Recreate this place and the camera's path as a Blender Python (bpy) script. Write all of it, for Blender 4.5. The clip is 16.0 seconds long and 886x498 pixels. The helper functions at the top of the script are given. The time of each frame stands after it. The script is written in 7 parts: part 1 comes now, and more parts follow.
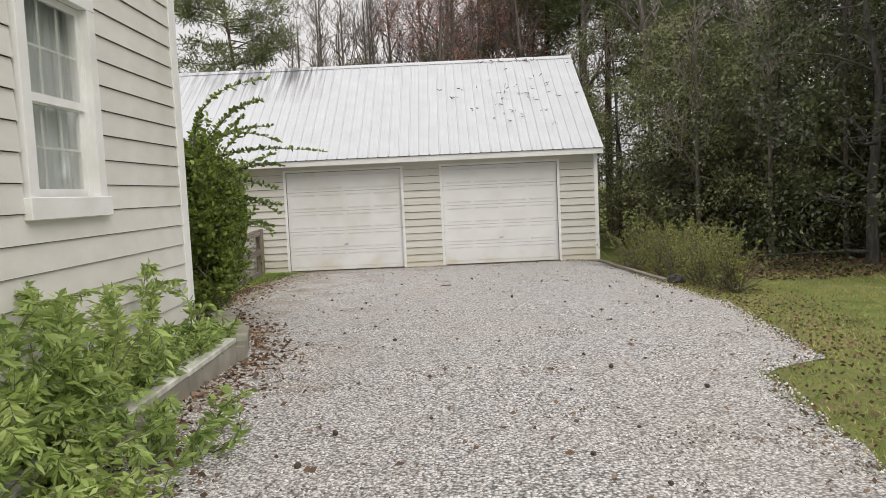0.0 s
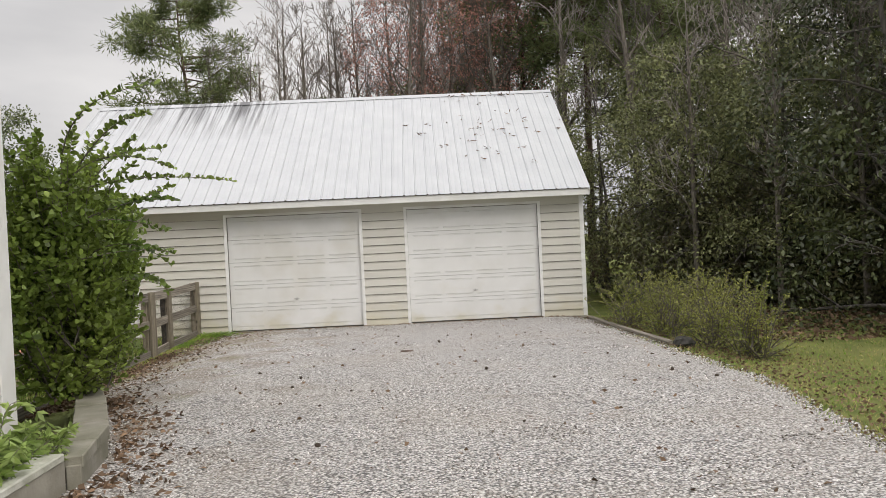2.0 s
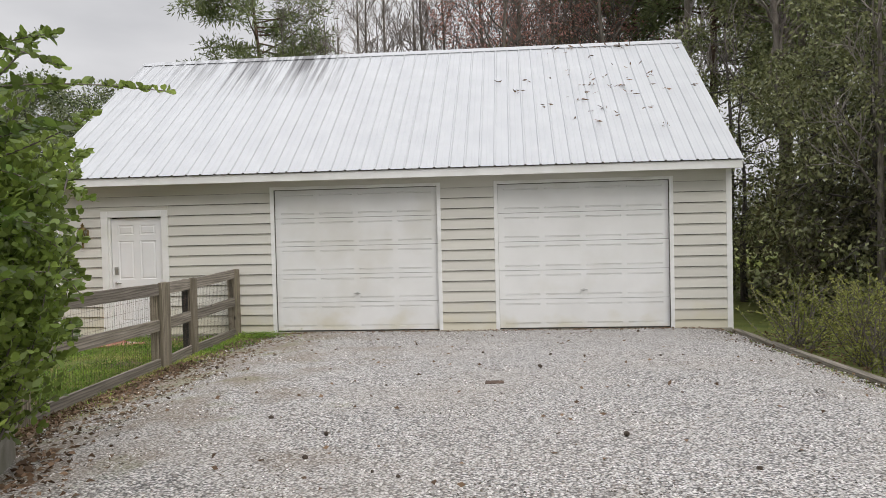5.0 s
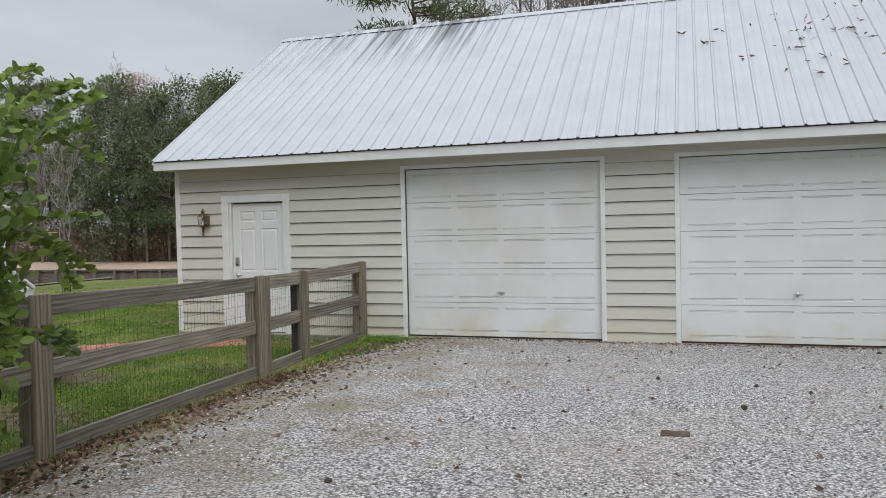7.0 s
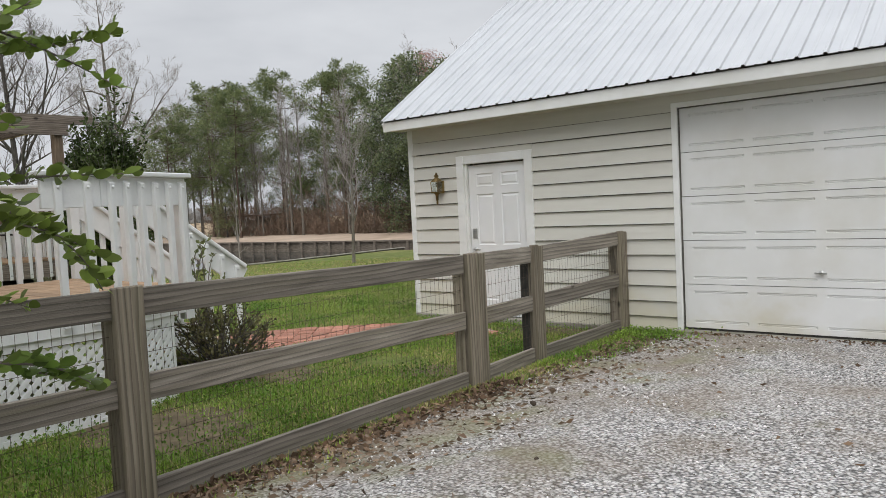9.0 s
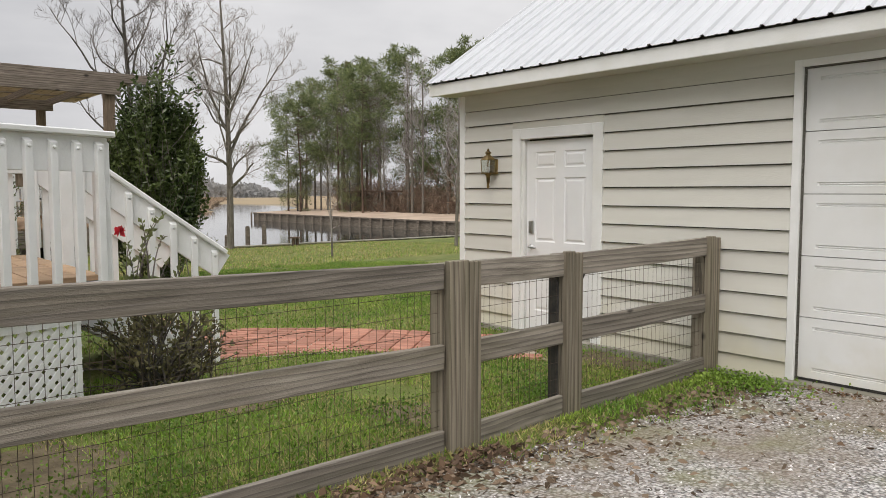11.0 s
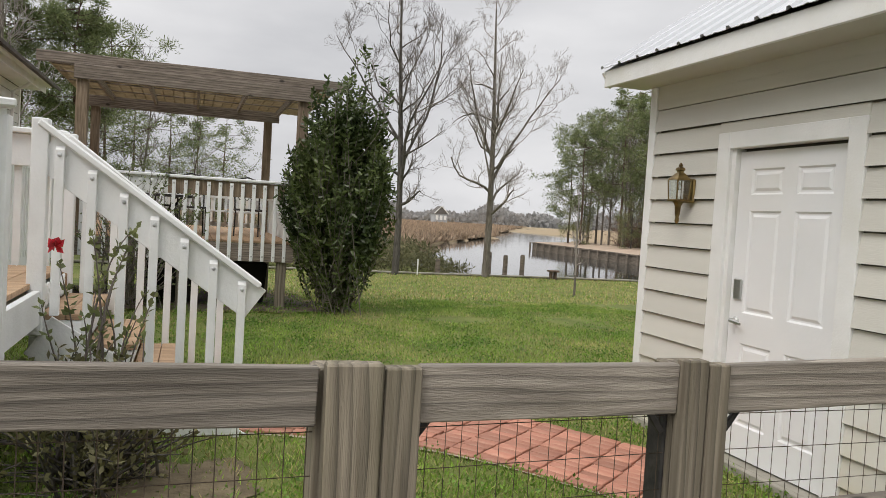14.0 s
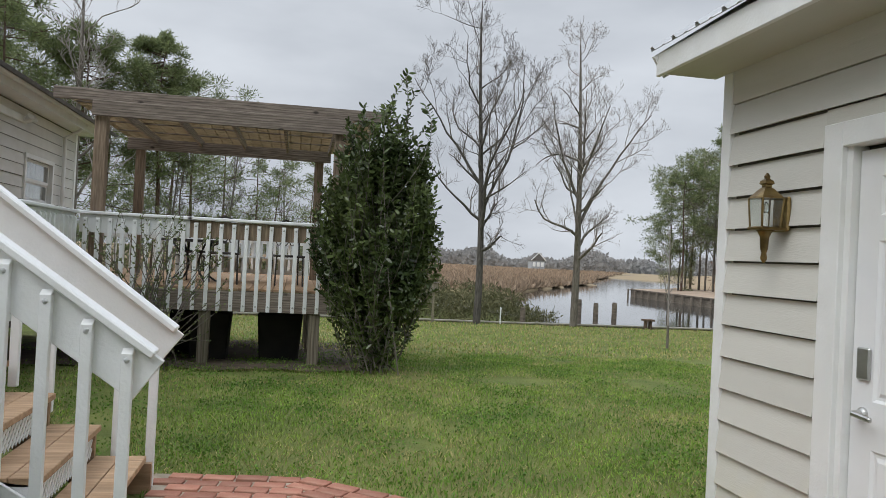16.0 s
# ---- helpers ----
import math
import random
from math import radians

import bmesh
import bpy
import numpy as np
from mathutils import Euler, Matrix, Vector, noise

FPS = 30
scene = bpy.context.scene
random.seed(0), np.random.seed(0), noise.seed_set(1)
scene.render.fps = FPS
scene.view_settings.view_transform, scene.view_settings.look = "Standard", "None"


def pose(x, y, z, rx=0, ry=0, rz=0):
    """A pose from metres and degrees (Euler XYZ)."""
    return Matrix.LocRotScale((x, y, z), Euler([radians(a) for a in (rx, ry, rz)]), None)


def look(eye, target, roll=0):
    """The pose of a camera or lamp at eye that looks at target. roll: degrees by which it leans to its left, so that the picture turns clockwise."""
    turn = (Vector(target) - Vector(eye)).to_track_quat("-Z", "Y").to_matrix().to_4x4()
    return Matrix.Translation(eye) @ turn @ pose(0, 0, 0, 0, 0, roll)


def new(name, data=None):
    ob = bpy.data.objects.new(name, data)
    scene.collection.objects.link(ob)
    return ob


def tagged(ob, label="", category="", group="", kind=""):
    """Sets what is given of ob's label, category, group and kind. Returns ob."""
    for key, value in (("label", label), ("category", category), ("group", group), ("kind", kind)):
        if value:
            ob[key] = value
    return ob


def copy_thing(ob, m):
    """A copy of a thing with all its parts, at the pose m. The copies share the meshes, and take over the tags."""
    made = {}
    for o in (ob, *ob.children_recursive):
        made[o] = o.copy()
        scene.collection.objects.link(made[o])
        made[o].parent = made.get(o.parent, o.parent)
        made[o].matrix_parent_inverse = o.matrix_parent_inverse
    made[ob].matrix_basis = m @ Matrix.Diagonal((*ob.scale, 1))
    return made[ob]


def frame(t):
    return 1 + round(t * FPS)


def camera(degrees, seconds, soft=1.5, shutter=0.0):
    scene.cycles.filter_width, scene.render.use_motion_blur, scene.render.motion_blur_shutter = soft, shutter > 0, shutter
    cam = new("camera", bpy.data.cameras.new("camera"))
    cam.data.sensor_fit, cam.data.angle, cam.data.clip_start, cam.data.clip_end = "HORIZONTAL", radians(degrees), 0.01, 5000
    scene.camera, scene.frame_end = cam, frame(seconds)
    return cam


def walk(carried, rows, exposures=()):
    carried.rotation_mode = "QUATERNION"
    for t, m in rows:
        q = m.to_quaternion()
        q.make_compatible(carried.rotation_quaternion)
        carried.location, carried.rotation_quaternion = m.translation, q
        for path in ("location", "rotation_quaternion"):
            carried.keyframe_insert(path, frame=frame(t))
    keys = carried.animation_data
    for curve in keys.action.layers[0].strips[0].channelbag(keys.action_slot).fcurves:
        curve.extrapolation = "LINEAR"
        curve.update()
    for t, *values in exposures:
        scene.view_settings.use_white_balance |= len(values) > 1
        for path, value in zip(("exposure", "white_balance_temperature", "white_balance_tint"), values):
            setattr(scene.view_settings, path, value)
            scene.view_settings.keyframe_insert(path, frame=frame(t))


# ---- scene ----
cam = camera(60.6, 16.0, soft=0.8)
PATH = [
    (0, (1.033, 1.795, 1.739), (1.022, 3.789, 1.586), -2.6),
    (0.5, (1.127, 2.31, 1.717), (1.2, 4.304, 1.576), -2.5),
    (1, (1.199, 2.913, 1.705), (1.326, 4.907, 1.603), -2.3),
    (1.5, (1.237, 3.504, 1.696), (1.328, 5.502, 1.697), -2.5),
    (2, (1.265, 4.058, 1.662), (1.321, 6.057, 1.637), -2.7),
    (2.5, (1.271, 4.614, 1.661), (1.269, 6.613, 1.628), -3.0),
    (3, (1.318, 5.132, 1.651), (1.282, 7.131, 1.607), -2.4),
    (3.5, (1.341, 5.711, 1.657), (1.275, 7.709, 1.593), -1.3),
    (6, (1.06, 8.51, 1.546), (0.706, 10.478, 1.509), -1.7),
    (6.5, (1.094, 9.08, 1.508), (0.602, 11.018, 1.467), -1.3),
    (7, (1.087, 9.614, 1.48), (0.47, 11.516, 1.426), -1.2),
    (7.5, (1.028, 10.162, 1.472), (0.278, 12.014, 1.4), -1.3),
    (8, (0.911, 10.716, 1.444), (-0.004, 12.493, 1.36), -1.7),
    (8.5, (0.803, 11.263, 1.421), (-0.303, 12.926, 1.324), -2.5),
    (9, (0.521, 11.79, 1.41), (-0.76, 13.322, 1.298), -2.9),
    (11.5, (-0.212, 14.281, 1.399), (-1.812, 15.473, 1.266), 0.7),
    (12, (-0.416, 14.717, 1.382), (-2.128, 15.747, 1.278), 1.2),
    (12.5, (-0.636, 15.159, 1.38), (-2.436, 16.025, 1.29), 1.7),
    (13, (-0.889, 15.535, 1.377), (-2.731, 16.31, 1.289), 2.6),
    (13.5, (-1.158, 15.888, 1.378), (-3.032, 16.581, 1.289), 3.1),
    (14, (-1.425, 16.192, 1.389), (-3.319, 16.826, 1.303), 3.5),
    (14.5, (-1.76, 16.522, 1.37), (-3.674, 17.096, 1.3), 3.6),
    (15, (-2.075, 16.758, 1.365), (-4.005, 17.28, 1.319), 3.5),
    (15.5, (-2.396, 16.992, 1.402), (-4.341, 17.458, 1.39), 3.2),
    (16, (-2.689, 17.227, 1.383), (-4.653, 17.605, 1.407), 2.9),
]
walk(cam, [(t, look(eye, target, roll)) for t, eye, target, roll in PATH],
     exposures=[(0, .34, 6950, 11), (3.5, .36, 6950, 11), (6, .20, 6450, 10), (7, .10, 6280, 9), (8.5, .17, 6350, 10), (9, .26, 6480, 9), (11.5, .44, 6820, 11), (13, .47, 6760, 11), (14.5, .46, 6780, 10), (15.2, .42, 6700, 10), (16, .30, 6250, 8)])

# ---- sky and sun: an overcast winter afternoon ----
ELEV, TURNS = radians(48), radians(145)
world = bpy.data.worlds.new("overcast_sky")
scene.world = world
world.use_nodes = True
wn, wl = world.node_tree.nodes, world.node_tree.links
wn.clear()
w_out, w_bg = wn.new("ShaderNodeOutputWorld"), wn.new("ShaderNodeBackground")
w_sky = wn.new("ShaderNodeTexSky")
w_sky.sky_type, w_sky.sun_disc = "NISHITA", False
w_sky.sun_elevation, w_sky.sun_rotation = ELEV, TURNS
w_sky.dust_density, w_sky.air_density = 6.0, 1.0
w_grey = wn.new("ShaderNodeHueSaturation")
w_grey.inputs["Saturation"].default_value = 0.12
wl.new(w_sky.outputs[0], w_grey.inputs["Color"])
# a sheet of cloud, thicker and brighter towards the zenith
w_tc, w_sep = wn.new("ShaderNodeTexCoord"), wn.new("ShaderNodeSeparateXYZ")
w_map, w_noise = wn.new("ShaderNodeMapping"), wn.new("ShaderNodeTexNoise")
wl.new(w_tc.outputs["Generated"], w_map.inputs[0])
w_map.inputs["Scale"].default_value = (1.0, 1.0, 3.2)
wl.new(w_map.outputs[0], w_noise.inputs["Vector"])
w_noise.inputs["Scale"].default_value, w_noise.inputs["Detail"].default_value = 1.7, 6.0
w_noise.inputs["Roughness"].default_value = 0.5
w_ramp = wn.new("ShaderNodeValToRGB")
w_ramp.color_ramp.elements[0].position, w_ramp.color_ramp.elements[0].color = 0.32, (3.7, 3.87, 4.25, 1)
w_ramp.color_ramp.elements[1].position, w_ramp.color_ramp.elements[1].color = 0.70, (6.7, 6.85, 7.2, 1)
wl.new(w_noise.outputs[0], w_ramp.inputs[0])
wl.new(w_tc.outputs["Generated"], w_sep.inputs[0])
w_up = wn.new("ShaderNodeMapRange")
w_up.inputs[1].default_value, w_up.inputs[2].default_value = 0.35, 1.0
w_up.inputs[3].default_value, w_up.inputs[4].default_value = 1.0, 2.5
wl.new(w_sep.outputs["Z"], w_up.inputs[0])
w_mul = wn.new("ShaderNodeVectorMath")
w_mul.operation = "SCALE"
wl.new(w_ramp.outputs[0], w_mul.inputs[0])
wl.new(w_up.outputs[0], w_mul.inputs["Scale"])
w_mix = wn.new("ShaderNodeMixRGB")
w_mix.inputs[0].default_value = 0.88
wl.new(w_grey.outputs[0], w_mix.inputs[1])
wl.new(w_mul.outputs[0], w_mix.inputs[2])
wl.new(w_mix.outputs[0], w_bg.inputs[0])
w_bg.inputs[1].default_value = 0.1
wl.new(w_bg.outputs[0], w_out.inputs[0])

sun = new("sun", bpy.data.lights.new("sun", "SUN"))
sun.data.energy, sun.data.angle, sun.data.color = 1.0, radians(40), (1.0, 0.97, 0.93)
sun.matrix_world = look((0, 0, 30), (10 * math.sin(TURNS) * -1, -10 * math.cos(TURNS), 30 - 10 * math.tan(ELEV)))


# ---- materials ----
def mat(name, ca, cb, scale=8.0, rough=0.7, bump=0.2, fine=60.0, stretch=(1, 1, 1), metal=0.0, rand=0.0,
        stain=None, stain_scale=0.7, stain_amount=0.5, spec=0.4, island=0.0, coords="Object", dist=0.01):
    """Two tones by a coarse noise, a fine grain for relief, an optional stain, and a shade that varies piece by piece."""
    m = bpy.data.materials.new(name)
    m.use_nodes = True
    n, l = m.node_tree.nodes, m.node_tree.links
    bsdf = n["Principled BSDF"]
    tc, mp = n.new("ShaderNodeTexCoord"), n.new("ShaderNodeMapping")
    l.new(tc.outputs[coords], mp.inputs[0])
    mp.inputs["Scale"].default_value = stretch
    no = n.new("ShaderNodeTexNoise")
    no.inputs["Scale"].default_value, no.inputs["Detail"].default_value = scale, 5
    l.new(mp.outputs[0], no.inputs["Vector"])
    ramp = n.new("ShaderNodeValToRGB")
    ramp.color_ramp.elements[0].position, ramp.color_ramp.elements[1].position = 0.32, 0.68
    ramp.color_ramp.elements[0].color, ramp.color_ramp.elements[1].color = (*ca, 1), (*cb, 1)
    l.new(no.outputs[0], ramp.inputs[0])
    col = ramp.outputs[0]
    if stain:
        st = n.new("ShaderNodeTexNoise")
        st.inputs["Scale"].default_value, st.inputs["Detail"].default_value = stain_scale, 6
        l.new(mp.outputs[0], st.inputs["Vector"])
        sr = n.new("ShaderNodeMapRange")
        sr.inputs[1].default_value, sr.inputs[2].default_value = 0.5, 0.75
        sr.inputs[4].default_value = stain_amount
        l.new(st.outputs[0], sr.inputs[0])
        mx = n.new("ShaderNodeMixRGB")
        l.new(sr.outputs[0], mx.inputs[0])
        l.new(col, mx.inputs[1])
        mx.inputs[2].default_value = (*stain, 1)
        col = mx.outputs[0]
    for amount, node, socket in ((rand, "ShaderNodeObjectInfo", "Random"), (island, "ShaderNodeNewGeometry", "Random Per Island")):
        if amount:
            oi, mr, hs = n.new(node), n.new("ShaderNodeMapRange"), n.new("ShaderNodeHueSaturation")
            mr.inputs[3].default_value, mr.inputs[4].default_value = 1 - amount, 1 + amount
            l.new(oi.outputs[socket], mr.inputs[0])
            l.new(mr.outputs[0], hs.inputs["Value"])
            l.new(col, hs.inputs["Color"])
            col = hs.outputs[0]
    l.new(col, bsdf.inputs["Base Color"])
    bsdf.inputs["Roughness"].default_value, bsdf.inputs["Metallic"].default_value = rough, metal
    bsdf.inputs["Specular IOR Level"].default_value = spec
    if bump:
        fi, bp = n.new("ShaderNodeTexNoise"), n.new("ShaderNodeBump")
        fi.inputs["Scale"].default_value, fi.inputs["Detail"].default_value = fine, 4
        l.new(mp.outputs[0], fi.inputs["Vector"])
        bp.inputs["Strength"].default_value, bp.inputs["Distance"].default_value = bump, dist
        l.new(fi.outputs[0], bp.inputs["Height"])
        l.new(bp.outputs[0], bsdf.inputs["Normal"])
    return m


def leafy(name, ca, cb, rough=0.5, through_light=0.25, spread=0.35, patches=None):
    """Foliage: each leaf its own shade, some light passing through."""
    m = mat(name, ca, cb, scale=1.3, rough=rough, bump=0.0, island=spread, stain=patches, stain_scale=0.6, stain_amount=0.45)
    n, l = m.node_tree.nodes, m.node_tree.links
    bsdf, tr, mx = n["Principled BSDF"], n.new("ShaderNodeBsdfTranslucent"), n.new("ShaderNodeMixShader")
    l.new(bsdf.inputs["Base Color"].links[0].from_socket, tr.inputs[0])
    mx.inputs[0].default_value = through_light
    l.new(bsdf.outputs[0], mx.inputs[1])
    l.new(tr.outputs[0], mx.inputs[2])
    l.new(mx.outputs[0], n["Material Output"].inputs[0])
    return m


def gravel_mat(name, tones, size, tint=None):
    m = bpy.data.materials.new(name)
    m.use_nodes = True
    n, l = m.node_tree.nodes, m.node_tree.links
    bsdf = n["Principled BSDF"]
    tc, vo, ramp = n.new("ShaderNodeTexCoord"), n.new("ShaderNodeTexVoronoi"), n.new("ShaderNodeValToRGB")
    vo.inputs["Scale"].default_value = 1.0 / size
    l.new(tc.outputs["Object"], vo.inputs["Vector"])
    sep = n.new("ShaderNodeSeparateColor")
    l.new(vo.outputs["Color"], sep.inputs[0])
    l.new(sep.outputs[0], ramp.inputs[0])
    els = ramp.color_ramp.elements
    while len(els) < len(tones):
        els.new(0.5)
    for i, c in enumerate(tones):
        els[i].position, els[i].color = i / (len(tones) - 1), (*c, 1)
    # shade painted into the gaps between stones, then wide patches of dust and fines
    gap, patch, pr = n.new("ShaderNodeMapRange"), n.new("ShaderNodeTexNoise"), n.new("ShaderNodeMapRange")
    gap.inputs[1].default_value, gap.inputs[2].default_value = 0.35, 0.75
    gap.inputs[3].default_value, gap.inputs[4].default_value = 1.08, 0.26
    l.new(vo.outputs["Distance"], gap.inputs[0])
    mul = n.new("ShaderNodeVectorMath")
    mul.operation = "SCALE"
    l.new(ramp.outputs[0], mul.inputs[0])
    l.new(gap.outputs[0], mul.inputs["Scale"])
    patch.inputs["Scale"].default_value, patch.inputs["Detail"].default_value = 0.55, 6
    l.new(tc.outputs["Object"], patch.inputs["Vector"])
    pr.inputs[1].default_value, pr.inputs[2].default_value, pr.inputs[4].default_value = 0.46, 0.68, 0.3
    l.new(patch.outputs[0], pr.inputs[0])
    mx = n.new("ShaderNodeMixRGB")
    l.new(pr.outputs[0], mx.inputs[0])
    l.new(mul.outputs[0], mx.inputs[1])
    mx.inputs[2].default_value = (*(tint or (0.30, 0.27, 0.23)), 1)
    col = mx.outputs[0]
    # soil and moss that creep in from the fence side
    xyz, side = n.new("ShaderNodeSeparateXYZ"), n.new("ShaderNodeMapRange")
    l.new(tc.outputs["Object"], xyz.inputs[0])
    l.new(xyz.outputs["X"], side.inputs[0])
    side.inputs[1].default_value, side.inputs[2].default_value = 0.6, -2.9
    side.inputs[3].default_value, side.inputs[4].default_value = -0.10, 0.24
    for scale, tone, cut in ((1.3, (0.215, 0.165, 0.11), 0.52), (2.3, (0.19, 0.20, 0.07), 0.66)):
        sp, ad, th, m2 = n.new("ShaderNodeTexNoise"), n.new("ShaderNodeMath"), n.new("ShaderNodeMapRange"), n.new("ShaderNodeMixRGB")
        sp.inputs["Scale"].default_value, sp.inputs["Detail"].default_value = scale, 8
        l.new(tc.outputs["Object"], sp.inputs["Vector"])
        l.new(sp.outputs[0], ad.inputs[0])
        l.new(side.outputs[0], ad.inputs[1])
        th.inputs[1].default_value, th.inputs[2].default_value, th.inputs[4].default_value = cut, cut + 0.24, 0.6
        l.new(ad.outputs[0], th.inputs[0])
        l.new(th.outputs[0], m2.inputs[0])
        l.new(col, m2.inputs[1])
        m2.inputs[2].default_value = (*tone, 1)
        col = m2.outputs[0]
    l.new(col, bsdf.inputs["Base Color"])
    bsdf.inputs["Roughness"].default_value = 0.85
    bp = n.new("ShaderNodeBump")
    bp.inputs["Strength"].default_value, bp.inputs["Distance"].default_value = 0.9, size * 0.6
    bp.invert = True
    l.new(vo.outputs["Distance"], bp.inputs["Height"])
    l.new(bp.outputs[0], bsdf.inputs["Normal"])
    return m


def glassy(name, tone, rough=0.03):
    m = bpy.data.materials.new(name)
    m.use_nodes = True
    b = m.node_tree.nodes["Principled BSDF"]
    b.inputs["Base Color"].default_value, b.inputs["Roughness"].default_value = (*tone, 1), rough
    b.inputs["Transmission Weight"].default_value = 1.0
    return m


M_SIDING = mat("siding_paint", (0.57, 0.557, 0.505), (0.64, 0.627, 0.575), 3, 0.6, 0.12, 90, (0.25, 1, 2), rand=0.05,
               stain=(0.36, 0.35, 0.24), stain_scale=1.6, stain_amount=0.35)
M_HOUSE = mat("house_siding_paint", (0.63, 0.615, 0.575), (0.70, 0.685, 0.645), 3, 0.6, 0.12, 90, (1, 0.25, 2), rand=0.04,
              stain=(0.44, 0.43, 0.34), stain_scale=1.2, stain_amount=0.3)
M_SIDE_IN = mat("siding_backing", (0.10, 0.095, 0.08), (0.14, 0.13, 0.11), 4, 0.9, 0.1)
M_WHITE = mat("white_trim_paint", (0.76, 0.765, 0.75), (0.84, 0.845, 0.835), 5, 0.5, 0.15, 70, stain=(0.48, 0.47, 0.38), stain_scale=2.5, stain_amount=0.4)
M_DOOR = mat("white_door_enamel", (0.76, 0.77, 0.78), (0.82, 0.82, 0.82), 2, 0.38, 0.05, 40, stain=(0.62, 0.60, 0.50), stain_scale=1.5, stain_amount=0.25)
M_GDOOR = mat("garage_door_enamel", (0.74, 0.745, 0.735), (0.80, 0.805, 0.80), 2, 0.45, 0.06, 120, stain=(0.56, 0.53, 0.43), stain_scale=1.1, stain_amount=0.4)
M_DECKWHITE = mat("weathered_white_paint", (0.80, 0.81, 0.805), (0.88, 0.89, 0.89), 6, 0.55, 0.25, 60, stain=(0.50, 0.51, 0.44), stain_scale=3.0, stain_amount=0.35)
M_WOOD = mat("weathered_grey_wood", (0.165, 0.145, 0.120), (0.32, 0.286, 0.242), 3, 0.85, 0.5, 26, (14, 0.55, 14), rand=0.18,
             stain=(0.15, 0.135, 0.08), stain_scale=0.8, stain_amount=0.5)
M_WOODX = mat("weathered_grey_post", (0.15, 0.128, 0.095), (0.30, 0.26, 0.20), 3, 0.85, 0.5, 26, (14, 14, 0.5), rand=0.18,
              stain=(0.13, 0.125, 0.065), stain_scale=1.0, stain_amount=0.55)
M_PERG = mat("pergola_timber", (0.165, 0.135, 0.11), (0.31, 0.26, 0.215), 5, 0.85, 0.45, 26, (9, 0.9, 9), rand=0.15, stain=(0.10, 0.08, 0.06), stain_scale=2, stain_amount=0.5)
M_POST = mat("reddish_post_timber", (0.155, 0.115, 0.08), (0.29, 0.22, 0.155), 5, 0.85, 0.45, 26, (9, 9, 0.9), rand=0.12, stain=(0.09, 0.065, 0.05), stain_scale=2, stain_amount=0.5)
M_DECKING = mat("deck_boards", (0.35, 0.225, 0.13), (0.53, 0.36, 0.225), 4, 0.75, 0.35, 26, (9, 1, 9), rand=0.18, stain=(0.16, 0.11, 0.07), stain_scale=1.5, stain_amount=0.5)
M_REED = mat("woven_reed", (0.24, 0.185, 0.105), (0.36, 0.285, 0.17), 6, 0.8, 0.3, 40, rand=0.2)
M_CONC = mat("old_concrete", (0.23, 0.215, 0.175), (0.36, 0.34, 0.29), 4, 0.9, 0.4, 40, stain=(0.12, 0.13, 0.07), stain_scale=1.4, stain_amount=0.6)
# black plastic of the bins; also paints unlit-room darkness at the windows
M_BIN_SHADE = mat("bin_black_and_room_shade", (0.02, 0.02, 0.018), (0.035, 0.033, 0.03), 4, 0.9, 0.2)
M_STEEL = mat("brushed_steel", (0.45, 0.45, 0.44), (0.6, 0.6, 0.58), 10, 0.35, 0.05, 80, metal=1.0)
M_BRASS = mat("tarnished_brass", (0.15, 0.10, 0.045), (0.33, 0.24, 0.10), 14, 0.42, 0.2, 60, metal=1.0, stain=(0.06, 0.05, 0.035), stain_scale=8, stain_amount=0.7)
M_BLACK = mat("black_iron", (0.02, 0.02, 0.02), (0.05, 0.045, 0.04), 20, 0.6, 0.2)
M_WIRE = mat("rusted_wire", (0.07, 0.055, 0.045), (0.16, 0.12, 0.09), 20, 0.7, 0.1, metal=0.4)
M_BRICK = mat("red_paver", (0.34, 0.14, 0.095), (0.49, 0.24, 0.165), 5, 0.85, 0.5, 60, rand=0.25, stain=(0.40, 0.31, 0.24), stain_scale=3, stain_amount=0.5)
M_JOINT = mat("pale_joint_sand", (0.30, 0.25, 0.185), (0.44, 0.38, 0.30), 8, 0.95, 0.4)
M_SOIL = mat("dark_soil", (0.055, 0.042, 0.03), (0.12, 0.09, 0.06), 6, 0.95, 0.6, 30)
M_SAND = mat("joint_sand", (0.16, 0.12, 0.08), (0.26, 0.2, 0.14), 8, 0.95, 0.4)
M_GLASS = glassy("window_glass", (0.9, 0.93, 0.92))
M_CURTAIN = mat("sheer_curtain", (0.52, 0.54, 0.54), (0.68, 0.70, 0.70), 3, 0.9, 0.2, 30, (1, 6, 0.4))
M_BARK = mat("grey_bark", (0.10, 0.085, 0.07), (0.22, 0.195, 0.165), 6, 0.95, 0.7, 14, (3, 3, 0.7), stain=(0.27, 0.26, 0.22), stain_scale=1.0, stain_amount=0.5)
M_BARKP = mat("pine_bark", (0.065, 0.045, 0.035), (0.17, 0.115, 0.085), 5, 0.95, 0.8, 10, (3, 3, 0.6))
M_TWIG = mat("bare_twigs", (0.115, 0.10, 0.09), (0.22, 0.19, 0.17), 4, 0.9, 0.0)
M_BARKD = mat("dark_grey_bark", (0.055, 0.05, 0.045), (0.13, 0.118, 0.105), 6, 0.95, 0.7, 14, (3, 3, 0.7))
M_TWIGP = mat("pale_twigs", (0.27, 0.235, 0.215), (0.40, 0.36, 0.335), 4, 0.9, 0.0)
M_REDBUD = leafy("red_maple_buds", (0.40, 0.19, 0.155), (0.54, 0.30, 0.24), 0.7, 0.4)
M_PINE = leafy("pine_needles", (0.12, 0.155, 0.065), (0.25, 0.285, 0.125), 0.55, 0.45)
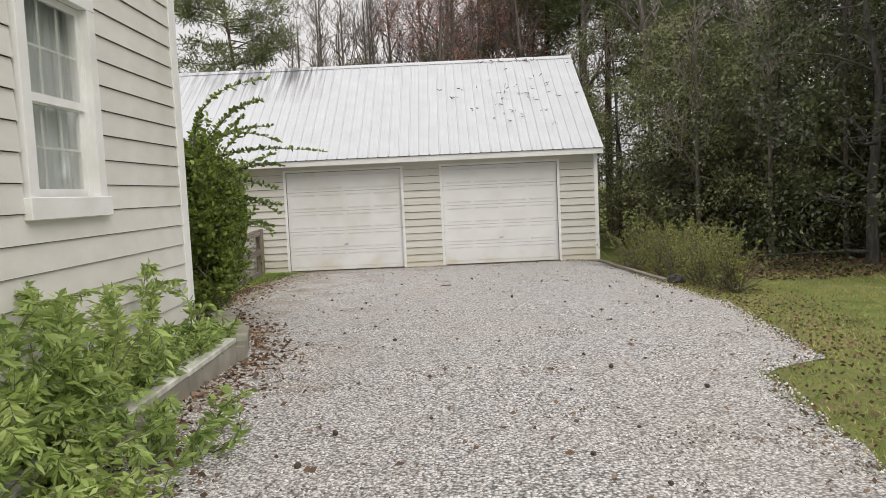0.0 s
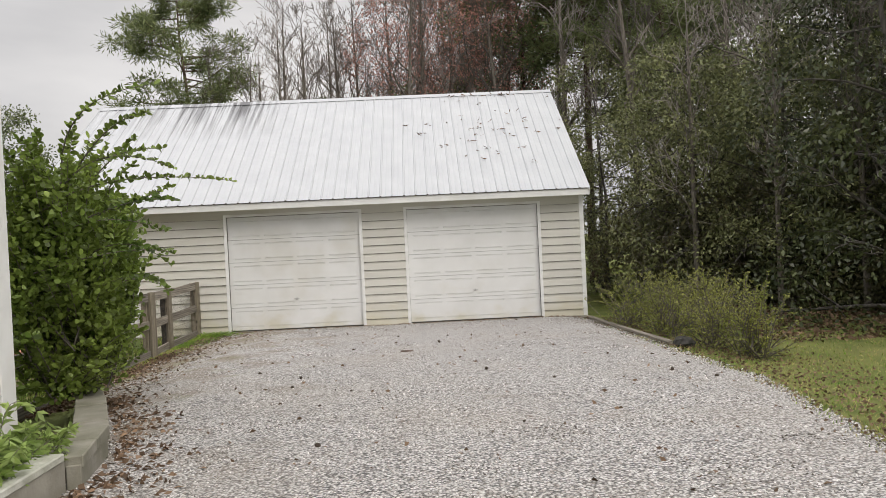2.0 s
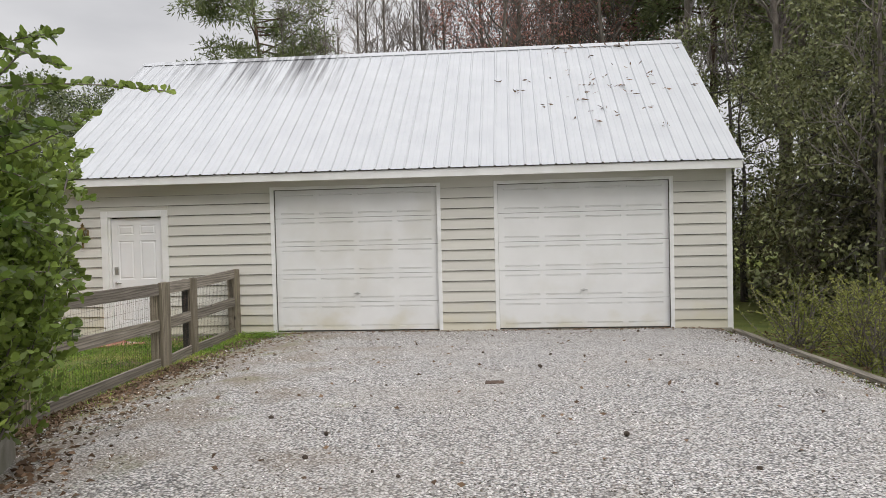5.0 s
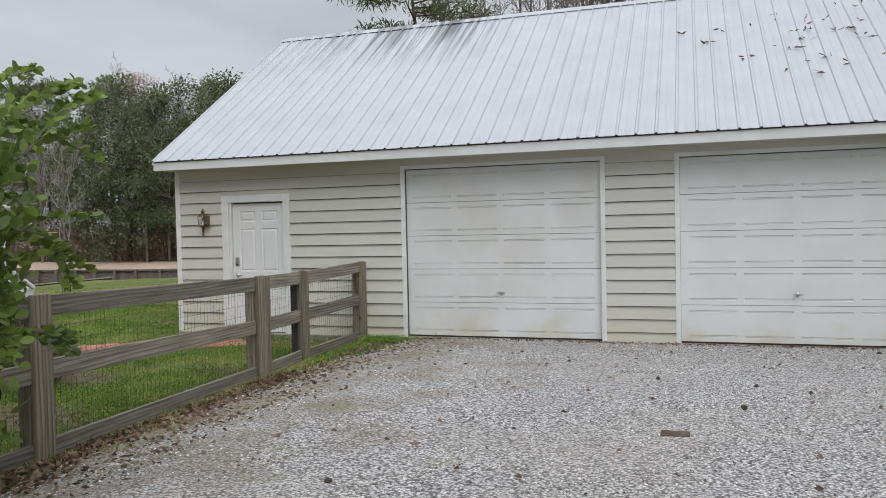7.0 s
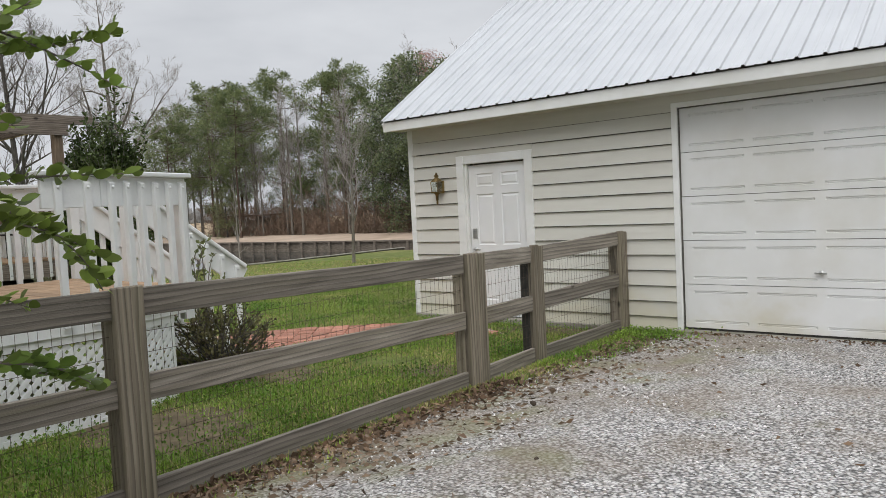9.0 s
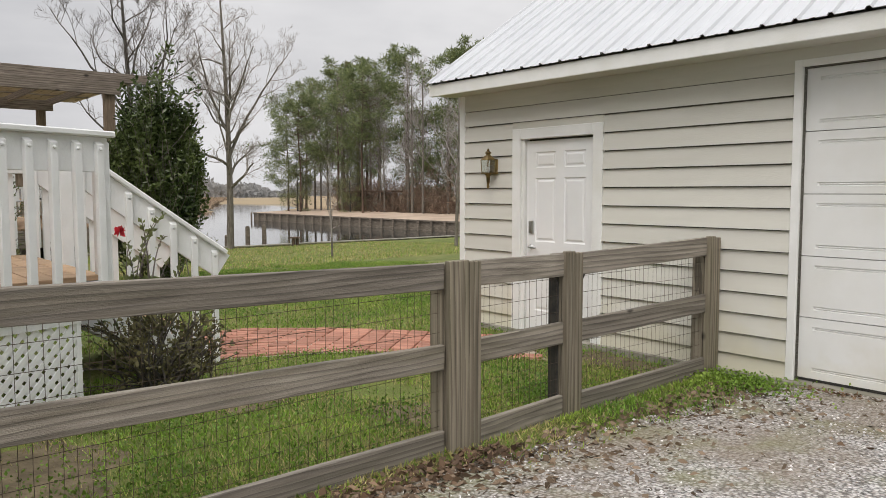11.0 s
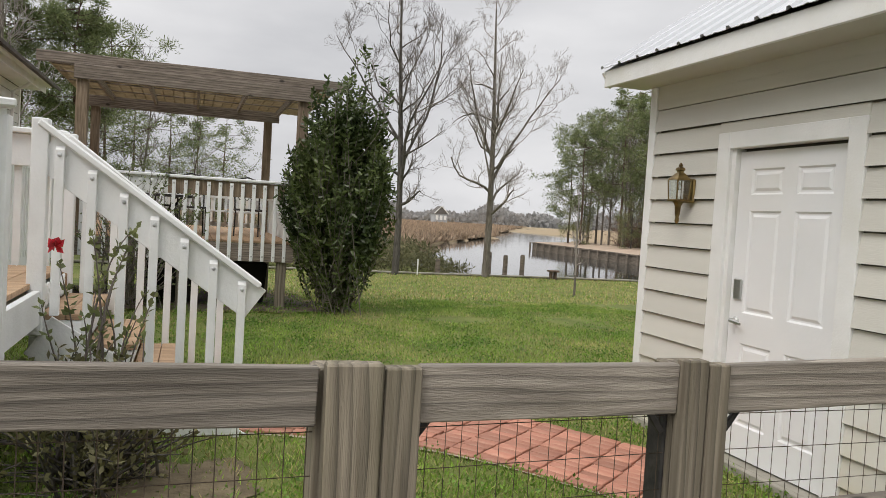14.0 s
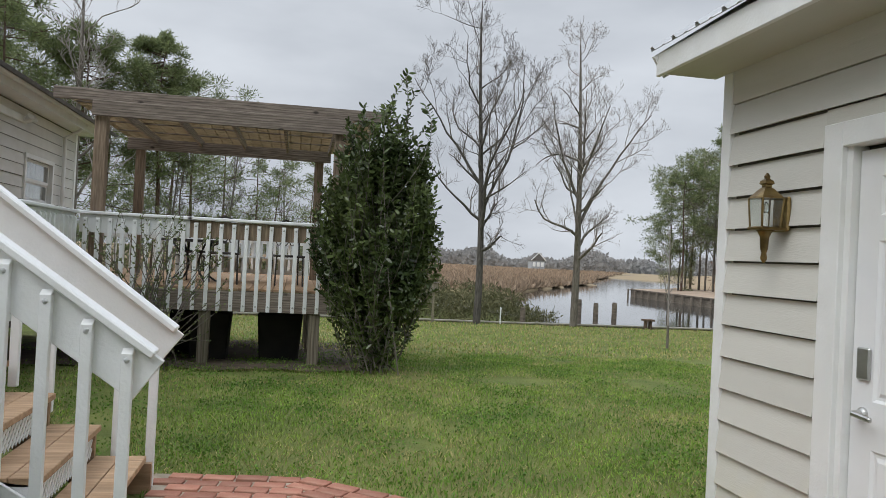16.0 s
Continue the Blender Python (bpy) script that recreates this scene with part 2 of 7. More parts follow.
M_OAK = leafy("evergreen_oak_leaves", (0.08, 0.115, 0.05), (0.22, 0.25, 0.12), 0.34, 0.22, 0.55)
M_CEDAR = leafy("shaded_cedar_leaves", (0.115, 0.135, 0.055), (0.29, 0.30, 0.14), 0.4, 0.24, 0.55)
M_SHRUB = leafy("glossy_shrub_leaves", (0.045, 0.07, 0.026), (0.135, 0.17, 0.06), 0.25, 0.25, 0.5)
M_MAGNOLIA = leafy("magnolia_leaves", (0.032, 0.045, 0.02), (0.10, 0.115, 0.05), 0.3, 0.2, 0.55)
M_UNDER = leafy("understory_leaves", (0.055, 0.06, 0.028), (0.135, 0.13, 0.06), 0.6, 0.25, 0.5, (0.16, 0.115, 0.065))
M_PRIVET = leafy("privet_leaves", (0.10, 0.165, 0.03), (0.28, 0.36, 0.085), 0.35, 0.38, 0.5)
M_NANDINA = leafy("nandina_leaves", (0.23, 0.34, 0.09), (0.47, 0.57, 0.20), 0.42, 0.4)
M_YELLOW = leafy("yellowing_bush_leaves", (0.21, 0.24, 0.06), (0.38, 0.38, 0.12), 0.6, 0.4)
M_ROSE = leafy("rose_leaves", (0.11, 0.155, 0.055), (0.22, 0.24, 0.1), 0.5, 0.3)
M_DEAD = leafy("half_dead_leaves", (0.085, 0.085, 0.038), (0.22, 0.195, 0.09), 0.7, 0.2, 0.5)
M_RED = leafy("red_petals", (0.55, 0.03, 0.05), (0.7, 0.06, 0.08), 0.5, 0.2)
M_LITTER = leafy("fallen_leaves", (0.12, 0.075, 0.048), (0.25, 0.165, 0.105), 0.85, 0.05, 0.5)
M_GRASS = leafy("lawn_blades", (0.115, 0.25, 0.03), (0.315, 0.42, 0.08), 0.6, 0.35, 0.5, (0.39, 0.39, 0.125))
M_DRYG = leafy("dry_grass_blades", (0.36, 0.32, 0.13), (0.54, 0.47, 0.22), 0.7, 0.3)
M_MARSH = leafy("marsh_reeds", (0.29, 0.21, 0.145), (0.41, 0.315, 0.225), 0.8, 0.2)
M_LAWN = mat("lawn_ground", (0.095, 0.125, 0.026), (0.175, 0.20, 0.05), 2.2, 0.95, 0.8, 45, stain=(0.28, 0.235, 0.10), stain_scale=0.35, stain_amount=0.6, dist=0.03)
M_GRAVEL = gravel_mat("limestone_gravel", ((0.13, 0.125, 0.12), (0.44, 0.425, 0.41), (0.60, 0.585, 0.57), (0.76, 0.745, 0.73), (0.34, 0.30, 0.27), (0.68, 0.66, 0.64)), 0.018, (0.36, 0.315, 0.265))
M_STONE = mat("limestone_chips", (0.46, 0.445, 0.43), (0.66, 0.645, 0.63), 30, 0.85, 0.3, 120, island=0.55)
M_ROOF = mat("white_painted_metal", (0.50, 0.515, 0.54), (0.56, 0.575, 0.595), 1.5, 0.36, 0.05, 60, (1, 1, 1), stain=(0.54, 0.55, 0.56), stain_scale=0.8, stain_amount=0.4, spec=0.5)
M_ROCK = mat("dark_stone", (0.03, 0.03, 0.028), (0.075, 0.07, 0.065), 12, 0.9, 0.5)
M_BULK = mat("bulkhead_timber", (0.12, 0.10, 0.08), (0.24, 0.20, 0.16), 3, 0.9, 0.4, 20, (1, 1, 4))
M_SANDY = mat("sandy_bank", (0.42, 0.32, 0.24), (0.55, 0.43, 0.33), 0.5, 0.95, 0.3, 6)


def mildew_on(m):
    """Dark streaks of mildew running down the upper west part of the metal roof."""
    n, l = m.node_tree.nodes, m.node_tree.links
    b = n["Principled BSDF"]
    geo, sep, mp, no = n.new("ShaderNodeNewGeometry"), n.new("ShaderNodeSeparateXYZ"), n.new("ShaderNodeMapping"), n.new("ShaderNodeTexNoise")
    l.new(geo.outputs["Position"], sep.inputs[0])
    l.new(geo.outputs["Position"], mp.inputs[0])
    mp.inputs["Scale"].default_value = (11, 0.5, 0.5)
    l.new(mp.outputs[0], no.inputs["Vector"])
    no.inputs["Scale"].default_value, no.inputs["Detail"].default_value = 1.0, 5

    def ramp(sock, a, c):
        r = n.new("ShaderNodeMapRange")
        r.inputs[1].default_value, r.inputs[2].default_value = a, c
        l.new(sock, r.inputs[0])
        return r.outputs[0]

    def times(p, q):
        r = n.new("ShaderNodeMath")
        r.operation = "MULTIPLY"
        l.new(p, r.inputs[0])
        l.new(q, r.inputs[1])
        return r.outputs[0]

    amount = times(times(ramp(sep.outputs["Z"], 4.1, 5.0), ramp(sep.outputs["X"], -1.7, -2.5)), times(ramp(sep.outputs["X"], -7.5, -3.6), ramp(no.outputs[0], 0.42, 0.60)))
    mx = n.new("ShaderNodeMixRGB")
    old = b.inputs["Base Color"].links[0].from_socket
    l.new(amount, mx.inputs[0])
    l.new(old, mx.inputs[1])
    mx.inputs[2].default_value = (0.13, 0.13, 0.135, 1)
    l.new(mx.outputs[0], b.inputs["Base Color"])


def marsh_soil(m):
    """The lawn ends at the creek: ground farther west is tan marsh."""
    n, l = m.node_tree.nodes, m.node_tree.links
    b = n["Principled BSDF"]
    geo, sep, r, mx = n.new("ShaderNodeNewGeometry"), n.new("ShaderNodeSeparateXYZ"), n.new("ShaderNodeMapRange"), n.new("ShaderNodeMixRGB")
    l.new(geo.outputs["Position"], sep.inputs[0])
    l.new(sep.outputs["X"], r.inputs[0])
    r.inputs[1].default_value, r.inputs[2].default_value = -60, -70
    l.new(r.outputs[0], mx.inputs[0])
    l.new(b.inputs["Base Color"].links[0].from_socket, mx.inputs[1])
    mx.inputs[2].default_value = (0.32, 0.25, 0.155, 1)
    l.new(mx.outputs[0], b.inputs["Base Color"])


def grained(m, bands, stretch):
    """Dark growth rings drawn along the timber, and a few knots."""
    n, l = m.node_tree.nodes, m.node_tree.links
    b = n["Principled BSDF"]
    tc, mp, wv, rg = n.new("ShaderNodeTexCoord"), n.new("ShaderNodeMapping"), n.new("ShaderNodeTexWave"), n.new("ShaderNodeMapRange")
    l.new(tc.outputs["Object"], mp.inputs[0])
    mp.inputs["Scale"].default_value = stretch
    l.new(mp.outputs[0], wv.inputs["Vector"])
    wv.wave_type, wv.bands_direction, wv.wave_profile = "BANDS", bands, "SAW"
    wv.inputs["Scale"].default_value, wv.inputs["Distortion"].default_value = 9.0, 7.0
    wv.inputs["Detail"].default_value, wv.inputs["Detail Scale"].default_value = 2.0, 0.9
    rg.inputs[1].default_value, rg.inputs[2].default_value = 0.45, 1.0
    rg.inputs[3].default_value, rg.inputs[4].default_value = 1.12, 0.58
    l.new(wv.outputs["Fac"], rg.inputs[0])
    vo, kr, mul = n.new("ShaderNodeTexVoronoi"), n.new("ShaderNodeMapRange"), n.new("ShaderNodeMath")
    mp2 = n.new("ShaderNodeMapping")
    mp2.inputs["Scale"].default_value = tuple(2.6 if c == 1 else 1.5 for c in stretch)
    l.new(tc.outputs["Object"], mp2.inputs[0])
    l.new(mp2.outputs[0], vo.inputs["Vector"])
    vo.inputs["Scale"].default_value = 1.0
    kr.inputs[1].default_value, kr.inputs[2].default_value, kr.inputs[3].default_value = 0.035, 0.075, 0.3
    l.new(vo.outputs["Distance"], kr.inputs[0])
    mul.operation = "MULTIPLY"
    l.new(rg.outputs[0], mul.inputs[0])
    l.new(kr.outputs[0], mul.inputs[1])
    hs = n.new("ShaderNodeHueSaturation")
    l.new(mul.outputs[0], hs.inputs["Value"])
    l.new(b.inputs["Base Color"].links[0].from_socket, hs.inputs["Color"])
    l.new(hs.outputs[0], b.inputs["Base Color"])


def algae_on(m, high):
    """Yellowish algae that has crept up from the slab in uneven tongues."""
    n, l = m.node_tree.nodes, m.node_tree.links
    b = n["Principled BSDF"]
    geo, sep, no, ad, r, mx = n.new("ShaderNodeNewGeometry"), n.new("ShaderNodeSeparateXYZ"), n.new("ShaderNodeTexNoise"), n.new("ShaderNodeMath"), n.new("ShaderNodeMapRange"), n.new("ShaderNodeMixRGB")
    l.new(geo.outputs["Position"], sep.inputs[0])
    l.new(geo.outputs["Position"], no.inputs["Vector"])
    no.inputs["Scale"].default_value, no.inputs["Detail"].default_value = 2.2, 6
    ad.operation = "MULTIPLY_ADD"
    l.new(no.outputs[0], ad.inputs[0])
    ad.inputs[1].default_value = -1.3
    l.new(sep.outputs["Z"], ad.inputs[2])
    r.inputs[1].default_value, r.inputs[2].default_value = high - .65, high - 1.0
    r.inputs[4].default_value = 0.36
    l.new(ad.outputs[0], r.inputs[0])
    l.new(r.outputs[0], mx.inputs[0])
    l.new(b.inputs["Base Color"].links[0].from_socket, mx.inputs[1])
    mx.inputs[2].default_value = (0.58, 0.52, 0.32, 1)
    l.new(mx.outputs[0], b.inputs["Base Color"])


algae_on(M_SIDING, .45)
algae_on(M_GDOOR, .22)
grained(M_WOOD, "Z", (1, .1, 1))
grained(M_WOODX, "Y", (1, 1, .1))
grained(M_PERG, "Z", (1, .1, 1))
marsh_soil(M_LAWN)
mildew_on(M_ROOF)


# ---- building tools ----
def G(x, y):
    """Height of the natural ground."""
    drive = np.interp(y, [-30, 6, 8, 10, 14, 18, 19.5, 60], [.30, .28, .24, .17, .10, .0, -.05, -.2])
    lawn = np.interp(x, [-33.2, -32.2, -21, -13, -8, -3], [-1.25, -1.15, -.70, -.14, -.08, -.07])
    east = np.interp(y, [-30, 6, 10, 14, 60], [.25, .2, .02, -.1, -.3])
    s = np.clip((x + 3.1) / 1.6, 0, 1)
    s = s * s * (3 - 2 * s)
    e = np.clip((x - 3.9) / 1.6, 0, 1)
    return (lawn * (1 - s) + drive * s) * (1 - e) + east * e


def link(name, me, material, parent=None, label=""):
    ob = new(name, me)
    if material and not me.materials:
        me.materials.append(material)
    if parent:
        ob.parent = parent
        ob.matrix_parent_inverse = parent.matrix_world.inverted()
    if label:
        ob["label"] = label
    return ob


def mesh_of(bm, name="piece", smooth=False):
    me = bpy.data.meshes.new(name)
    bmesh.ops.recalc_face_normals(bm, faces=bm.faces)
    bm.to_mesh(me)
    bm.free()
    if smooth:
        me.polygons.foreach_set("use_smooth", [True] * len(me.polygons))
    return me


def part(name, bm, material, parent=None, label="", smooth=False):
    return link(name, mesh_of(bm, name, smooth), material, parent, label)


def thing(name, at, label, category, group="", kind=""):
    e = new(name)
    e.empty_display_size = 0.2
    e.matrix_world = at if isinstance(at, Matrix) else Matrix.Translation(at)
    return tagged(e, label, category, group, kind)


def box(x0, x1, y0, y1, z0, z1, bevel=0.0, bm=None):
    b = bm or bmesh.new()
    made = bmesh.ops.create_cube(b, size=1)["verts"]
    bmesh.ops.transform(b, verts=made, matrix=Matrix.LocRotScale(((x0 + x1) / 2, (y0 + y1) / 2, (z0 + z1) / 2), None, (abs(x1 - x0), abs(y1 - y0), abs(z1 - z0))))
    if bevel:
        bmesh.ops.bevel(b, geom=list({e for v in made for e in v.link_edges}), offset=bevel, segments=1, affect="EDGES", clamp_overlap=True)
    return b


def beam(a, b, w, h, bevel=0.004, up=(0, 0, 1), bm=None):
    """A timber from a to b, w wide and h high."""
    a, b = Vector(a), Vector(b)
    d = (b - a).normalized()
    side = d.cross(Vector(up)).normalized()
    top = side.cross(d)
    bm2 = box(-0.5, 0.5, -0.5, 0.5, -0.5, 0.5)
    bm2.transform(Matrix.Diagonal((w, (b - a).length, h, 1)))
    if bevel:
        bmesh.ops.bevel(bm2, geom=bm2.edges[:], offset=bevel, segments=1, affect="EDGES", clamp_overlap=True)
    m = Matrix((side, d, top)).transposed().to_4x4()
    m.translation = (a + b) / 2
    bm2.transform(m)
    if bm is None:
        return bm2
    me = bpy.data.meshes.new("t")
    bm2.to_mesh(me)
    bm2.free()
    bm.from_mesh(me)
    bpy.data.meshes.remove(me)
    return bm


def tube(points, radii, sides=6, bm=None, cap=True):
    """A round limb through the points."""
    bm = bm or bmesh.new()
    pts = [Vector(p) for p in points]
    rings = []
    for i, p in enumerate(pts):
        d = (pts[min(i + 1, len(pts) - 1)] - pts[max(i - 1, 0)]).normalized()
        u = d.cross(Vector((0.31, 0.9, 0.2))).normalized()
        v = d.cross(u)
        r = radii[i] if hasattr(radii, "__len__") else radii
        rings.append([bm.verts.new(p + r * (u * math.cos(2 * math.pi * k / sides) + v * math.sin(2 * math.pi * k / sides))) for k in range(sides)])
    for q, r in zip(rings, rings[1:]):
        for k in range(sides):
            bm.faces.new((q[k], q[(k + 1) % sides], r[(k + 1) % sides], r[k]))
    if cap:
        bm.faces.new(rings[0][::-1])
        bm.faces.new(rings[-1])
    return bm


def spin(profile, steps=16, centre=(0, 0, 0), bm=None):
    """A turned shape: (radius, height) pairs round a vertical axis."""
    bm = bm or bmesh.new()
    c = Vector(centre)
    rings = [[bm.verts.new(c + Vector((r * math.cos(2 * math.pi * k / steps), r * math.sin(2 * math.pi * k / steps), z))) for k in range(steps)] for r, z in profile]
    for q, r in zip(rings, rings[1:]):
        for k in range(steps):
            bm.faces.new((q[k], q[(k + 1) % steps], r[(k + 1) % steps], r[k]))
    bm.faces.new(rings[0][::-1])
    bm.faces.new(rings[-1])
    return bm


def quads(verts, faces, name="piece"):
    """A mesh from arrays: verts (n, 3), faces (m, k)."""
    verts, faces = np.asarray(verts, dtype=np.float32), np.asarray(faces, dtype=np.int32)
    me = bpy.data.meshes.new(name)
    me.vertices.add(len(verts))
    me.vertices.foreach_set("co", verts.ravel())
    k = faces.shape[1]
    me.loops.add(faces.size)
    me.loops.foreach_set("vertex_index", faces.ravel())
    me.polygons.add(len(faces))
    me.polygons.foreach_set("loop_start", np.arange(0, faces.size, k, dtype=np.int32))
    me.polygons.foreach_set("loop_total", np.full(len(faces), k, dtype=np.int32))
    me.update(calc_edges=True)
    return me


def unit(v):
    return v / np.maximum(np.linalg.norm(v, axis=-1, keepdims=True), 1e-9)


def leaf_mesh(rng, places, along, length, width, name="leaves", fold=0.25, oval=False):
    """Leaves at the places, each along its own direction: folded rhombs, or ovals with a rounded end."""
    n = len(places)
    d = unit(along)
    s = unit(np.cross(d, rng.normal(size=(n, 3))))
    t = np.cross(s, d)
    L = (length * rng.uniform(0.7, 1.3, n))[:, None]
    W = (width * rng.uniform(0.7, 1.3, n))[:, None]
    base, tip = places, places + d * L
    if oval:
        ring = [base + d * L * k + s * W * w + t * W * abs(w) * fold * 2 for k, w in ((0, 0), (.25, .40), (.55, .5), (.85, .32), (1, 0), (.85, -.32), (.55, -.5), (.25, -.40))]
        return quads(np.stack(ring, 1).reshape(-1, 3), np.arange(8 * n).reshape(n, 8), name)
    mid = places + d * L * 0.5
    v = np.stack([base, mid + s * W * 0.5 + t * W * fold, tip, mid - s * W * 0.5 + t * W * fold], 1).reshape(-1, 3)
    return quads(v, np.arange(4 * n).reshape(n, 4), name)


def cloud(rng, n, centre, radii, shell=0.6):
    """n places in an ellipsoid, denser towards its skin."""
    d = unit(rng.normal(size=(n, 3)))
    r = rng.uniform(shell, 1.0, n)[:, None] ** 0.6
    return np.asarray(centre) + d * r * np.asarray(radii), d


# ---- ground, water, driveway ----
def marsh_edge(x):
    return np.interp(-x, [32.6, 40, 46, 50, 64, 69, 80, 120, 135, 167, 255, 1200], [28.6, 28.8, 27, 21, 21, 37, 42, 66, 69, 87, 130, 600])


def shore(x):
    return np.interp(-x, [0, 20, 34, 50, 76, 79, 88, 120, 170, 1200], [60, 55, 51.5, 51.3, 51.5, 55, 62, 82, 108, 720])


def land(x, y):
    """Whole ground, with the bed of the creek cut into it."""
    z = G(x, y)
    west = x < -32.72
    bed = west & (y > marsh_edge(x)) & (y < shore(x))
    bed |= (x >= -32.72) & (y > 46.0 - 0.2 * (x + 32)) & (y < shore(x)) & (x < 40)
    far = west & ~bed
    z = np.where(far & (y <= marsh_edge(x)), -1.42, z)
    z = np.where((y >= shore(x)) & (x < 60), -0.85, z)
    return np.where(bed, -2.8, z)


xs = np.concatenate([-np.geomspace(1500, 95, 16), np.linspace(-90, -34, 46), [-33.2, -32.74, -32.70, -32.2], np.linspace(-31.5, -14, 26), np.linspace(-13.5, 8, 64), np.geomspace(8.6, 1500, 26)])
ys = np.concatenate([-np.geomspace(1500, 12, 18), np.linspace(-10, 28, 96), np.linspace(28.5, 66, 60), np.geomspace(68, 1500, 26)])
gx, gy = np.meshgrid(xs, ys)
gz = land(gx, gy) + 0.012 * np.sin(gx * 1.7 + gy * 0.6) * np.cos(gy * 1.3)
nx, ny = len(xs), len(ys)
idx = np.arange(nx * ny).reshape(ny, nx)
me = quads(np.stack([gx, gy, gz], -1).reshape(-1, 3), np.stack([idx[:-1, :-1], idx[:-1, 1:], idx[1:, 1:], idx[1:, :-1]], -1).reshape(-1, 4), "ground")
tagged(link("ground", me, M_LAWN), "mown winter lawn and bare woodland ground", "ground", kind="structure")

M_WATER = mat("creek_water", (0.035, 0.04, 0.038), (0.05, 0.055, 0.05), 0.3, 0.06, 0.12, 2.2, (1, 1, 1), spec=0.5, dist=0.02)
tagged(link("water", quads([(-700, 0, -1.62), (60, 0, -1.62), (60, 400, -1.62), (-700, 400, -1.62)], [(0, 1, 2, 3)], "water"), M_WATER), "still grey creek water", "water", kind="structure")

# gravel drive: a ragged sheet a little above the soil
def drive_left(y):
    return np.interp(y, [-12, 6, 9.6, 10.6, 12.4, 14, 17, 19.5], [-1.05, -1.05, -1.12, -1.55, -2.6, -3.05, -2.98, -2.75])


def drive_right(y):
    return np.interp(y, [-12, 5.5, 7.4, 7.9, 8.6, 9.8, 12, 14, 18, 19.5], [2.9, 3.1, 3.4, 4.05, 4.2, 4.45, 4.8, 4.7, 4.45, 4.5])


rng = np.random.default_rng(3)
rows_y, cols = np.linspace(-12, 19.44, 180), np.linspace(0, 1, 60)
v = []
for y in rows_y:
    j = 0.10 * noise.noise((0, y * 1.9, 3)) + 0.05 * noise.noise((0, y * 7, 3))
    k = 0.16 * noise.noise((9, y * 1.7, 3)) + 0.08 * noise.noise((9, y * 6, 3))
    x = drive_left(y) + j + cols * (drive_right(y) + k - drive_left(y) - j)
    lift = 0.022 * np.clip(np.minimum(cols, 1 - cols) * 30, 0.1, 1)
    wob = np.array([0.012 * noise.noise((a * 1.6, y * 1.6, 0)) for a in x])
    v.append(np.stack([x, np.full_like(x, y), G(x, y) + lift + wob + 0.012], -1))
idx = np.arange(180 * 60).reshape(180, 60)
me = quads(np.concatenate(v), np.stack([idx[:-1, :-1], idx[:-1, 1:], idx[1:, 1:], idx[1:, :-1]], -1).reshape(-1, 4), "driveway")
tagged(link("driveway", me, M_GRAVEL), "pale crushed limestone gravel driveway", "driveway", kind="structure")


# ---- garage ----
WY, GL, GR = 19.46, -6.40, 4.59       # front wall face, left and right corners
RIDGE_Y, RIDGE_Z, EAVE_Y, EAVE_Z = 23.10, 5.29, 19.06, 2.56
BACK = 2 * RIDGE_Y - WY
DOORS = [(-2.70, 0.08), (0.927, 3.707)]   # outer edges of the casings
CAS_TOP = 2.355
SD0, SD1, SD_TOP, SD_BOT = -5.583, -4.432, 2.035, -0.06
garage = thing("garage", (0, 0, 0), "beige lap-sided two-door garage with a white ribbed metal roof", "garage")


def lap_board(length, height, lip=0.032, thin=0.006, gap=0.009):
    """A lap board along x from 0, leaning out at its foot, face to -y."""
    bm = bmesh.new()
    # board tops stop short; the dark backing there imitates the laps' shadow lines
    p = [(-lip, 0.0), (-thin - 0.002, height - gap), (0.0, height - gap), (0.0, 0.006), (-lip + 0.010, 0.006)]
    a = [bm.verts.new((0, y, z)) for y, z in p]
    b = [bm.verts.new((length, y, z)) for y, z in p]
    for i in range(5):
        bm.faces.new((a[i], a[(i + 1) % 5], b[(i + 1) % 5], b[i]))
    bm.faces.new(a[::-1])
    bm.faces.new(b)
    return mesh_of(bm, "siding_board")


def lap_wall(parent, spans, z0, z1, expose, m, material, lip=0.032):
    """Courses of siding; spans(z) gives the stretches (x0, x1) that are open to boards at a height. m places the wall."""
    boards, z = {}, z0
    while z < z1 - 0.02:
        h = min(expose, z1 - z)
        for x0, x1 in spans(z, z + h):
            key = (round(x1 - x0, 3), round(h, 3))
            if key not in boards:
                boards[key] = lap_board(x1 - x0, h, lip, gap=0.009 if lip > .03 else 0.006)
            o = link("siding_board", boards[key], material, parent)
            o.matrix_world = m @ Matrix.Translation((x0, random.uniform(-0.0015, 0.0015), z))
        z += expose


wall = part("front_wall", box(GL, GR, WY, WY + 0.12, -0.12, 2.46), M_SIDE_IN, garage)
for x0, x1, z1 in ((DOORS[0][0] + .06, DOORS[0][1] - .06, 2.3), (DOORS[1][0] + .06, DOORS[1][1] - .06, 2.3), (SD0 + .09, SD1 - .09, 1.95)):
    cutter = box(x0, x1, WY - 1, WY + 1, -1, z1)
    other = part("cut", cutter, None)
    mod = wall.modifiers.new("opening", "BOOLEAN")
    mod.object, mod.solver = other, "EXACT"
    bpy.context.view_layer.update()
    done = bpy.data.meshes.new_from_object(wall.evaluated_get(bpy.context.evaluated_depsgraph_get()))
    wall.modifiers.clear()
    wall.data = done
    bpy.data.objects.remove(other)


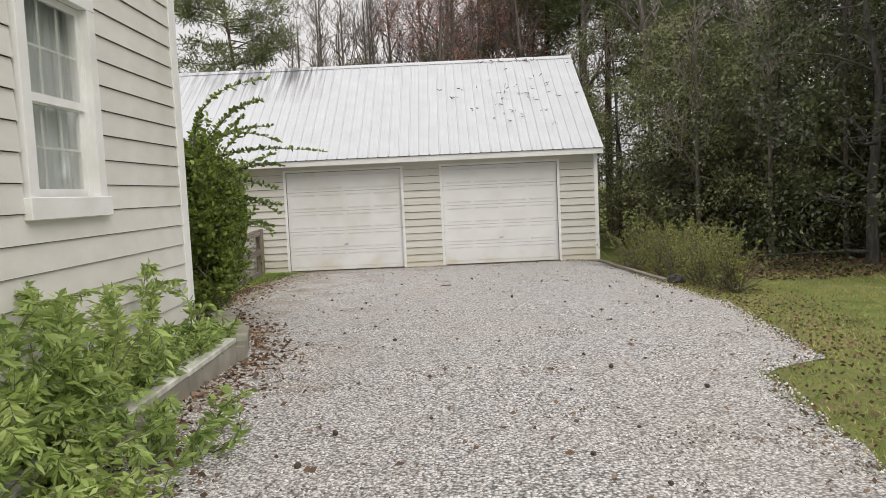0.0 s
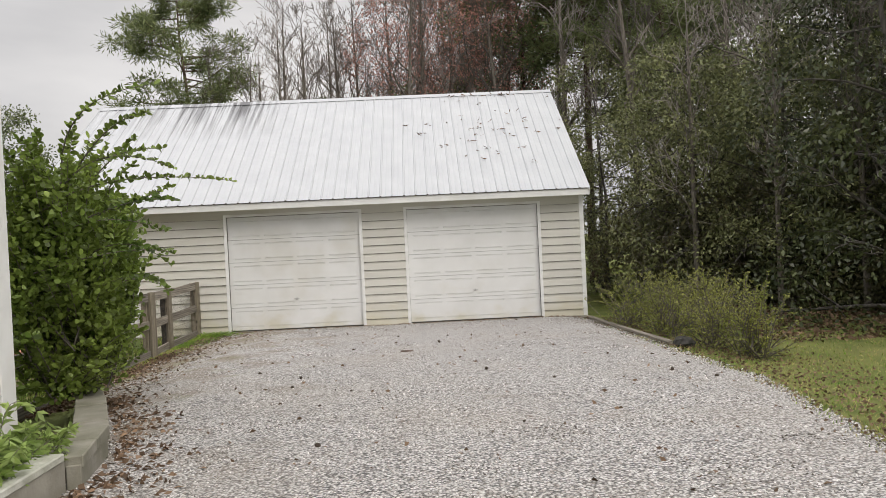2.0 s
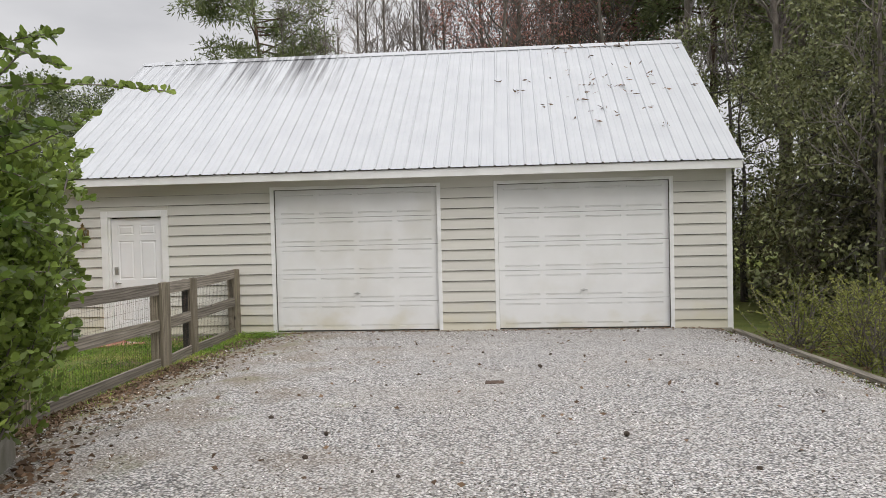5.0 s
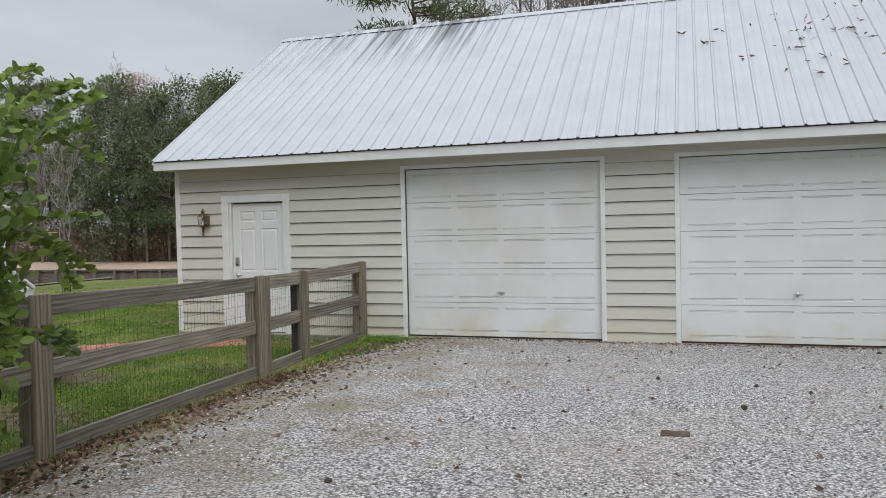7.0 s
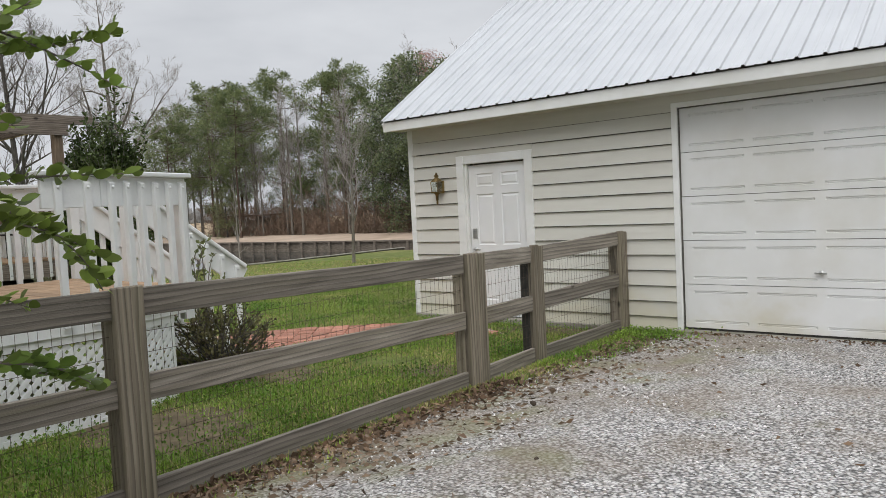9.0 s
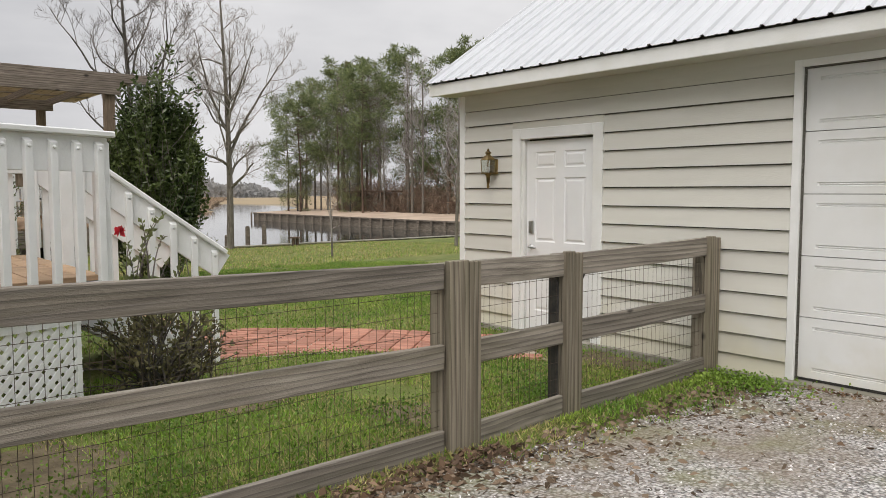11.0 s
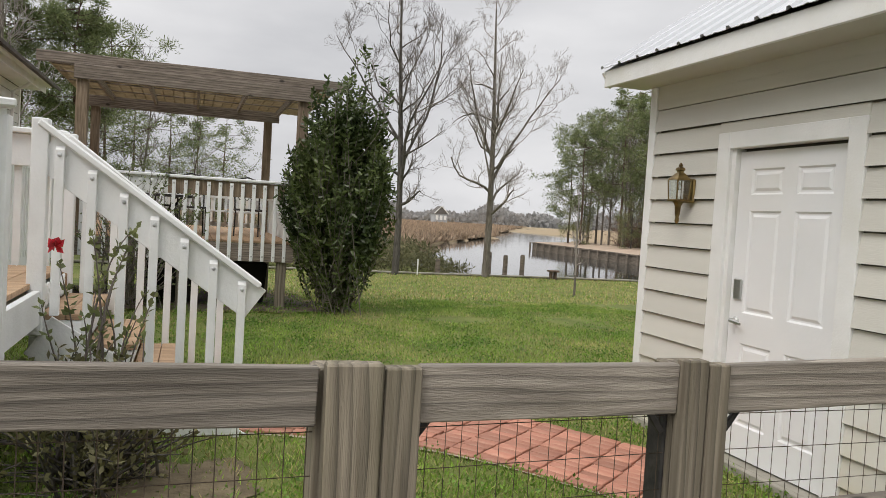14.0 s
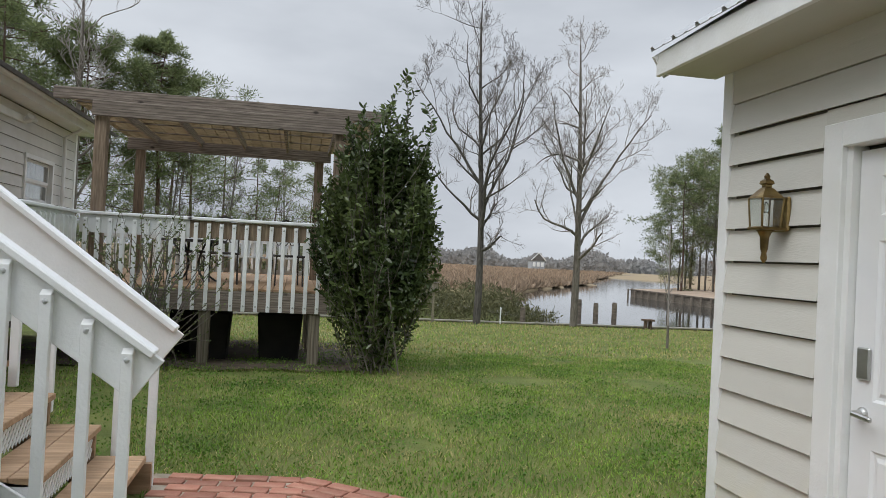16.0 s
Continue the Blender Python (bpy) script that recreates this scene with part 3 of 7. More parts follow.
def garage_spans(a, b):
    cuts = [(d0, d1) for d0, d1 in DOORS if a < CAS_TOP - 0.01]
    if a < SD_TOP - 0.01 and b > SD_BOT:
        cuts.append((SD0, SD1))
    cuts, x, out = sorted(cuts), GL + 0.085, []
    for c0, c1 in cuts:
        out.append((x, c0))
        x = c1
    out.append((x, GR - 0.085))
    return out


lap_wall(wall, garage_spans, -0.0455, 2.2715, 0.1655, Matrix.Translation((0, WY - 0.002, 0)), M_SIDING)
for x0, x1 in garage_spans(-0.1, -0.05):
    part("skirt_board", box(x0, x1, WY - 0.012, WY, -0.11, -0.045), M_SIDING, wall)
for x0, x1 in garage_spans(2.15, 2.2):
    part("frieze_board", box(x0, x1, WY - 0.022, WY, 2.2675, CAS_TOP - .0005), M_SIDING, wall)
part("frieze_board", box(SD0, SD1, WY - 0.02, WY, SD_TOP + .0005, 2.1015), M_SIDING, wall)
part("frieze_board", box(GL + .085, GR - .085, WY - 0.0215, WY, CAS_TOP, 2.44), M_SIDING, wall)
for x in (GL, GR - 0.085):
    part("corner_board", box(x, x + 0.085, WY - 0.028, WY, -0.1, 2.44, 0.003), M_WHITE, garage)
# side and back walls with their gables
for x, out in ((GL, -1), (GR, 1)):
    bm = bmesh.new()
    pts = [(WY, -0.12), (BACK, -0.12), (BACK, 2.5), (RIDGE_Y, RIDGE_Z - 0.12), (WY, 2.5)]
    a = [bm.verts.new((x, y, z)) for y, z in pts]
    b = [bm.verts.new((x - out * 0.12, y, z)) for y, z in pts]
    for i in range(5):
        bm.faces.new((a[i], a[(i + 1) % 5], b[(i + 1) % 5], b[i]))
    bm.faces.new(a)
    bm.faces.new(b)
    side = part("gable_wall", bm, M_SIDING, garage)
part("back_wall", box(GL, GR, BACK - 0.12, BACK, -0.12, 2.5), M_SIDING, garage)
part("slab", box(GL + .02, GR - .02, WY - 0.05, BACK, -0.2, -0.012, 0.01), M_CONC, garage, "stained concrete slab edge")

# roof: ribbed sheets side by side, on both slopes
roof = part("roof", beam((-0.92, RIDGE_Y, RIDGE_Z - 0.06), (-0.9, RIDGE_Y, RIDGE_Z - 0.06), 0.05, 0.05), M_WHITE, garage)
RX0, RX1 = -6.52, 4.67
slope_len = math.hypot(RIDGE_Y - EAVE_Y, RIDGE_Z - EAVE_Z)
tilt = math.degrees(math.atan2(RIDGE_Z - EAVE_Z, RIDGE_Y - EAVE_Y))
wide = (RX1 - RX0) / 12
bm = bmesh.new()
prof = []
for k in range(4):
    x = k * wide / 4
    prof += [(x, 0), (x + 0.012, 0.019), (x + 0.034, 0.019), (x + 0.046, 0), (x + 0.12, 0.0), (x + 0.128, 0.004), (x + 0.15, 0.004), (x + 0.158, 0)]
prof.append((wide, 0))
low = [bm.verts.new((x, 0, z)) for x, z in prof]
high = [bm.verts.new((x, slope_len, z)) for x, z in prof]
for i in range(len(prof) - 1):
    bm.faces.new((low[i], low[i + 1], high[i + 1], high[i]))
under = [(bm.verts.new((v.co.x, 0, v.co.z - .004)), bm.verts.new((v.co.x, slope_len, v.co.z - .004))) for v in low]
for i in range(len(prof) - 1):
    bm.faces.new((under[i + 1][0], under[i][0], under[i][1], under[i + 1][1]))
    bm.faces.new((low[i + 1], low[i], under[i][0], under[i + 1][0]))
    bm.faces.new((high[i], high[i + 1], under[i + 1][1], under[i][1]))
sheet = mesh_of(bm, "roof_sheet")
for i in range(12):
    for back in (0, 1):
        o = link("roof_sheet", sheet, M_ROOF, roof)
        if back:
            o.matrix_world = pose(RX0 + (i + 1) * wide, 2 * RIDGE_Y - EAVE_Y, EAVE_Z, tilt, 0, 180)
        else:
            o.matrix_world = pose(RX0 + i * wide, EAVE_Y, EAVE_Z + random.uniform(0, 0.002), tilt, 0, 0)
cap = bmesh.new()
for s in (1, -1):
    beam((RX0, RIDGE_Y + s * 0.075, RIDGE_Z - 0.03), (RX1, RIDGE_Y + s * 0.075, RIDGE_Z - 0.03), 0.17, 0.006, 0, (0, s * math.sin(radians(tilt)), math.cos(radians(tilt))), cap)
part("ridge_cap", cap, M_ROOF, garage)
part("fascia", box(RX0 + .01, RX1 - .01, EAVE_Y + 0.03, EAVE_Y + 0.055, EAVE_Z - 0.135, EAVE_Z - 0.012, 0.003), M_WHITE, garage, "white painted eave fascia")
part("soffit", box(RX0 + .02, RX1 - .02, EAVE_Y + 0.055, WY - 0.02, EAVE_Z - 0.12, EAVE_Z - 0.10), M_SIDING, garage)
part("roof_deck", beam((RX0 + .04, (EAVE_Y + RIDGE_Y) / 2 + .05, (EAVE_Z + RIDGE_Z) / 2 - .05), (RX1 - .04, (EAVE_Y + RIDGE_Y) / 2 + .05, (EAVE_Z + RIDGE_Z) / 2 - .05), slope_len - .1, 0.03, 0,
     (0, -math.sin(radians(tilt)), math.cos(radians(tilt)))), M_WOOD, garage)
for x in (RX0 + 0.015, RX1 - 0.015):
    part("rake_board", beam((x, EAVE_Y + .04, EAVE_Z - 0.085), (x, RIDGE_Y, RIDGE_Z - 0.085), 0.022, 0.13, 0.002), M_WHITE, garage)
    part("rake_board", beam((x, 2 * RIDGE_Y - EAVE_Y - .04, EAVE_Z - 0.085), (x, RIDGE_Y, RIDGE_Z - 0.085), 0.022, 0.13, 0.002), M_WHITE, garage)


def panel_relief(bm, x0, x1, z0, z1, y, depth=0.010, edge=0.022, ends=1.0):
    """A pressed panel: a sunken groove round a raised field, face to -y."""
    steps = [(0, 0), (edge * .5, depth), (edge, depth), (edge * 1.8, 0.002)]
    rings = []
    for inset, d in steps:
        rings.append([bm.verts.new(p) for p in ((x0 + inset * ends, y + d, z0 + inset), (x1 - inset * ends, y + d, z0 + inset), (x1 - inset * ends, y + d, z1 - inset), (x0 + inset * ends, y + d, z1 - inset))])
    for q, r in zip(rings, rings[1:]):
        for k in range(4):
            bm.faces.new((q[k], q[(k + 1) % 4], r[(k + 1) % 4], r[k]))
    bm.faces.new(rings[-1])
    return rings[0]


def panelled(x0, x1, z0, z1, y, thick, panels, ends=1.0, edge=0.022, depth=0.010):
    """A flat leaf whose face carries pressed panels on a grid of bands."""
    bm = bmesh.new()
    xs_ = sorted({x0, x1, *[p[0] for p in panels], *[p[1] for p in panels]})
    zs_ = sorted({z0, z1, *[p[2] for p in panels], *[p[3] for p in panels]})
    for i in range(len(xs_) - 1):
        for k in range(len(zs_) - 1):
            cx, cz = (xs_[i] + xs_[i + 1]) / 2, (zs_[k] + zs_[k + 1]) / 2
            if not any(p[0] < cx < p[1] and p[2] < cz < p[3] for p in panels):
                bm.faces.new([bm.verts.new(q) for q in ((xs_[i], y, zs_[k]), (xs_[i + 1], y, zs_[k]), (xs_[i + 1], y, zs_[k + 1]), (xs_[i], y, zs_[k + 1]))])
    for p in panels:
        panel_relief(bm, *p, y, depth, edge, ends)
    c = [bm.verts.new(q) for q in ((x0, y, z0), (x1, y, z0), (x1, y, z1), (x0, y, z1))]
    d = [bm.verts.new(q) for q in ((x0, y + thick, z0), (x1, y + thick, z0), (x1, y + thick, z1), (x0, y + thick, z1))]
    for k in range(4):
        bm.faces.new((c[k], d[k], d[(k + 1) % 4], c[(k + 1) % 4]))
    bm.faces.new(d)
    bmesh.ops.remove_doubles(bm, verts=bm.verts, dist=0.0005)
    return bm


for d0, d1 in DOORS:
    gd = part("garage_door", box(d0 + .05, d1 - .05, WY + 0.085, WY + 0.1, 0.0, CAS_TOP - 0.05), M_SIDE_IN, garage, "white pressed-steel sectional garage door, closed and grimy at the foot")
    x0, x1 = d0 + 0.062, d1 - 0.062
    sec = (CAS_TOP - 0.065) / 5
    for k in range(5):
        z0 = 0.012 + k * sec
        z1 = z0 + sec - 0.006
        w = (x1 - x0 - 0.10) / 4
        panels = [(x0 + .05 + j * w + .045, x0 + .05 + (j + 1) * w - .045, z0 + a, z0 + b) for j in range(4) for a, b in ((0.055, 0.083), (sec - 0.095, sec - 0.070))]
        part("door_section", panelled(x0, x1, z0, z1, WY + 0.045, 0.035, panels, 2.0, 0.0085, 0.009), M_GDOOR, gd)
    part("rubber_seal", box(x0, x1, WY + 0.05, WY + 0.08, -0.008, 0.013), M_BLACK, gd)
    cx = (x0 + x1) / 2
    hb = spin([(0.024, 0), (0.024, 0.006), (0.012, 0.012), (0.010, 0.035)], 14)
    beam((-0.055, 0, 0.035), (0.055, 0, 0.035), 0.018, 0.014, 0.004, (0, 0, 1), hb)
    hb.transform(pose(cx, WY + 0.045, 0.605, 90, 0, 0))
    part("door_handle", hb, M_STEEL, gd, "steel T-shaped handle")
    for x in (d0, d1 - 0.06):
        part("door_casing", box(x, x + 0.06, WY - 0.03, WY + 0.06, -0.01, CAS_TOP, 0.003), M_WHITE, gd)
    part("door_casing", box(d0 + 0.06, d1 - 0.06, WY - 0.03, WY + 0.06, CAS_TOP - 0.05, CAS_TOP, 0.003), M_WHITE, gd)

# man door with six panels
sd = part("side_door", box(SD0 + .10, SD1 - .10, WY + 0.075, WY + 0.09, SD_BOT + .05, SD_TOP - .10), M_SIDE_IN, garage, "white six-panel entry door, closed")
x0, x1, z0, z1 = SD0 + 0.155, SD1 - 0.125, SD_BOT + 0.06, SD_TOP - 0.125
w, cx = x1 - x0, (x0 + x1) / 2
cols2 = ((x0 + 0.115, cx - 0.055), (cx + 0.055, x1 - 0.115))
rows2 = ((z0 + 0.2, z0 + 0.71), (z0 + 0.90, z0 + 1.54), (z0 + 1.64, z0 + 1.80))
part("door_leaf", panelled(x0, x1, z0, z1, WY + 0.03, 0.04, [(a, b, c, d) for a, b in cols2 for c, d in rows2]), M_DOOR, sd)
for a, b in ((SD0, SD0 + 0.115), (SD1 - 0.115, SD1)):
    part("door_casing", box(a, b, WY - 0.032, WY + 0.05, SD_BOT, SD_TOP, 0.004), M_WHITE, sd)
part("door_casing", box(SD0 + .115, SD1 - .115, WY - 0.032, WY + 0.05, SD_TOP - 0.105, SD_TOP, 0.004), M_WHITE, sd)
part("door_jamb", box(SD0 + .115, SD0 + .15, WY - 0.005, WY + 0.07, SD_BOT, SD_TOP - .105), M_WHITE, sd)
part("threshold", box(SD0 + .1, SD1 - .1, WY - 0.08, WY + 0.08, SD_BOT - 0.02, SD_BOT + 0.045, 0.006), M_CONC, sd)
part("deadbolt_plate", box(x0 + .035, x0 + .105, WY + .014, WY + .03, .98, 1.11, .006), M_STEEL, sd, "steel keypad lock plate")
bm = spin([(0.026, 0), (0.026, 0.01), (0.016, 0.018), (0.012, 0.05)], 14)
bm.transform(pose(x0 + .07, WY + .03, .845, 90))
beam((x0 + .065, WY - .022, .845), (x0 + .175, WY - .026, .838), .018, .02, .005, (0, 0, 1), bm)
part("lever_handle", bm, M_STEEL, sd, "satin steel lever handle")


# ---- house ----
HX, HY, HTOP = -1.472, 8.95, 5.6      # east wall face, end of its siding
HY1 = 9.12                             # outer edge of the corner board
house = thing("house", (0, 0, 0), "pale beige lap-sided house with white trim", "house")
W0, W1, WB, WT = 6.42, 7.24, 1.81, 3.12     # window opening
hwall = part("east_wall", box(HX - 0.16, HX - 0.002, -14, HY1 - 0.02, 0.1, WB), M_SIDE_IN, house)
part("east_wall", box(HX - 0.16, HX - 0.002, -14, HY1 - 0.02, WT, HTOP), M_SIDE_IN, house)
part("east_wall", box(HX - 0.16, HX - 0.002, -14, W0, WB, WT), M_SIDE_IN, house)
part("east_wall", box(HX - 0.16, HX - 0.002, W1, HY1 - 0.02, WB, WT), M_SIDE_IN, house)


def house_spans(a, b):
    return [(-6.0, W0 - .13), (W1 + .13, HY)] if b > WB - 0.04 and a < WT else [(-6.0, HY)]


lap_wall(hwall, house_spans, 0.2545, HTOP, 0.1825, pose(HX, 0, 0, 0, 0, 90), M_HOUSE, 0.022)
part("corner_board", box(HX - 0.004, HX + 0.026, HY, HY1, 0.15, HTOP, 0.004), M_WHITE, house, "greyed white corner board")
part("north_wall", box(-5.0, HX - 0.16, HY1 - 0.16, HY1 - 0.02, 0.1, HTOP), M_HOUSE, house)
part("foundation", box(-5.0, HX - 0.02, -14, HY1 - .03, -0.1, 0.22), M_CONC, house)
# rear wing beside the deck
NY, WX0 = 12.75, -19.1
WW0, WW1, WWB, WWT = -17.6, -16.25, 2.0, 2.70
nwall = part("wing_wall", box(WX0, -5.0, NY - 0.16, NY - 0.002, -0.1, WWB), M_SIDE_IN, house)
part("wing_wall", box(WX0, -5.0, NY - 0.16, NY - 0.002, WWT, 3.5), M_SIDE_IN, house)
part("wing_wall", box(WX0, WW0, NY - 0.16, NY - 0.002, WWB, WWT), M_SIDE_IN, house)
part("wing_wall", box(WW1, -5.0, NY - 0.16, NY - 0.002, WWB, WWT), M_SIDE_IN, house)
lap_wall(nwall, lambda a, b: [(5.2, -WW1 - .08), (-WW0 + .08, -WX0 - .1)] if b > WWB - .04 and a < WWT else [(5.2, -WX0 - .1)],
         0.7, 3.48, 0.1865, pose(0, NY, 0, 0, 0, 180), M_HOUSE, 0.024)
part("corner_board", box(WX0 - .01, WX0 + 0.1, NY - .01, NY + .026, 0.2, 3.48, .004), M_WHITE, house)
part("wing_wall", box(WX0, WX0 + 0.15, -6, NY - .16, -0.1, 3.5), M_HOUSE, house)
part("wing_wall", box(-5.15, -5.0, HY1 - .1, NY - .16, -0.1, 3.5), M_HOUSE, house)
eave = part("roof", box(WX0 - .25, -4.6, 0.0, NY + .42, 3.5, 3.53), M_WHITE, house, "shingled roof with white soffit and gutter")
part("fascia", box(WX0 - .25, -4.6, NY + .42, NY + .445, 3.45, 3.66, .003), M_WHITE, eave)
part("gutter", beam((WX0 - .27, NY + .50, 3.62), (-4.6, NY + .50, 3.62), .11, .10, .02), M_WHITE, eave)
M_SHINGLE = mat("grey_shingles", (0.09, 0.085, 0.08), (0.17, 0.16, 0.15), 6, 0.95, 0.5, 30)
part("shingles", beam((WX0 - .3, 9.9, 5.0), (-4.5, 9.9, 5.0), 7.7, .05, 0, (0, math.sin(radians(22)), math.cos(radians(22)))), M_SHINGLE, eave)
part("main_roof", box(-16, HX + .4, -14.4, HY1 + .4, HTOP, HTOP + .25, .02), M_SHINGLE, house)
part("downpipe", tube([(WX0 + 1.0, NY + .46, 3.58), (WX0 + 1.0, NY + .3, 3.42), (WX0 + 1.0, NY + .08, 3.3), (WX0 + 1.0, NY + .08, .9)], .035, 8), M_WHITE, house)


def sash_window(parent, m, w, h, cols=3, rows=2, casing=0.11, cloth=None):
    """A double-hung window in an opening w by h; its outside faces -y; x runs from 0 to w."""
    win = new("window")
    win.parent, win.matrix_world = parent, m
    for x in (-casing, w):
        part("casing", box(x, x + casing, -0.045, 0.02, 0, h, .003), M_WHITE, win).matrix_world = m
    part("casing", box(-casing, w + casing, -0.047, 0.02, h, h + casing, .003), M_WHITE, win).matrix_world = m
    part("sill", box(-casing - .03, w + casing + .03, -0.065, 0.02, -casing - .03, 0, .006), M_WHITE, win).matrix_world = m
    for k, (z0, z1, y) in enumerate(((0, h * .49, .045), (h * .46, h, .022))):
        fr = bmesh.new()
        for x0, x1, a, b in ((0, .05, z0, z1), (w - .05, w, z0, z1), (.05, w - .05, z0, z0 + .055), (.05, w - .05, z1 - .05, z1)):
            box(x0, x1, y, y + .03, a, b, bm=fr)
        part("sash", fr, M_WHITE, win).matrix_world = m
        mu = bmesh.new()
        for i in range(1, cols):
            x = .05 + (w - .1) * i / cols
            box(x - .008, x + .008, y + .012, y + .022, z0 + .055, z1 - .05, bm=mu)
        for i in range(1, rows):
            z = z0 + .055 + (z1 - z0 - .105) * i / rows
            box(.05, w - .05, y + .0125, y + .0215, z - .008, z + .008, bm=mu)
        part("muntins", mu, M_WHITE, win).matrix_world = m
        p = part("pane", box(.05, w - .05, y + .008, y + .011, z0 + .055, z1 - .05), M_GLASS, win)
        p.matrix_world, p.visible_shadow = m, False
    folds = np.linspace(0, w, 60)
    fv = np.stack([folds, .13 + .02 * np.sin(folds * 42) + .01 * np.sin(folds * 97), np.zeros(60)], -1)
    fv = np.concatenate([fv, fv + (0, 0, h)])
    i = np.arange(59)
    c = link("curtain", quads(fv, np.stack([i, i + 1, i + 61, i + 60], -1), "curtain"), cloth or M_CURTAIN, win, "pale sheer curtain")
    c.matrix_world = m
    for x in (-.001, w - .005):
        part("jamb", box(x, x + .006, .0, .3, -.02, h + .02), M_WHITE, win).matrix_world = m
    # near-black sheet stands in for the unlit room behind the curtain
    part("reveal", box(-.01, w + .01, .3, .32, -.02, h + .02), M_BIN_SHADE, win).matrix_world = m
    return win


sash_window(house, pose(HX, W0, WB, 0, 0, 90), W1 - W0, WT - WB)
sash_window(house, pose(WW1, NY, WWB, 0, 0, 180), WW1 - WW0, WWT - WWB, 2, 1, .07, M_WHITE)


# ---- paddock fence with welded wire ----
FX = -3.2
fence = thing("fence", (FX, 0, 0), "weathered three-rail timber fence backed with wire mesh", "fence")


def post(x, y, w=0.13, top=1.03, d=0.13):
    g = float(G(x, y)) - 0.08
    bm = box(x - w / 2, x + w / 2, y - d / 2, y + d / 2, g, top, .006)
    for vtx in bm.verts:
        vtx.co.x += random.uniform(-.003, .003)
        vtx.co.y += random.uniform(-.003, .003)
    return bm


POSTS = [(-3.04, 10.9, 1.12), (-3.12, 13.67, 1.09), (-3.20, 16.58, 1.025), (-3.25, 17.63, 1.02), (-3.25, 19.33, 1.05)]
for k, (x, y, top) in enumerate(POSTS):
    g = float(G(x, y)) - .06
    part("post", post(x - .085, y - .02, .10, top - 0.02, .13), M_WOODX, fence)
    if k == 2:
        part("gate_stile", box(x - .03, x + .018, y + .075, y + .17, g + .07, top - .01, .005), M_WOODX, fence)
        part("facing_board", box(x - .03, x + .022, y - .068, y + .0725, g, top, .005), M_WOODX, fence)
    elif k < 2:
        part("facing_board", box(x - .03, x + .022, y - .08, y + .075, g, top, .005), M_WOODX, fence)
    else:
        part("facing_board", box(x - .03, x + .022, y - .08, y - .004, g, top, .004), M_WOODX, fence)
        part("facing_board", box(x - .03, x + .019, y + .002, y + .075, g, top - .012, .004), M_WOODX, fence)
for k, ((xa, ya, ta), (xb, yb, tb)) in enumerate(zip(POSTS, POSTS[1:])):
    y0 = ya + (.172 if k == 2 else .078)
    zg = (float(G(xa, ya)) + .075, float(G(xb, yb)) + .075)
    for za, zb, h in ((ta - .085, tb - .085, .145), (ta - .53, tb - .53, .14), (*zg, .15)):
        j = random.uniform(-.006, .006)
        part("rail", beam((xa - .028, y0, za + j), (xb - .028, yb - .082, zb - j), .036, h, .004), M_WOOD, fence)
    # welded wire behind the rails
    v, f, L = [], [], yb - ya - .1
    segs = []
    for i in range(int(L / .052) + 1):
        f_ = i / int(L / .052)
        x_, y_ = xa - .055 + (xb - xa) * f_, ya + .05 + L * f_
        segs.append(((x_, y_, zg[0] + (zg[1] - zg[0]) * f_ - .05), (x_, y_ + random.uniform(-.008, .008), ta + (tb - ta) * f_ - .12)))
    segs += [((xa - .055, ya + .05, zg[0] + z), (xb - .055, yb - .05, zg[1] + z)) for z in (0, .09, .18, .29, .40, .51, .62, .73, .84)]
    for a, b in segs:
        n0 = len(v)
        for p in (a, b):
            for dx, dy, dz in ((.0016, .0, .0016), (-.0016, .0014, 0), (0, -.0014, -.0016)):
                v.append((p[0] + dx, p[1] + dy, p[2] + dz))
        f += [(n0 + i, n0 + (i + 1) % 3, n0 + 3 + (i + 1) % 3, n0 + 3 + i) for i in range(3)]
    link("wire_mesh", quads(v, f, "wire_mesh"), M_WIRE, fence, "rusty welded wire mesh")
for y, s in ((16.76, 1), (17.52, -1), (17.74, 1)):
    part("corner_brace", beam((-3.29, y, .80), (-3.29, y + s * .09, .92), .014, .02, .003), M_BLACK, fence, "black steel corner brace")
part("gate_post_sleeve", box(-3.385, -3.30, 17.535, 17.60, -.1, .93, .006), M_BLACK, fence)


# ---- deck, stairs and pergola ----
WKY = 14.5                      # north edge of the walk to the far deck
DZ, DX, SX, SY = 0.86, -6.31, -7.40, 15.36      # floor height; east rail; west stair rail; head of the stairs
deck = thing("deck", (0, 0, 0), "raised timber deck with white painted rails and grey pergola corner", "deck")


def decking(x0, x1, y0, y1, z):
    y, boards = y0, {}
    while y < y1 - 0.05:
        o = link("deck_board", plank_of(x1 - x0), M_DECKING, deck)
        o.matrix_world = pose(x0, y, z + random.uniform(-.002, .002))
        y += 0.146


PLANKS = {}


def plank_of(length):
    key = round(length, 3)
    if key not in PLANKS:
        PLANKS[key] = mesh_of(box(0, length, 0, 0.139, -0.034, 0, .003), "deck_board")
    return PLANKS[key]


decking(SX - .05, DX - .05, 13.0, SY, DZ)
yb = 13.3
while yb < SY - .1:
    xe = float(np.interp(yb + .07, [13.3, 14.48, 15.38], [-5.0, -5.0, -5.34])) - .03
    part("deck_board", box(DX - .045, xe, yb, yb + .139, DZ - .034, DZ, .003), M_DECKING, deck)
    yb += .146
for a, b in (((-5.02, 13.3), (-5.02, 14.48)), ((-5.02, 14.48), (-5.36, 15.38)), ((-5.36, 15.37), (DX, 15.37))):
    part("rim_joist", beam((*a, DZ - .14), (*b, DZ - .14), .04, .20, .003), M_DECKWHITE, deck)
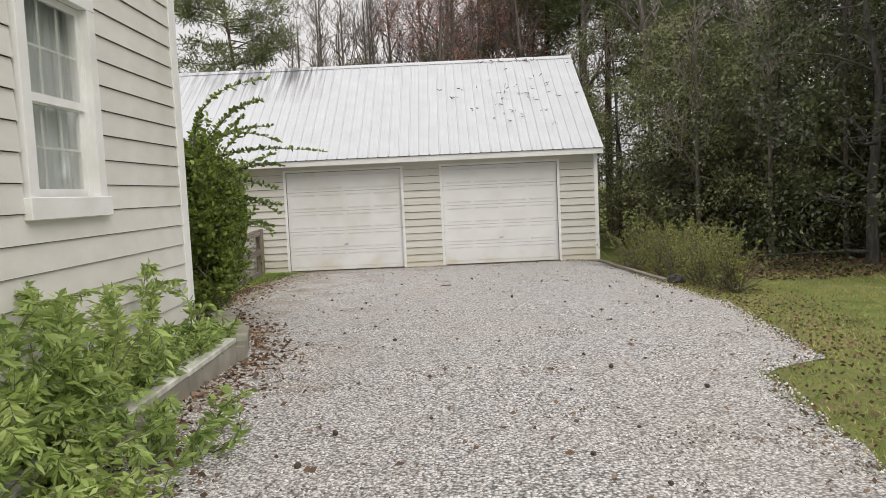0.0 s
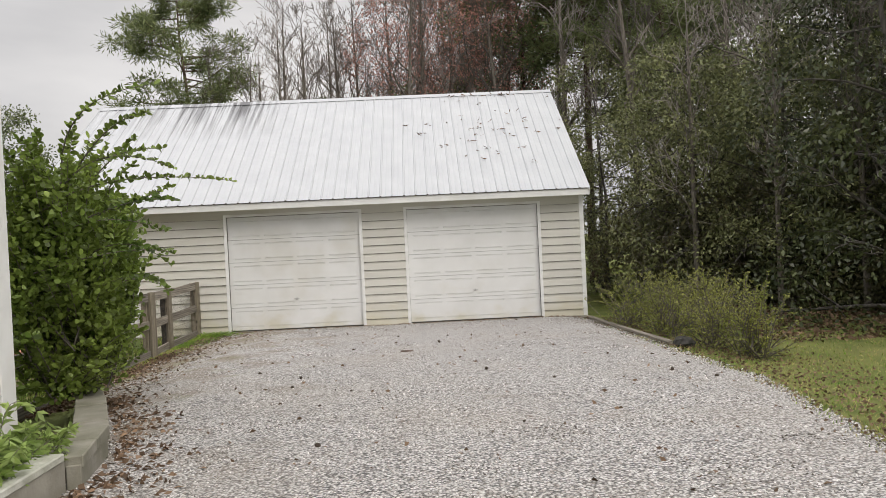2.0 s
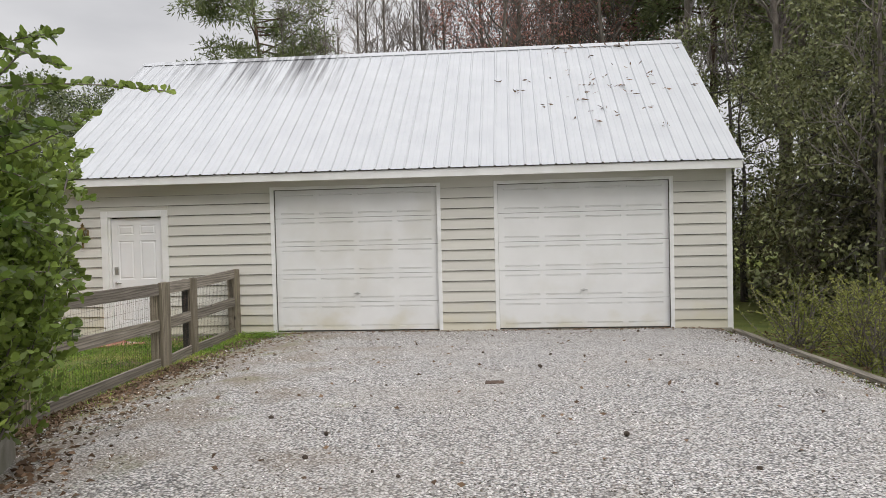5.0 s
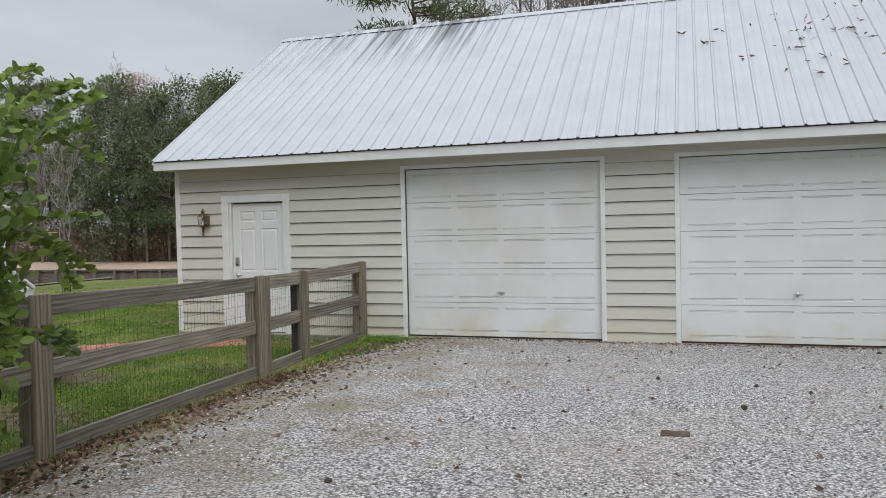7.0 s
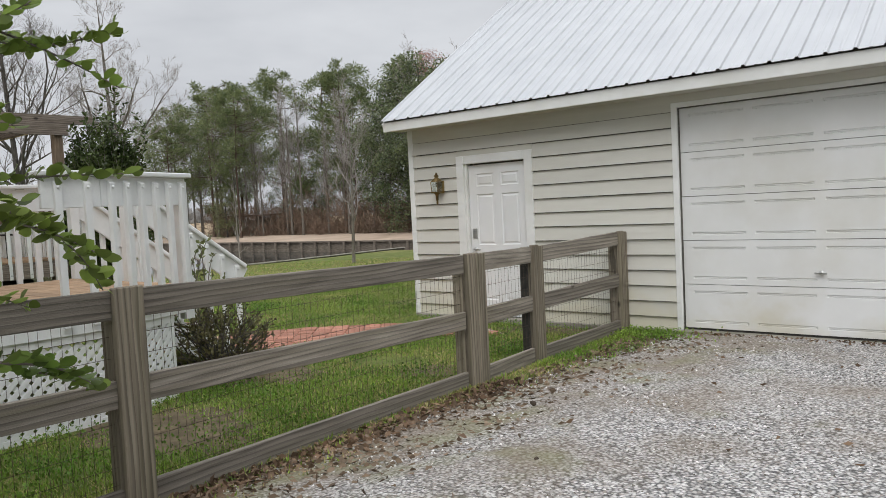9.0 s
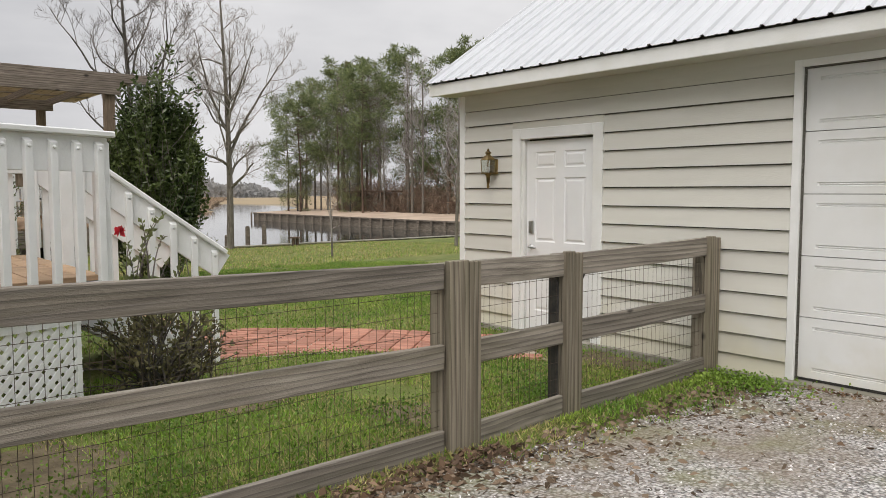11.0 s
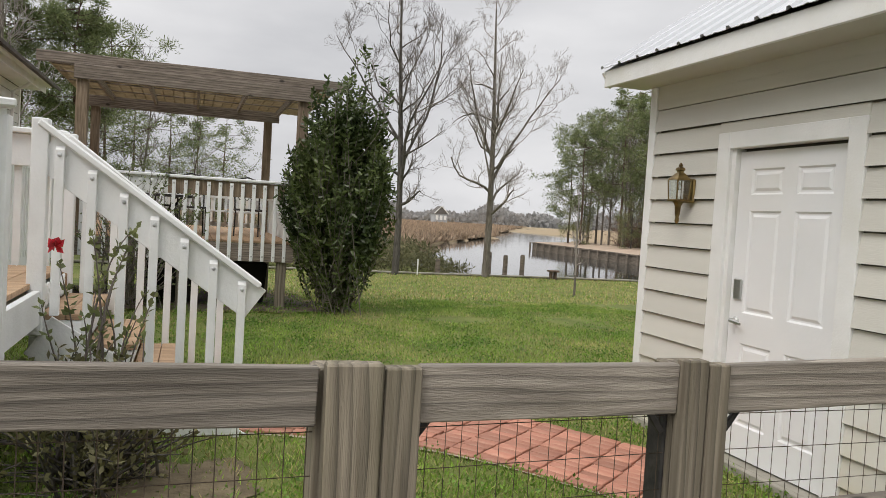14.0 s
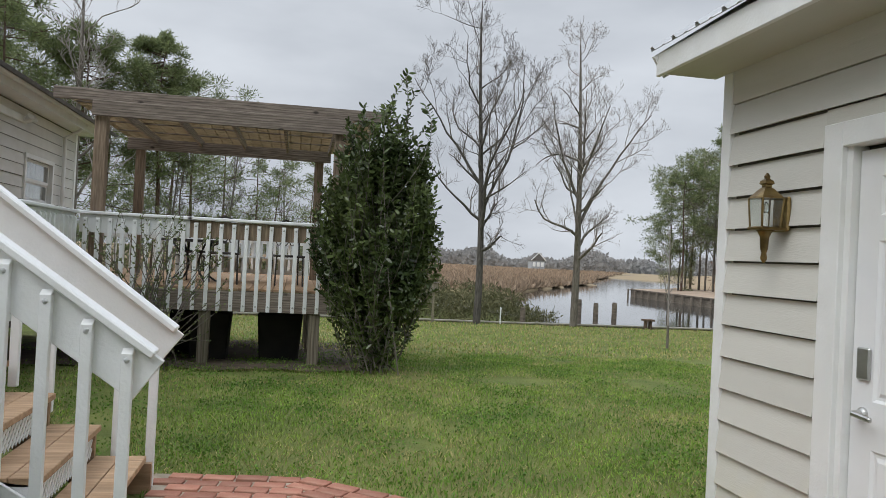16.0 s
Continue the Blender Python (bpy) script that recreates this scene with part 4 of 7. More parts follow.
decking(-12.85, SX - .055, 13.0, WKY, DZ)
decking(-19.0, -12.86, 13.0, 17.62, DZ)
for a, b in (((-12.82, WKY, DZ - .17), (-12.82, 17.66, DZ - .17)), ((-19.0, 17.64, DZ - .17), (-12.84, 17.64, DZ - .17)),
             ((-12.8, WKY + .02, DZ - .17), (SX - .06, WKY + .02, DZ - .17)), ((SX - .07, WKY, DZ - .17), (SX - .07, SY, DZ - .17))):
    part("rim_joist", beam(a, b, .04, .26, .003), M_DECKWHITE if a[0] > -8 or b[0] > -8 else M_PERG, deck)
for x, y in ((-12.9, 16.1), (-12.9, 17.5), (-15.5, 17.5), (-18.5, 17.5), (-12.9, 15.4), (-10.5, 14.35), (-8.2, 14.35), (-15.5, 15.0), (-18.5, 15.0), (-6.5, 13.6)):
    part("deck_pier", box(x - .07, x + .07, y - .07, y + .07, float(G(x, y)) - .1, DZ - .3, .006), M_WOODX, deck)
part("joist", beam((-12.9, 16.5, DZ - .16), (-19, 16.5, DZ - .16), .05, .22), M_PERG, deck)
gx_, gy_ = np.meshgrid(np.linspace(-19, -12.35, 24), np.linspace(13, 18.25, 20))
gx_ = gx_ + .12 * np.sin(gy_ * 5.1) * (gx_ > -13)
gy_ = gy_ + .10 * np.sin(gx_ * 6.3) * (gy_ > 17.5)
ix = np.arange(480).reshape(20, 24)
tagged(link("bare_soil", quads(np.stack([gx_, gy_, G(gx_, gy_) + .022], -1).reshape(-1, 3), np.stack([ix[:-1, :-1], ix[:-1, 1:], ix[1:, 1:], ix[1:, :-1]], -1).reshape(-1, 4), "bare_soil"), M_SOIL), "dark bare soil under the deck", "soil", kind="structure")
# dark bins stored under the far corner
for x, y, w in ((-13.7, 16.1, .55), (-13.8, 17.05, .62), (-14.6, 15.8, .7)):
    bm = box(x - w / 2, x + w / 2, y - w / 2, y + w / 2, float(G(x, y)), .5, .03)
    for vtx in bm.verts:
        if vtx.co.z < .1:
            vtx.co.x, vtx.co.y = x + (vtx.co.x - x) * .86, y + (vtx.co.y - y) * .86
    tagged(part("storage_bin", bm, M_BIN_SHADE), "black plastic bin stored under the deck", "bin", "bins under the deck")

BALS = {}


def baluster_of(h):
    """A flat white picket with a slanted head and two coach bolts."""
    key = round(h, 2)
    if key not in BALS:
        bm = box(-.019, .019, -.025, .025, 0, h, .003)
        for vtx in bm.verts:
            if vtx.co.z > h - .02 and vtx.co.x > 0:
                vtx.co.z -= .02
        BALS[key] = mesh_of(bm, "baluster")
    return BALS[key]


def bolt_mesh():
    bm = spin([(.013, 0), (.012, .004), (.006, .009)], 8)
    bm.transform(pose(0, 0, 0, 0, 90, 0))
    return mesh_of(bm, "bolt", True)


BOLT, PAINTED_BOLT = bolt_mesh(), bolt_mesh()


def railing(name, a, b, height, out, low, cap=True, gap=.165, bolts=True, apron=None, label="white painted railing with square balusters", cap_w=.14):
    """A run of rail from a to b (feet at floor level); balusters stand on the side out and hang low below the floor line."""
    a, b, o = Vector(a), Vector(b), Vector(out)
    r = part(name, beam(a + Vector((0, 0, height - .135)), b + Vector((0, 0, height - .135)), .038, .22, .003), apron or M_DECKWHITE, deck, label)
    if cap:
        d = (b - a).normalized() * .03
        part("handrail", beam(a - d + Vector((0, 0, height)), b + d + Vector((0, 0, height)), cap_w, .04, .008), M_DECKWHITE, r)
    n = max(2, int((b - a).xy.length / gap))
    for i in range(n):
        p = a + (b - a) * ((i + .5) / n)
        bal = link("baluster", baluster_of(height + low - .05), M_DECKWHITE, r)
        bal.matrix_world = Matrix.Translation(p + o * .039 + Vector((0, 0, -low))) @ pose(0, 0, 0, 0, 0, math.degrees(math.atan2(o.y, o.x)))
        if bolts:
            for z in (height - .10, height - .10) if low < .05 else (height - .10, -low + .07):
                bo = link("bolt", BOLT if label.startswith("greyed") else PAINTED_BOLT, M_STEEL if label.startswith("greyed") else M_DECKWHITE, r)
                bo.matrix_world = Matrix.Translation(p + o * .059 + Vector((0, 0, z))) @ pose(0, 0, 0, 0, 0, math.degrees(math.atan2(o.y, o.x)))
    return r


TOPY, BOTY = SY + .02, 16.60
DROP = .715 * (BOTY - TOPY)
EC, BC, FC = (-5.34, 15.38), (-5.0, 14.48), (-5.0, 14.06)      # corners of the landing
railing("landing_railing", (*BC, DZ), (*EC, DZ), .92, (.936, .353, 0), .18, gap=.15)
railing("landing_railing", (*FC, DZ), (*BC, DZ), .92, (1, 0, 0), .18, gap=.14)
for x, o in ((DX, 1), (SX, -1)):
    railing("stair_railing", (x, TOPY, DZ - .09), (x, BOTY if x > -7 else BOTY - .07, DZ - .09 - DROP), 1.0, (o, 0, 0), .03, cap_w=.12)
railing("inner_railing", (SX - .05, WKY, DZ), (-12.75, WKY, DZ), .87, (0, 1, 0), .16)
railing("inner_railing", (SX - .05, WKY + .05, DZ), (SX - .05, SY - .05, DZ), .95, (-1, 0, 0), .16)
railing("far_railing", (-12.85, WKY + .05, DZ), (-12.85, 15.87, DZ), .87, (1, 0, 0), .30, gap=.145, label="greyed railing with bolted white balusters")
railing("far_railing", (-12.85, 15.87, DZ), (-12.85, 17.6, DZ), .87, (1, 0, 0), .30, gap=.145, apron=M_POST, label="greyed railing with bolted white balusters")
railing("far_railing", (-12.9, 17.62, DZ), (-18.9, 17.62, DZ), .87, (0, 1, 0), .30, gap=.15)
railing("far_railing", (-18.95, 13.1, DZ), (-18.95, 17.6, DZ), .87, (-1, 0, 0), .30, gap=.15)
for x, y, h in ((DX, SY + .0, .98), (SX, SY, .98), (EC[0] - .02, EC[1] - .03, .9)):
    part("rail_post", box(x - .045, x + .045, y - .045, y + .045, DZ - .3, DZ + h - .03, .005), M_DECKWHITE, deck)

# stairs: cut stringers, two-board treads, lattice risers
stairs = thing("stairs", (0, 0, 0), "brown timber steps with white stringers and lattice risers", "stairs")
RISE, RUN = .18, .255
for x in (DX - .035, SX + .035):
    bm = bmesh.new()
    prof = [(TOPY - .05, DZ - .02)]
    for k in range(4):
        prof += [(TOPY + k * RUN, DZ - .04 - k * RISE), (TOPY + k * RUN, DZ - .04 - (k + 1) * RISE)]
    prof += [(TOPY + 4 * RUN + .06, DZ - .04 - 4 * RISE), (TOPY + 4 * RUN + .06, -.08), (TOPY + 3 * RUN, -.08), (TOPY - .05, DZ - .45)]
    a = [bm.verts.new((x - .019, y, z)) for y, z in prof]
    b = [bm.verts.new((x + .019, y, z)) for y, z in prof]
    for i in range(len(prof)):
        bm.faces.new((a[i], a[(i + 1) % len(prof)], b[(i + 1) % len(prof)], b[i]))
    bm.faces.new(a)
    bm.faces.new(b)
    bmesh.ops.triangulate(bm, faces=[f for f in bm.faces if len(f.verts) > 4])
    part("stringer", bm, M_DECKWHITE if x > -7 else M_DECKING, stairs)
    if x > -7:
        part("skirt_board", beam((x + (.04 if x > -7 else -.04), TOPY, DZ - .30), (x + (.04 if x > -7 else -.04), BOTY + .02, DZ - .30 - DROP * .92), .02, .26, .003), M_DECKWHITE, stairs)


def lattice(x0, x1, z0, z1, step, w=.03, thick=.008):
    """Diagonal slats clipped to a rectangle, in the plane y = 0."""
    bm = bmesh.new()
    for s in (1, -1):
        c = -(x1 - x0) - (z1 - z0)
        while c < (x1 - x0) + (z1 - z0):
            pts = []
            for x in (x0, x1):
                z = z0 + s * (x - x0) + c if s > 0 else z1 + s * (x - x0) - c
                pts.append((x, z))
            (xa, za), (xb, zb) = pts
            def cut(x, z):
                if z < z0:
                    return x + s * (z0 - z), z0
                if z > z1:
                    return x + s * (z1 - z), z1
                return x, z
            (xa, za), (xb, zb) = cut(xa, za), cut(xb, zb)
            if x0 - .001 <= xa < xb <= x1 + .001 and xb - xa > .02:
                beam((xa, -s * thick * .5, za), (xb, -s * thick * .5, zb), w, thick, 0, (0, 1, 0), bm)
            c += step
    return bm


for k in range(4):
    z = DZ - (k + 1) * RISE
    y = TOPY + k * RUN
    for j in (0, 1):
        part("tread", box(SX + .02, DX - .02, y + .0 + j * .143, y + .138 + j * .143, z - .036, z, .004), M_DECKING, stairs)
    bm = lattice(SX + .06, DX - .06, z + .004, z + RISE - .04, .052, .018, .005)
    bm.transform(Matrix.Translation((0, y - .015, 0)))
    part("riser_lattice", bm, M_DECKWHITE, stairs)

# skirt of white lattice in front of the deck's foot, on an angled corner
def lattice_panel(p, q, z0, z1):
    p, q = Vector(p), Vector(q)
    t = thing("lattice_panel", Matrix.Translation((p.x, p.y, z0)) @ pose(0, 0, 0, 0, 0, math.degrees(math.atan2(q.y - p.y, q.x - p.x))), "white diagonal garden lattice skirting the deck", "lattice", "lattice skirt")
    L = (q - p).length
    bm = lattice(0, L, 0, z1 - z0, .085, .036)
    ob = link("slats", mesh_of(bm, "slats"), M_DECKWHITE)
    ob.parent = t
    fr = bmesh.new()
    for a in ((0, L, -.02, .02, z1 - z0, z1 - z0 + .09), (0, L, -.012, .012, -.02, .03), (L - .03, L, -.013, .013, 0, z1 - z0)):
        box(*a, bm=fr)
    ob = link("frame", mesh_of(fr, "frame"), M_DECKWHITE)
    ob.parent = t
    return t


lattice_panel((-5.04, 13.3, 0), (-5.04, 14.48, 0), -.06, .56)
lattice_panel((-5.04, 14.49, 0), (-5.30, 15.17, 0), -.06, .56)

# pergola
perg = thing("pergola", (-12.9, 16.2, DZ), "weathered timber pergola roofed with woven reed", "pergola")
PX0, PX1 = -16.75, -13.05


for x, ys_ in ((PX0, (14.46, 17.55)), (PX1, (14.70, 17.73))):
    for y in ys_:
        part("post", box(x - .075, x + .075, y - .075, y + .075, DZ, 3.09, .008), M_POST, perg)
for x, y0, y1, z in ((PX1 + .12, 14.60, 17.88, 3.065), (PX0 + .10, 14.25, 17.75, 3.105)):
    part("beam", beam((x, y0, z), (x, y1, z), .045, .20, .006), M_PERG, perg)
part("edge_beam", beam((PX1 + .05, 14.12, 3.235), (PX1 + .05, 18.36, 3.25), .045, .15, .006), M_PERG, perg)
for i in range(5):
    y = 14.75 + i * .74
    part("rafter", beam((PX0 - .45, y, 3.185), (PX1 + .02, y, 3.185), .042, .12, .005), M_PERG, perg)
for x in (-16.2, -15.3, -14.4, -13.7):
    part("purlin", beam((x, 14.2, 3.258), (x, 18.3, 3.263), .05, .02, .004), M_PERG, perg)
# split reeds woven over and under the cross strands
bm = bmesh.new()
for k in range(96):
    x = PX0 - .6 + k * (PX1 + .50 - PX0) / 95
    pts = [(x + .012 * math.sin(i * 1.7 + k), 14.15 + i * .174, 3.287 + .010 * math.cos(math.pi * (i + k))) for i in range(25)]
    tube(pts, .013, 4, bm)
for i in range(24):
    y = 14.24 + i * .174
    tube([(PX0 - .6 + j * .14, y, 3.287 + .006 * math.sin(j * 2.2 + i)) for j in range(31)], .012, 4, bm)
part("reed_mat", bm, M_REED, perg, "tan woven reed roofing")

# white slatted bench and iron table under the pergola
bench = thing("garden_bench", (-15.0, 16.85, DZ), "white painted slatted garden bench on the deck", "bench")
for z in (1.58, 1.02):
    part("back_rail", beam((-15.22, 15.42, z), (-15.22, 17.42, z), .03, .07, .005), M_DECKWHITE, bench)
for i in range(20):
    y = 15.49 + i * .098
    part("slat", box(-15.23, -15.21, y - .02, y + .02, 1.04, 1.56, .002), M_DECKWHITE, bench)
part("seat", box(-15.2, -14.78, 15.42, 17.42, 1.23, 1.26, .006), M_DECKWHITE, bench)
for x in (-15.22, -14.82):
    for y in (15.45, 16.42, 17.39):
        part("leg", box(x - .025, x + .025, y - .025, y + .025, DZ, 1.62 if x < -15 else 1.24, .004), M_DECKWHITE, bench)
table = thing("patio_table", (-14.3, 15.75, DZ), "small round patio table with scrolled black iron legs", "table")
bm = spin([(.01, 1.455), (.44, 1.455), (.45, 1.465), (.45, 1.478), (.44, 1.485), (.01, 1.485)], 28, (-14.3, 15.75, 0))
part("tabletop", bm, M_DECKWHITE, table)
part("rim", spin([(.452, 1.435), (.462, 1.44), (.462, 1.47), (.452, 1.475)], 28, (-14.3, 15.75, 0)), M_BLACK, table)
for k in range(4):
    c, s_ = math.cos(k * math.pi / 2 + .6), math.sin(k * math.pi / 2 + .6)
    prof = ((.40, 1.44), (.31, 1.40), (.22, 1.29), (.15, 1.15), (.17, 1.02), (.27, .93), (.38, DZ))
    part("leg", tube([(-14.3 + c * r, 15.75 + s_ * r, z) for r, z in prof], .015, 6), M_BLACK, table)
    part("scroll", tube([(-14.3 + c * (.25 + .07 * math.cos(q * .55)), 15.75 + s_ * (.25 + .07 * math.cos(q * .55)), 1.17 + .07 * math.sin(q * .55)) for q in range(10)], .009, 5), M_BLACK, table)


# ---- trees ----
def limbs(segs, sides=4):
    """Tapered round limbs from (p, q, r0, r1) rows, all in one mesh."""
    P, Q = np.array([s[0] for s in segs]), np.array([s[1] for s in segs])
    A, B = np.array([s[2] for s in segs])[:, None], np.array([s[3] for s in segs])[:, None]
    d = unit(Q - P)
    u = unit(np.cross(d, np.array([0.31, 0.88, 0.17])))
    w = np.cross(d, u)
    ring = [(math.cos(2 * math.pi * k / sides), math.sin(2 * math.pi * k / sides)) for k in range(sides)]
    v = np.stack([P + A * (c * u + s * w) for c, s in ring] + [Q + B * (c * u + s * w) for c, s in ring], 1).reshape(-1, 3)
    base = (np.arange(len(P)) * 2 * sides)[:, None]
    f = np.concatenate([base + np.array([k, (k + 1) % sides, sides + (k + 1) % sides, sides + k]) for k in range(sides)])
    return quads(v, f, "limbs")


def grow(rng, segs, tips, p, d, length, r, level, deepest, up=0.15, wiggle=0.16, kids=(3, 6), shrink=0.62, spread=0.75, steps=5, start=0.3):
    """A limb that wanders, tapers and throws smaller limbs."""
    step, pts = length / steps, [np.array(p, float)]
    dirs = []
    for i in range(steps):
        d = unit(d + rng.normal(size=3) * wiggle + np.array([0, 0, up * 0.3]))
        dirs.append(d)
        pts.append(pts[-1] + d * step)
    r1 = r * (0.35 if level else 0.25)
    for i in range(steps):
        a, b = r + (r1 - r) * i / steps, r + (r1 - r) * (i + 1) / steps
        segs.append((pts[i], pts[i + 1], a, b))
    if level == deepest:
        tips.append((pts[-1], dirs[-1], pts[0]))
        return
    for k in range(rng.integers(*kids)):
        s = rng.uniform(start, 1.0) * steps
        i = min(int(s), steps - 1)
        q = pts[i] + (pts[i + 1] - pts[i]) * (s - i)
        side = unit(np.cross(dirs[i], rng.normal(size=3)))
        nd = unit(dirs[i] * rng.uniform(0.4, 1.0) + side * spread + np.array([0, 0, up]))
        rr = (r + (r1 - r) * s / steps) * rng.uniform(0.45, 0.7)
        grow(rng, segs, tips, q, nd, length * shrink * rng.uniform(0.7, 1.15) * (1.15 - 0.45 * s / steps), max(rr, 0.004), level + 1, deepest, up, wiggle, kids, shrink, spread, max(3, steps - 1), 0.25)


def bare_tree(name, seed, h, r, label, bark=None, twig=None, deepest=4, spread=0.75, up=0.3, kids=(4, 7), lean=(0, 0), thin=0.007, start=0.28, wide=0.30, n=17, leaders=0):
    """A leafless tree: a nearly straight trunk, long limbs that shorten upwards, and forking twigs."""
    rng = np.random.default_rng(seed)
    segs, tips = [], []
    k = np.linspace(0, 1, 13)
    bend = rng.normal(size=4) * .012 * h
    pts = np.stack([lean[0] * h * k + bend[0] * np.sin(k * 5) + bend[1] * k * k, lean[1] * h * k + bend[2] * np.sin(k * 4 + 1) + bend[3] * k * k, h * k - .15], -1)
    rad = r * (1 - k) ** .8 + thin
    for i in range(12):
        segs.append((pts[i], pts[i + 1], rad[i], rad[i + 1]))
    for q in range(n):
        s = start + (.98 - start) * (q + rng.uniform(0, .8)) / n
        i = min(int(s * 12), 11)
        c = pts[i] + (pts[i + 1] - pts[i]) * (s * 12 - i)
        a = q * 2.4 + rng.uniform(-.5, .5)
        L = h * wide * (1.0 - .55 * s) * rng.uniform(.55, 1.35)
        d = np.array([math.cos(a) * spread, math.sin(a) * spread, .55 + 1.1 * s * up / .3 * .6])
        grow(rng, segs, tips, c, unit(d), L, max(rad[i] * .5, .012), 1, deepest, up, .21, kids, .6, .92, 6, .15)
    for q in range(leaders):
        s = .30 + .34 * q / leaders
        i = int(s * 12)
        a = q * 2.2 + rng.uniform(-.4, .4)
        grow(rng, segs, tips, pts[i], unit(np.array([math.cos(a) * .6, math.sin(a) * .6, 1.0])), h * (.88 - s) * rng.uniform(.8, 1), rad[i] * .62, 0, deepest - 1, up, .13, (7, 10), .44, .9, 8, .15)
    segs = [(a, b, max(p, thin), max(q, thin * .7)) for a, b, p, q in segs]
    big = [s for s in segs if s[2] > 0.03]
    small = [s for s in segs if s[2] <= 0.03]
    t = thing(name, (0, 0, 0), label, "tree")
    link("trunk", limbs(big, 7), bark or M_BARK, t)
    if small:
        link("twig_crown", limbs(small, 3), twig or M_TWIG, t)
    return t, tips, rng


def pine_tree(name, seed, h, r, label, low=0.45, reach=0.2, clumps=70, needles=55, size=0.30):
    rng = np.random.default_rng(seed)
    segs, P, D = [], [], []
    pts = [np.array([0.25 * math.sin(i * 0.7 + seed) * i / 10, 0.2 * math.cos(i * 0.9 + seed) * i / 10, -0.15 + h * i / 10]) for i in range(11)]
    for i in range(10):
        segs.append((pts[i], pts[i + 1], r * (1 - i / 11), r * (1 - (i + 1) / 11)))
    n = int(clumps / 3.2)
    for k in range(n):
        s = low + (1 - low) * (k / n) ** 0.9
        c = pts[min(int(s * 10), 9)] + (pts[min(int(s * 10), 9) + 1] - pts[min(int(s * 10), 9)]) * (s * 10 - int(s * 10))
        a = rng.uniform(0, 6.283)
        L = h * reach * (0.35 + 0.85 * math.sin(math.pi * min(1, 0.25 + 0.72 * (s - low) / (1 - low)))) * rng.uniform(0.6, 1.2)
        tipp = c + np.array([math.cos(a) * L, math.sin(a) * L, L * rng.uniform(-0.05, 0.45)])
        midp = (c + tipp) / 2 + np.array([0, 0, -0.06 * L])
        segs += [(c, midp, r * 0.22, r * 0.13), (midp, tipp, r * 0.13, 0.012)]
        for q in range(rng.integers(2, 5)):
            e = midp + (tipp - midp) * rng.uniform(0.2, 1.05) + rng.normal(size=3) * L * 0.16
            segs.append((midp + (tipp - midp) * 0.3, e, 0.02, 0.008))
            m = needles
            dd = unit(rng.normal(size=(m, 3)) + np.array([0, 0, 0.35]))
            P.append(e + dd * rng.uniform(0, 0.24 * L + 0.12, m)[:, None] * np.array([1, 1, 0.55]))
            D.append(unit(dd + rng.normal(size=(m, 3)) * 0.5))
    t = thing(name, (0, 0, 0), label, "tree")
    link("trunk", limbs(segs, 5), M_BARKP, t)
    link("crown", leaf_mesh(rng, np.concatenate(P), np.concatenate(D), size, size * 0.17, "crown"), M_PINE, t)
    return t


def leaf_tree(name, seed, h, r, label, leaves, foliage, size, spread=0.8, low=0.12, wide=0.28, kids=(5, 8), droop=0.0, bark=None, clump=0.55, deepest=2):
    """Trunk, limbs and a crown of leaf clumps held at the twig ends."""
    rng = np.random.default_rng(seed)
    segs, tips = [], []
    trunk = [np.array([0.1 * math.sin(i + seed) * i / 4, 0.1 * math.cos(i * 1.3 + seed) * i / 4, -0.15 + h * 0.85 * i / 8]) for i in range(9)]
    for i in range(8):
        segs.append((trunk[i], trunk[i + 1], r * (1 - i / 9), r * (1 - (i + 1) / 9)))
    n = int(9 + h * 1.6)
    for k in range(n):
        s = low + (0.98 - low) * k / n
        c = trunk[min(int(s * 8), 7)] + (trunk[min(int(s * 8), 7) + 1] - trunk[min(int(s * 8), 7)]) * (s * 8 - int(s * 8))
        a = k * 2.4 + rng.uniform(-0.4, 0.4)
        L = h * wide * math.sin(math.pi * (0.22 + 0.70 * s)) * rng.uniform(0.75, 1.2) + 0.15
        grow(rng, segs, tips, c, np.array([math.cos(a), math.sin(a), rng.uniform(0.0, 0.5) - droop]), L, max(r * 0.3 * (1 - s * 0.5), 0.012), 1, deepest, 0.1 - droop * 0.4, 0.2, kids, 0.5, spread, 4, 0.35)
    ends = np.array([t[0] for t in tips])
    per = max(4, leaves // len(ends))
    d = unit(rng.normal(size=(len(ends) * per, 3)))
    P = np.repeat(ends, per, 0) + d * (clump * rng.uniform(0.05, 1, len(d)) ** 0.6)[:, None] * np.array([1, 1, 0.75])
    al = unit(d + rng.normal(size=d.shape) * 0.6 + np.array([0, 0, -0.25 - droop]))
    t = thing(name, (0, 0, 0), label, "tree")
    link("trunk", limbs(segs, 4), bark or M_BARK, t)
    link("crown", leaf_mesh(rng, P, al, size, size * 0.5, "crown"), foliage, t)
    return t


def stand(t, x, y, z=None, s=1.0, turn=0.0, group="", copy=True):
    """Put a tree, or a copy of it, on the ground."""
    z = float(land(np.array(x), np.array(y))) if z is None else z
    m = pose(x, y, z, 0, 0, turn) @ Matrix.Scale(s, 4)
    if copy:
        o = copy_thing_keep(t, m)
    else:
        o = t
        o.matrix_basis = m
    if group:
        o["group"] = group
    return o


def copy_thing_keep(t, m):
    o = copy_thing(t, pose(0, 0, 0))
    o.matrix_basis = m
    return o


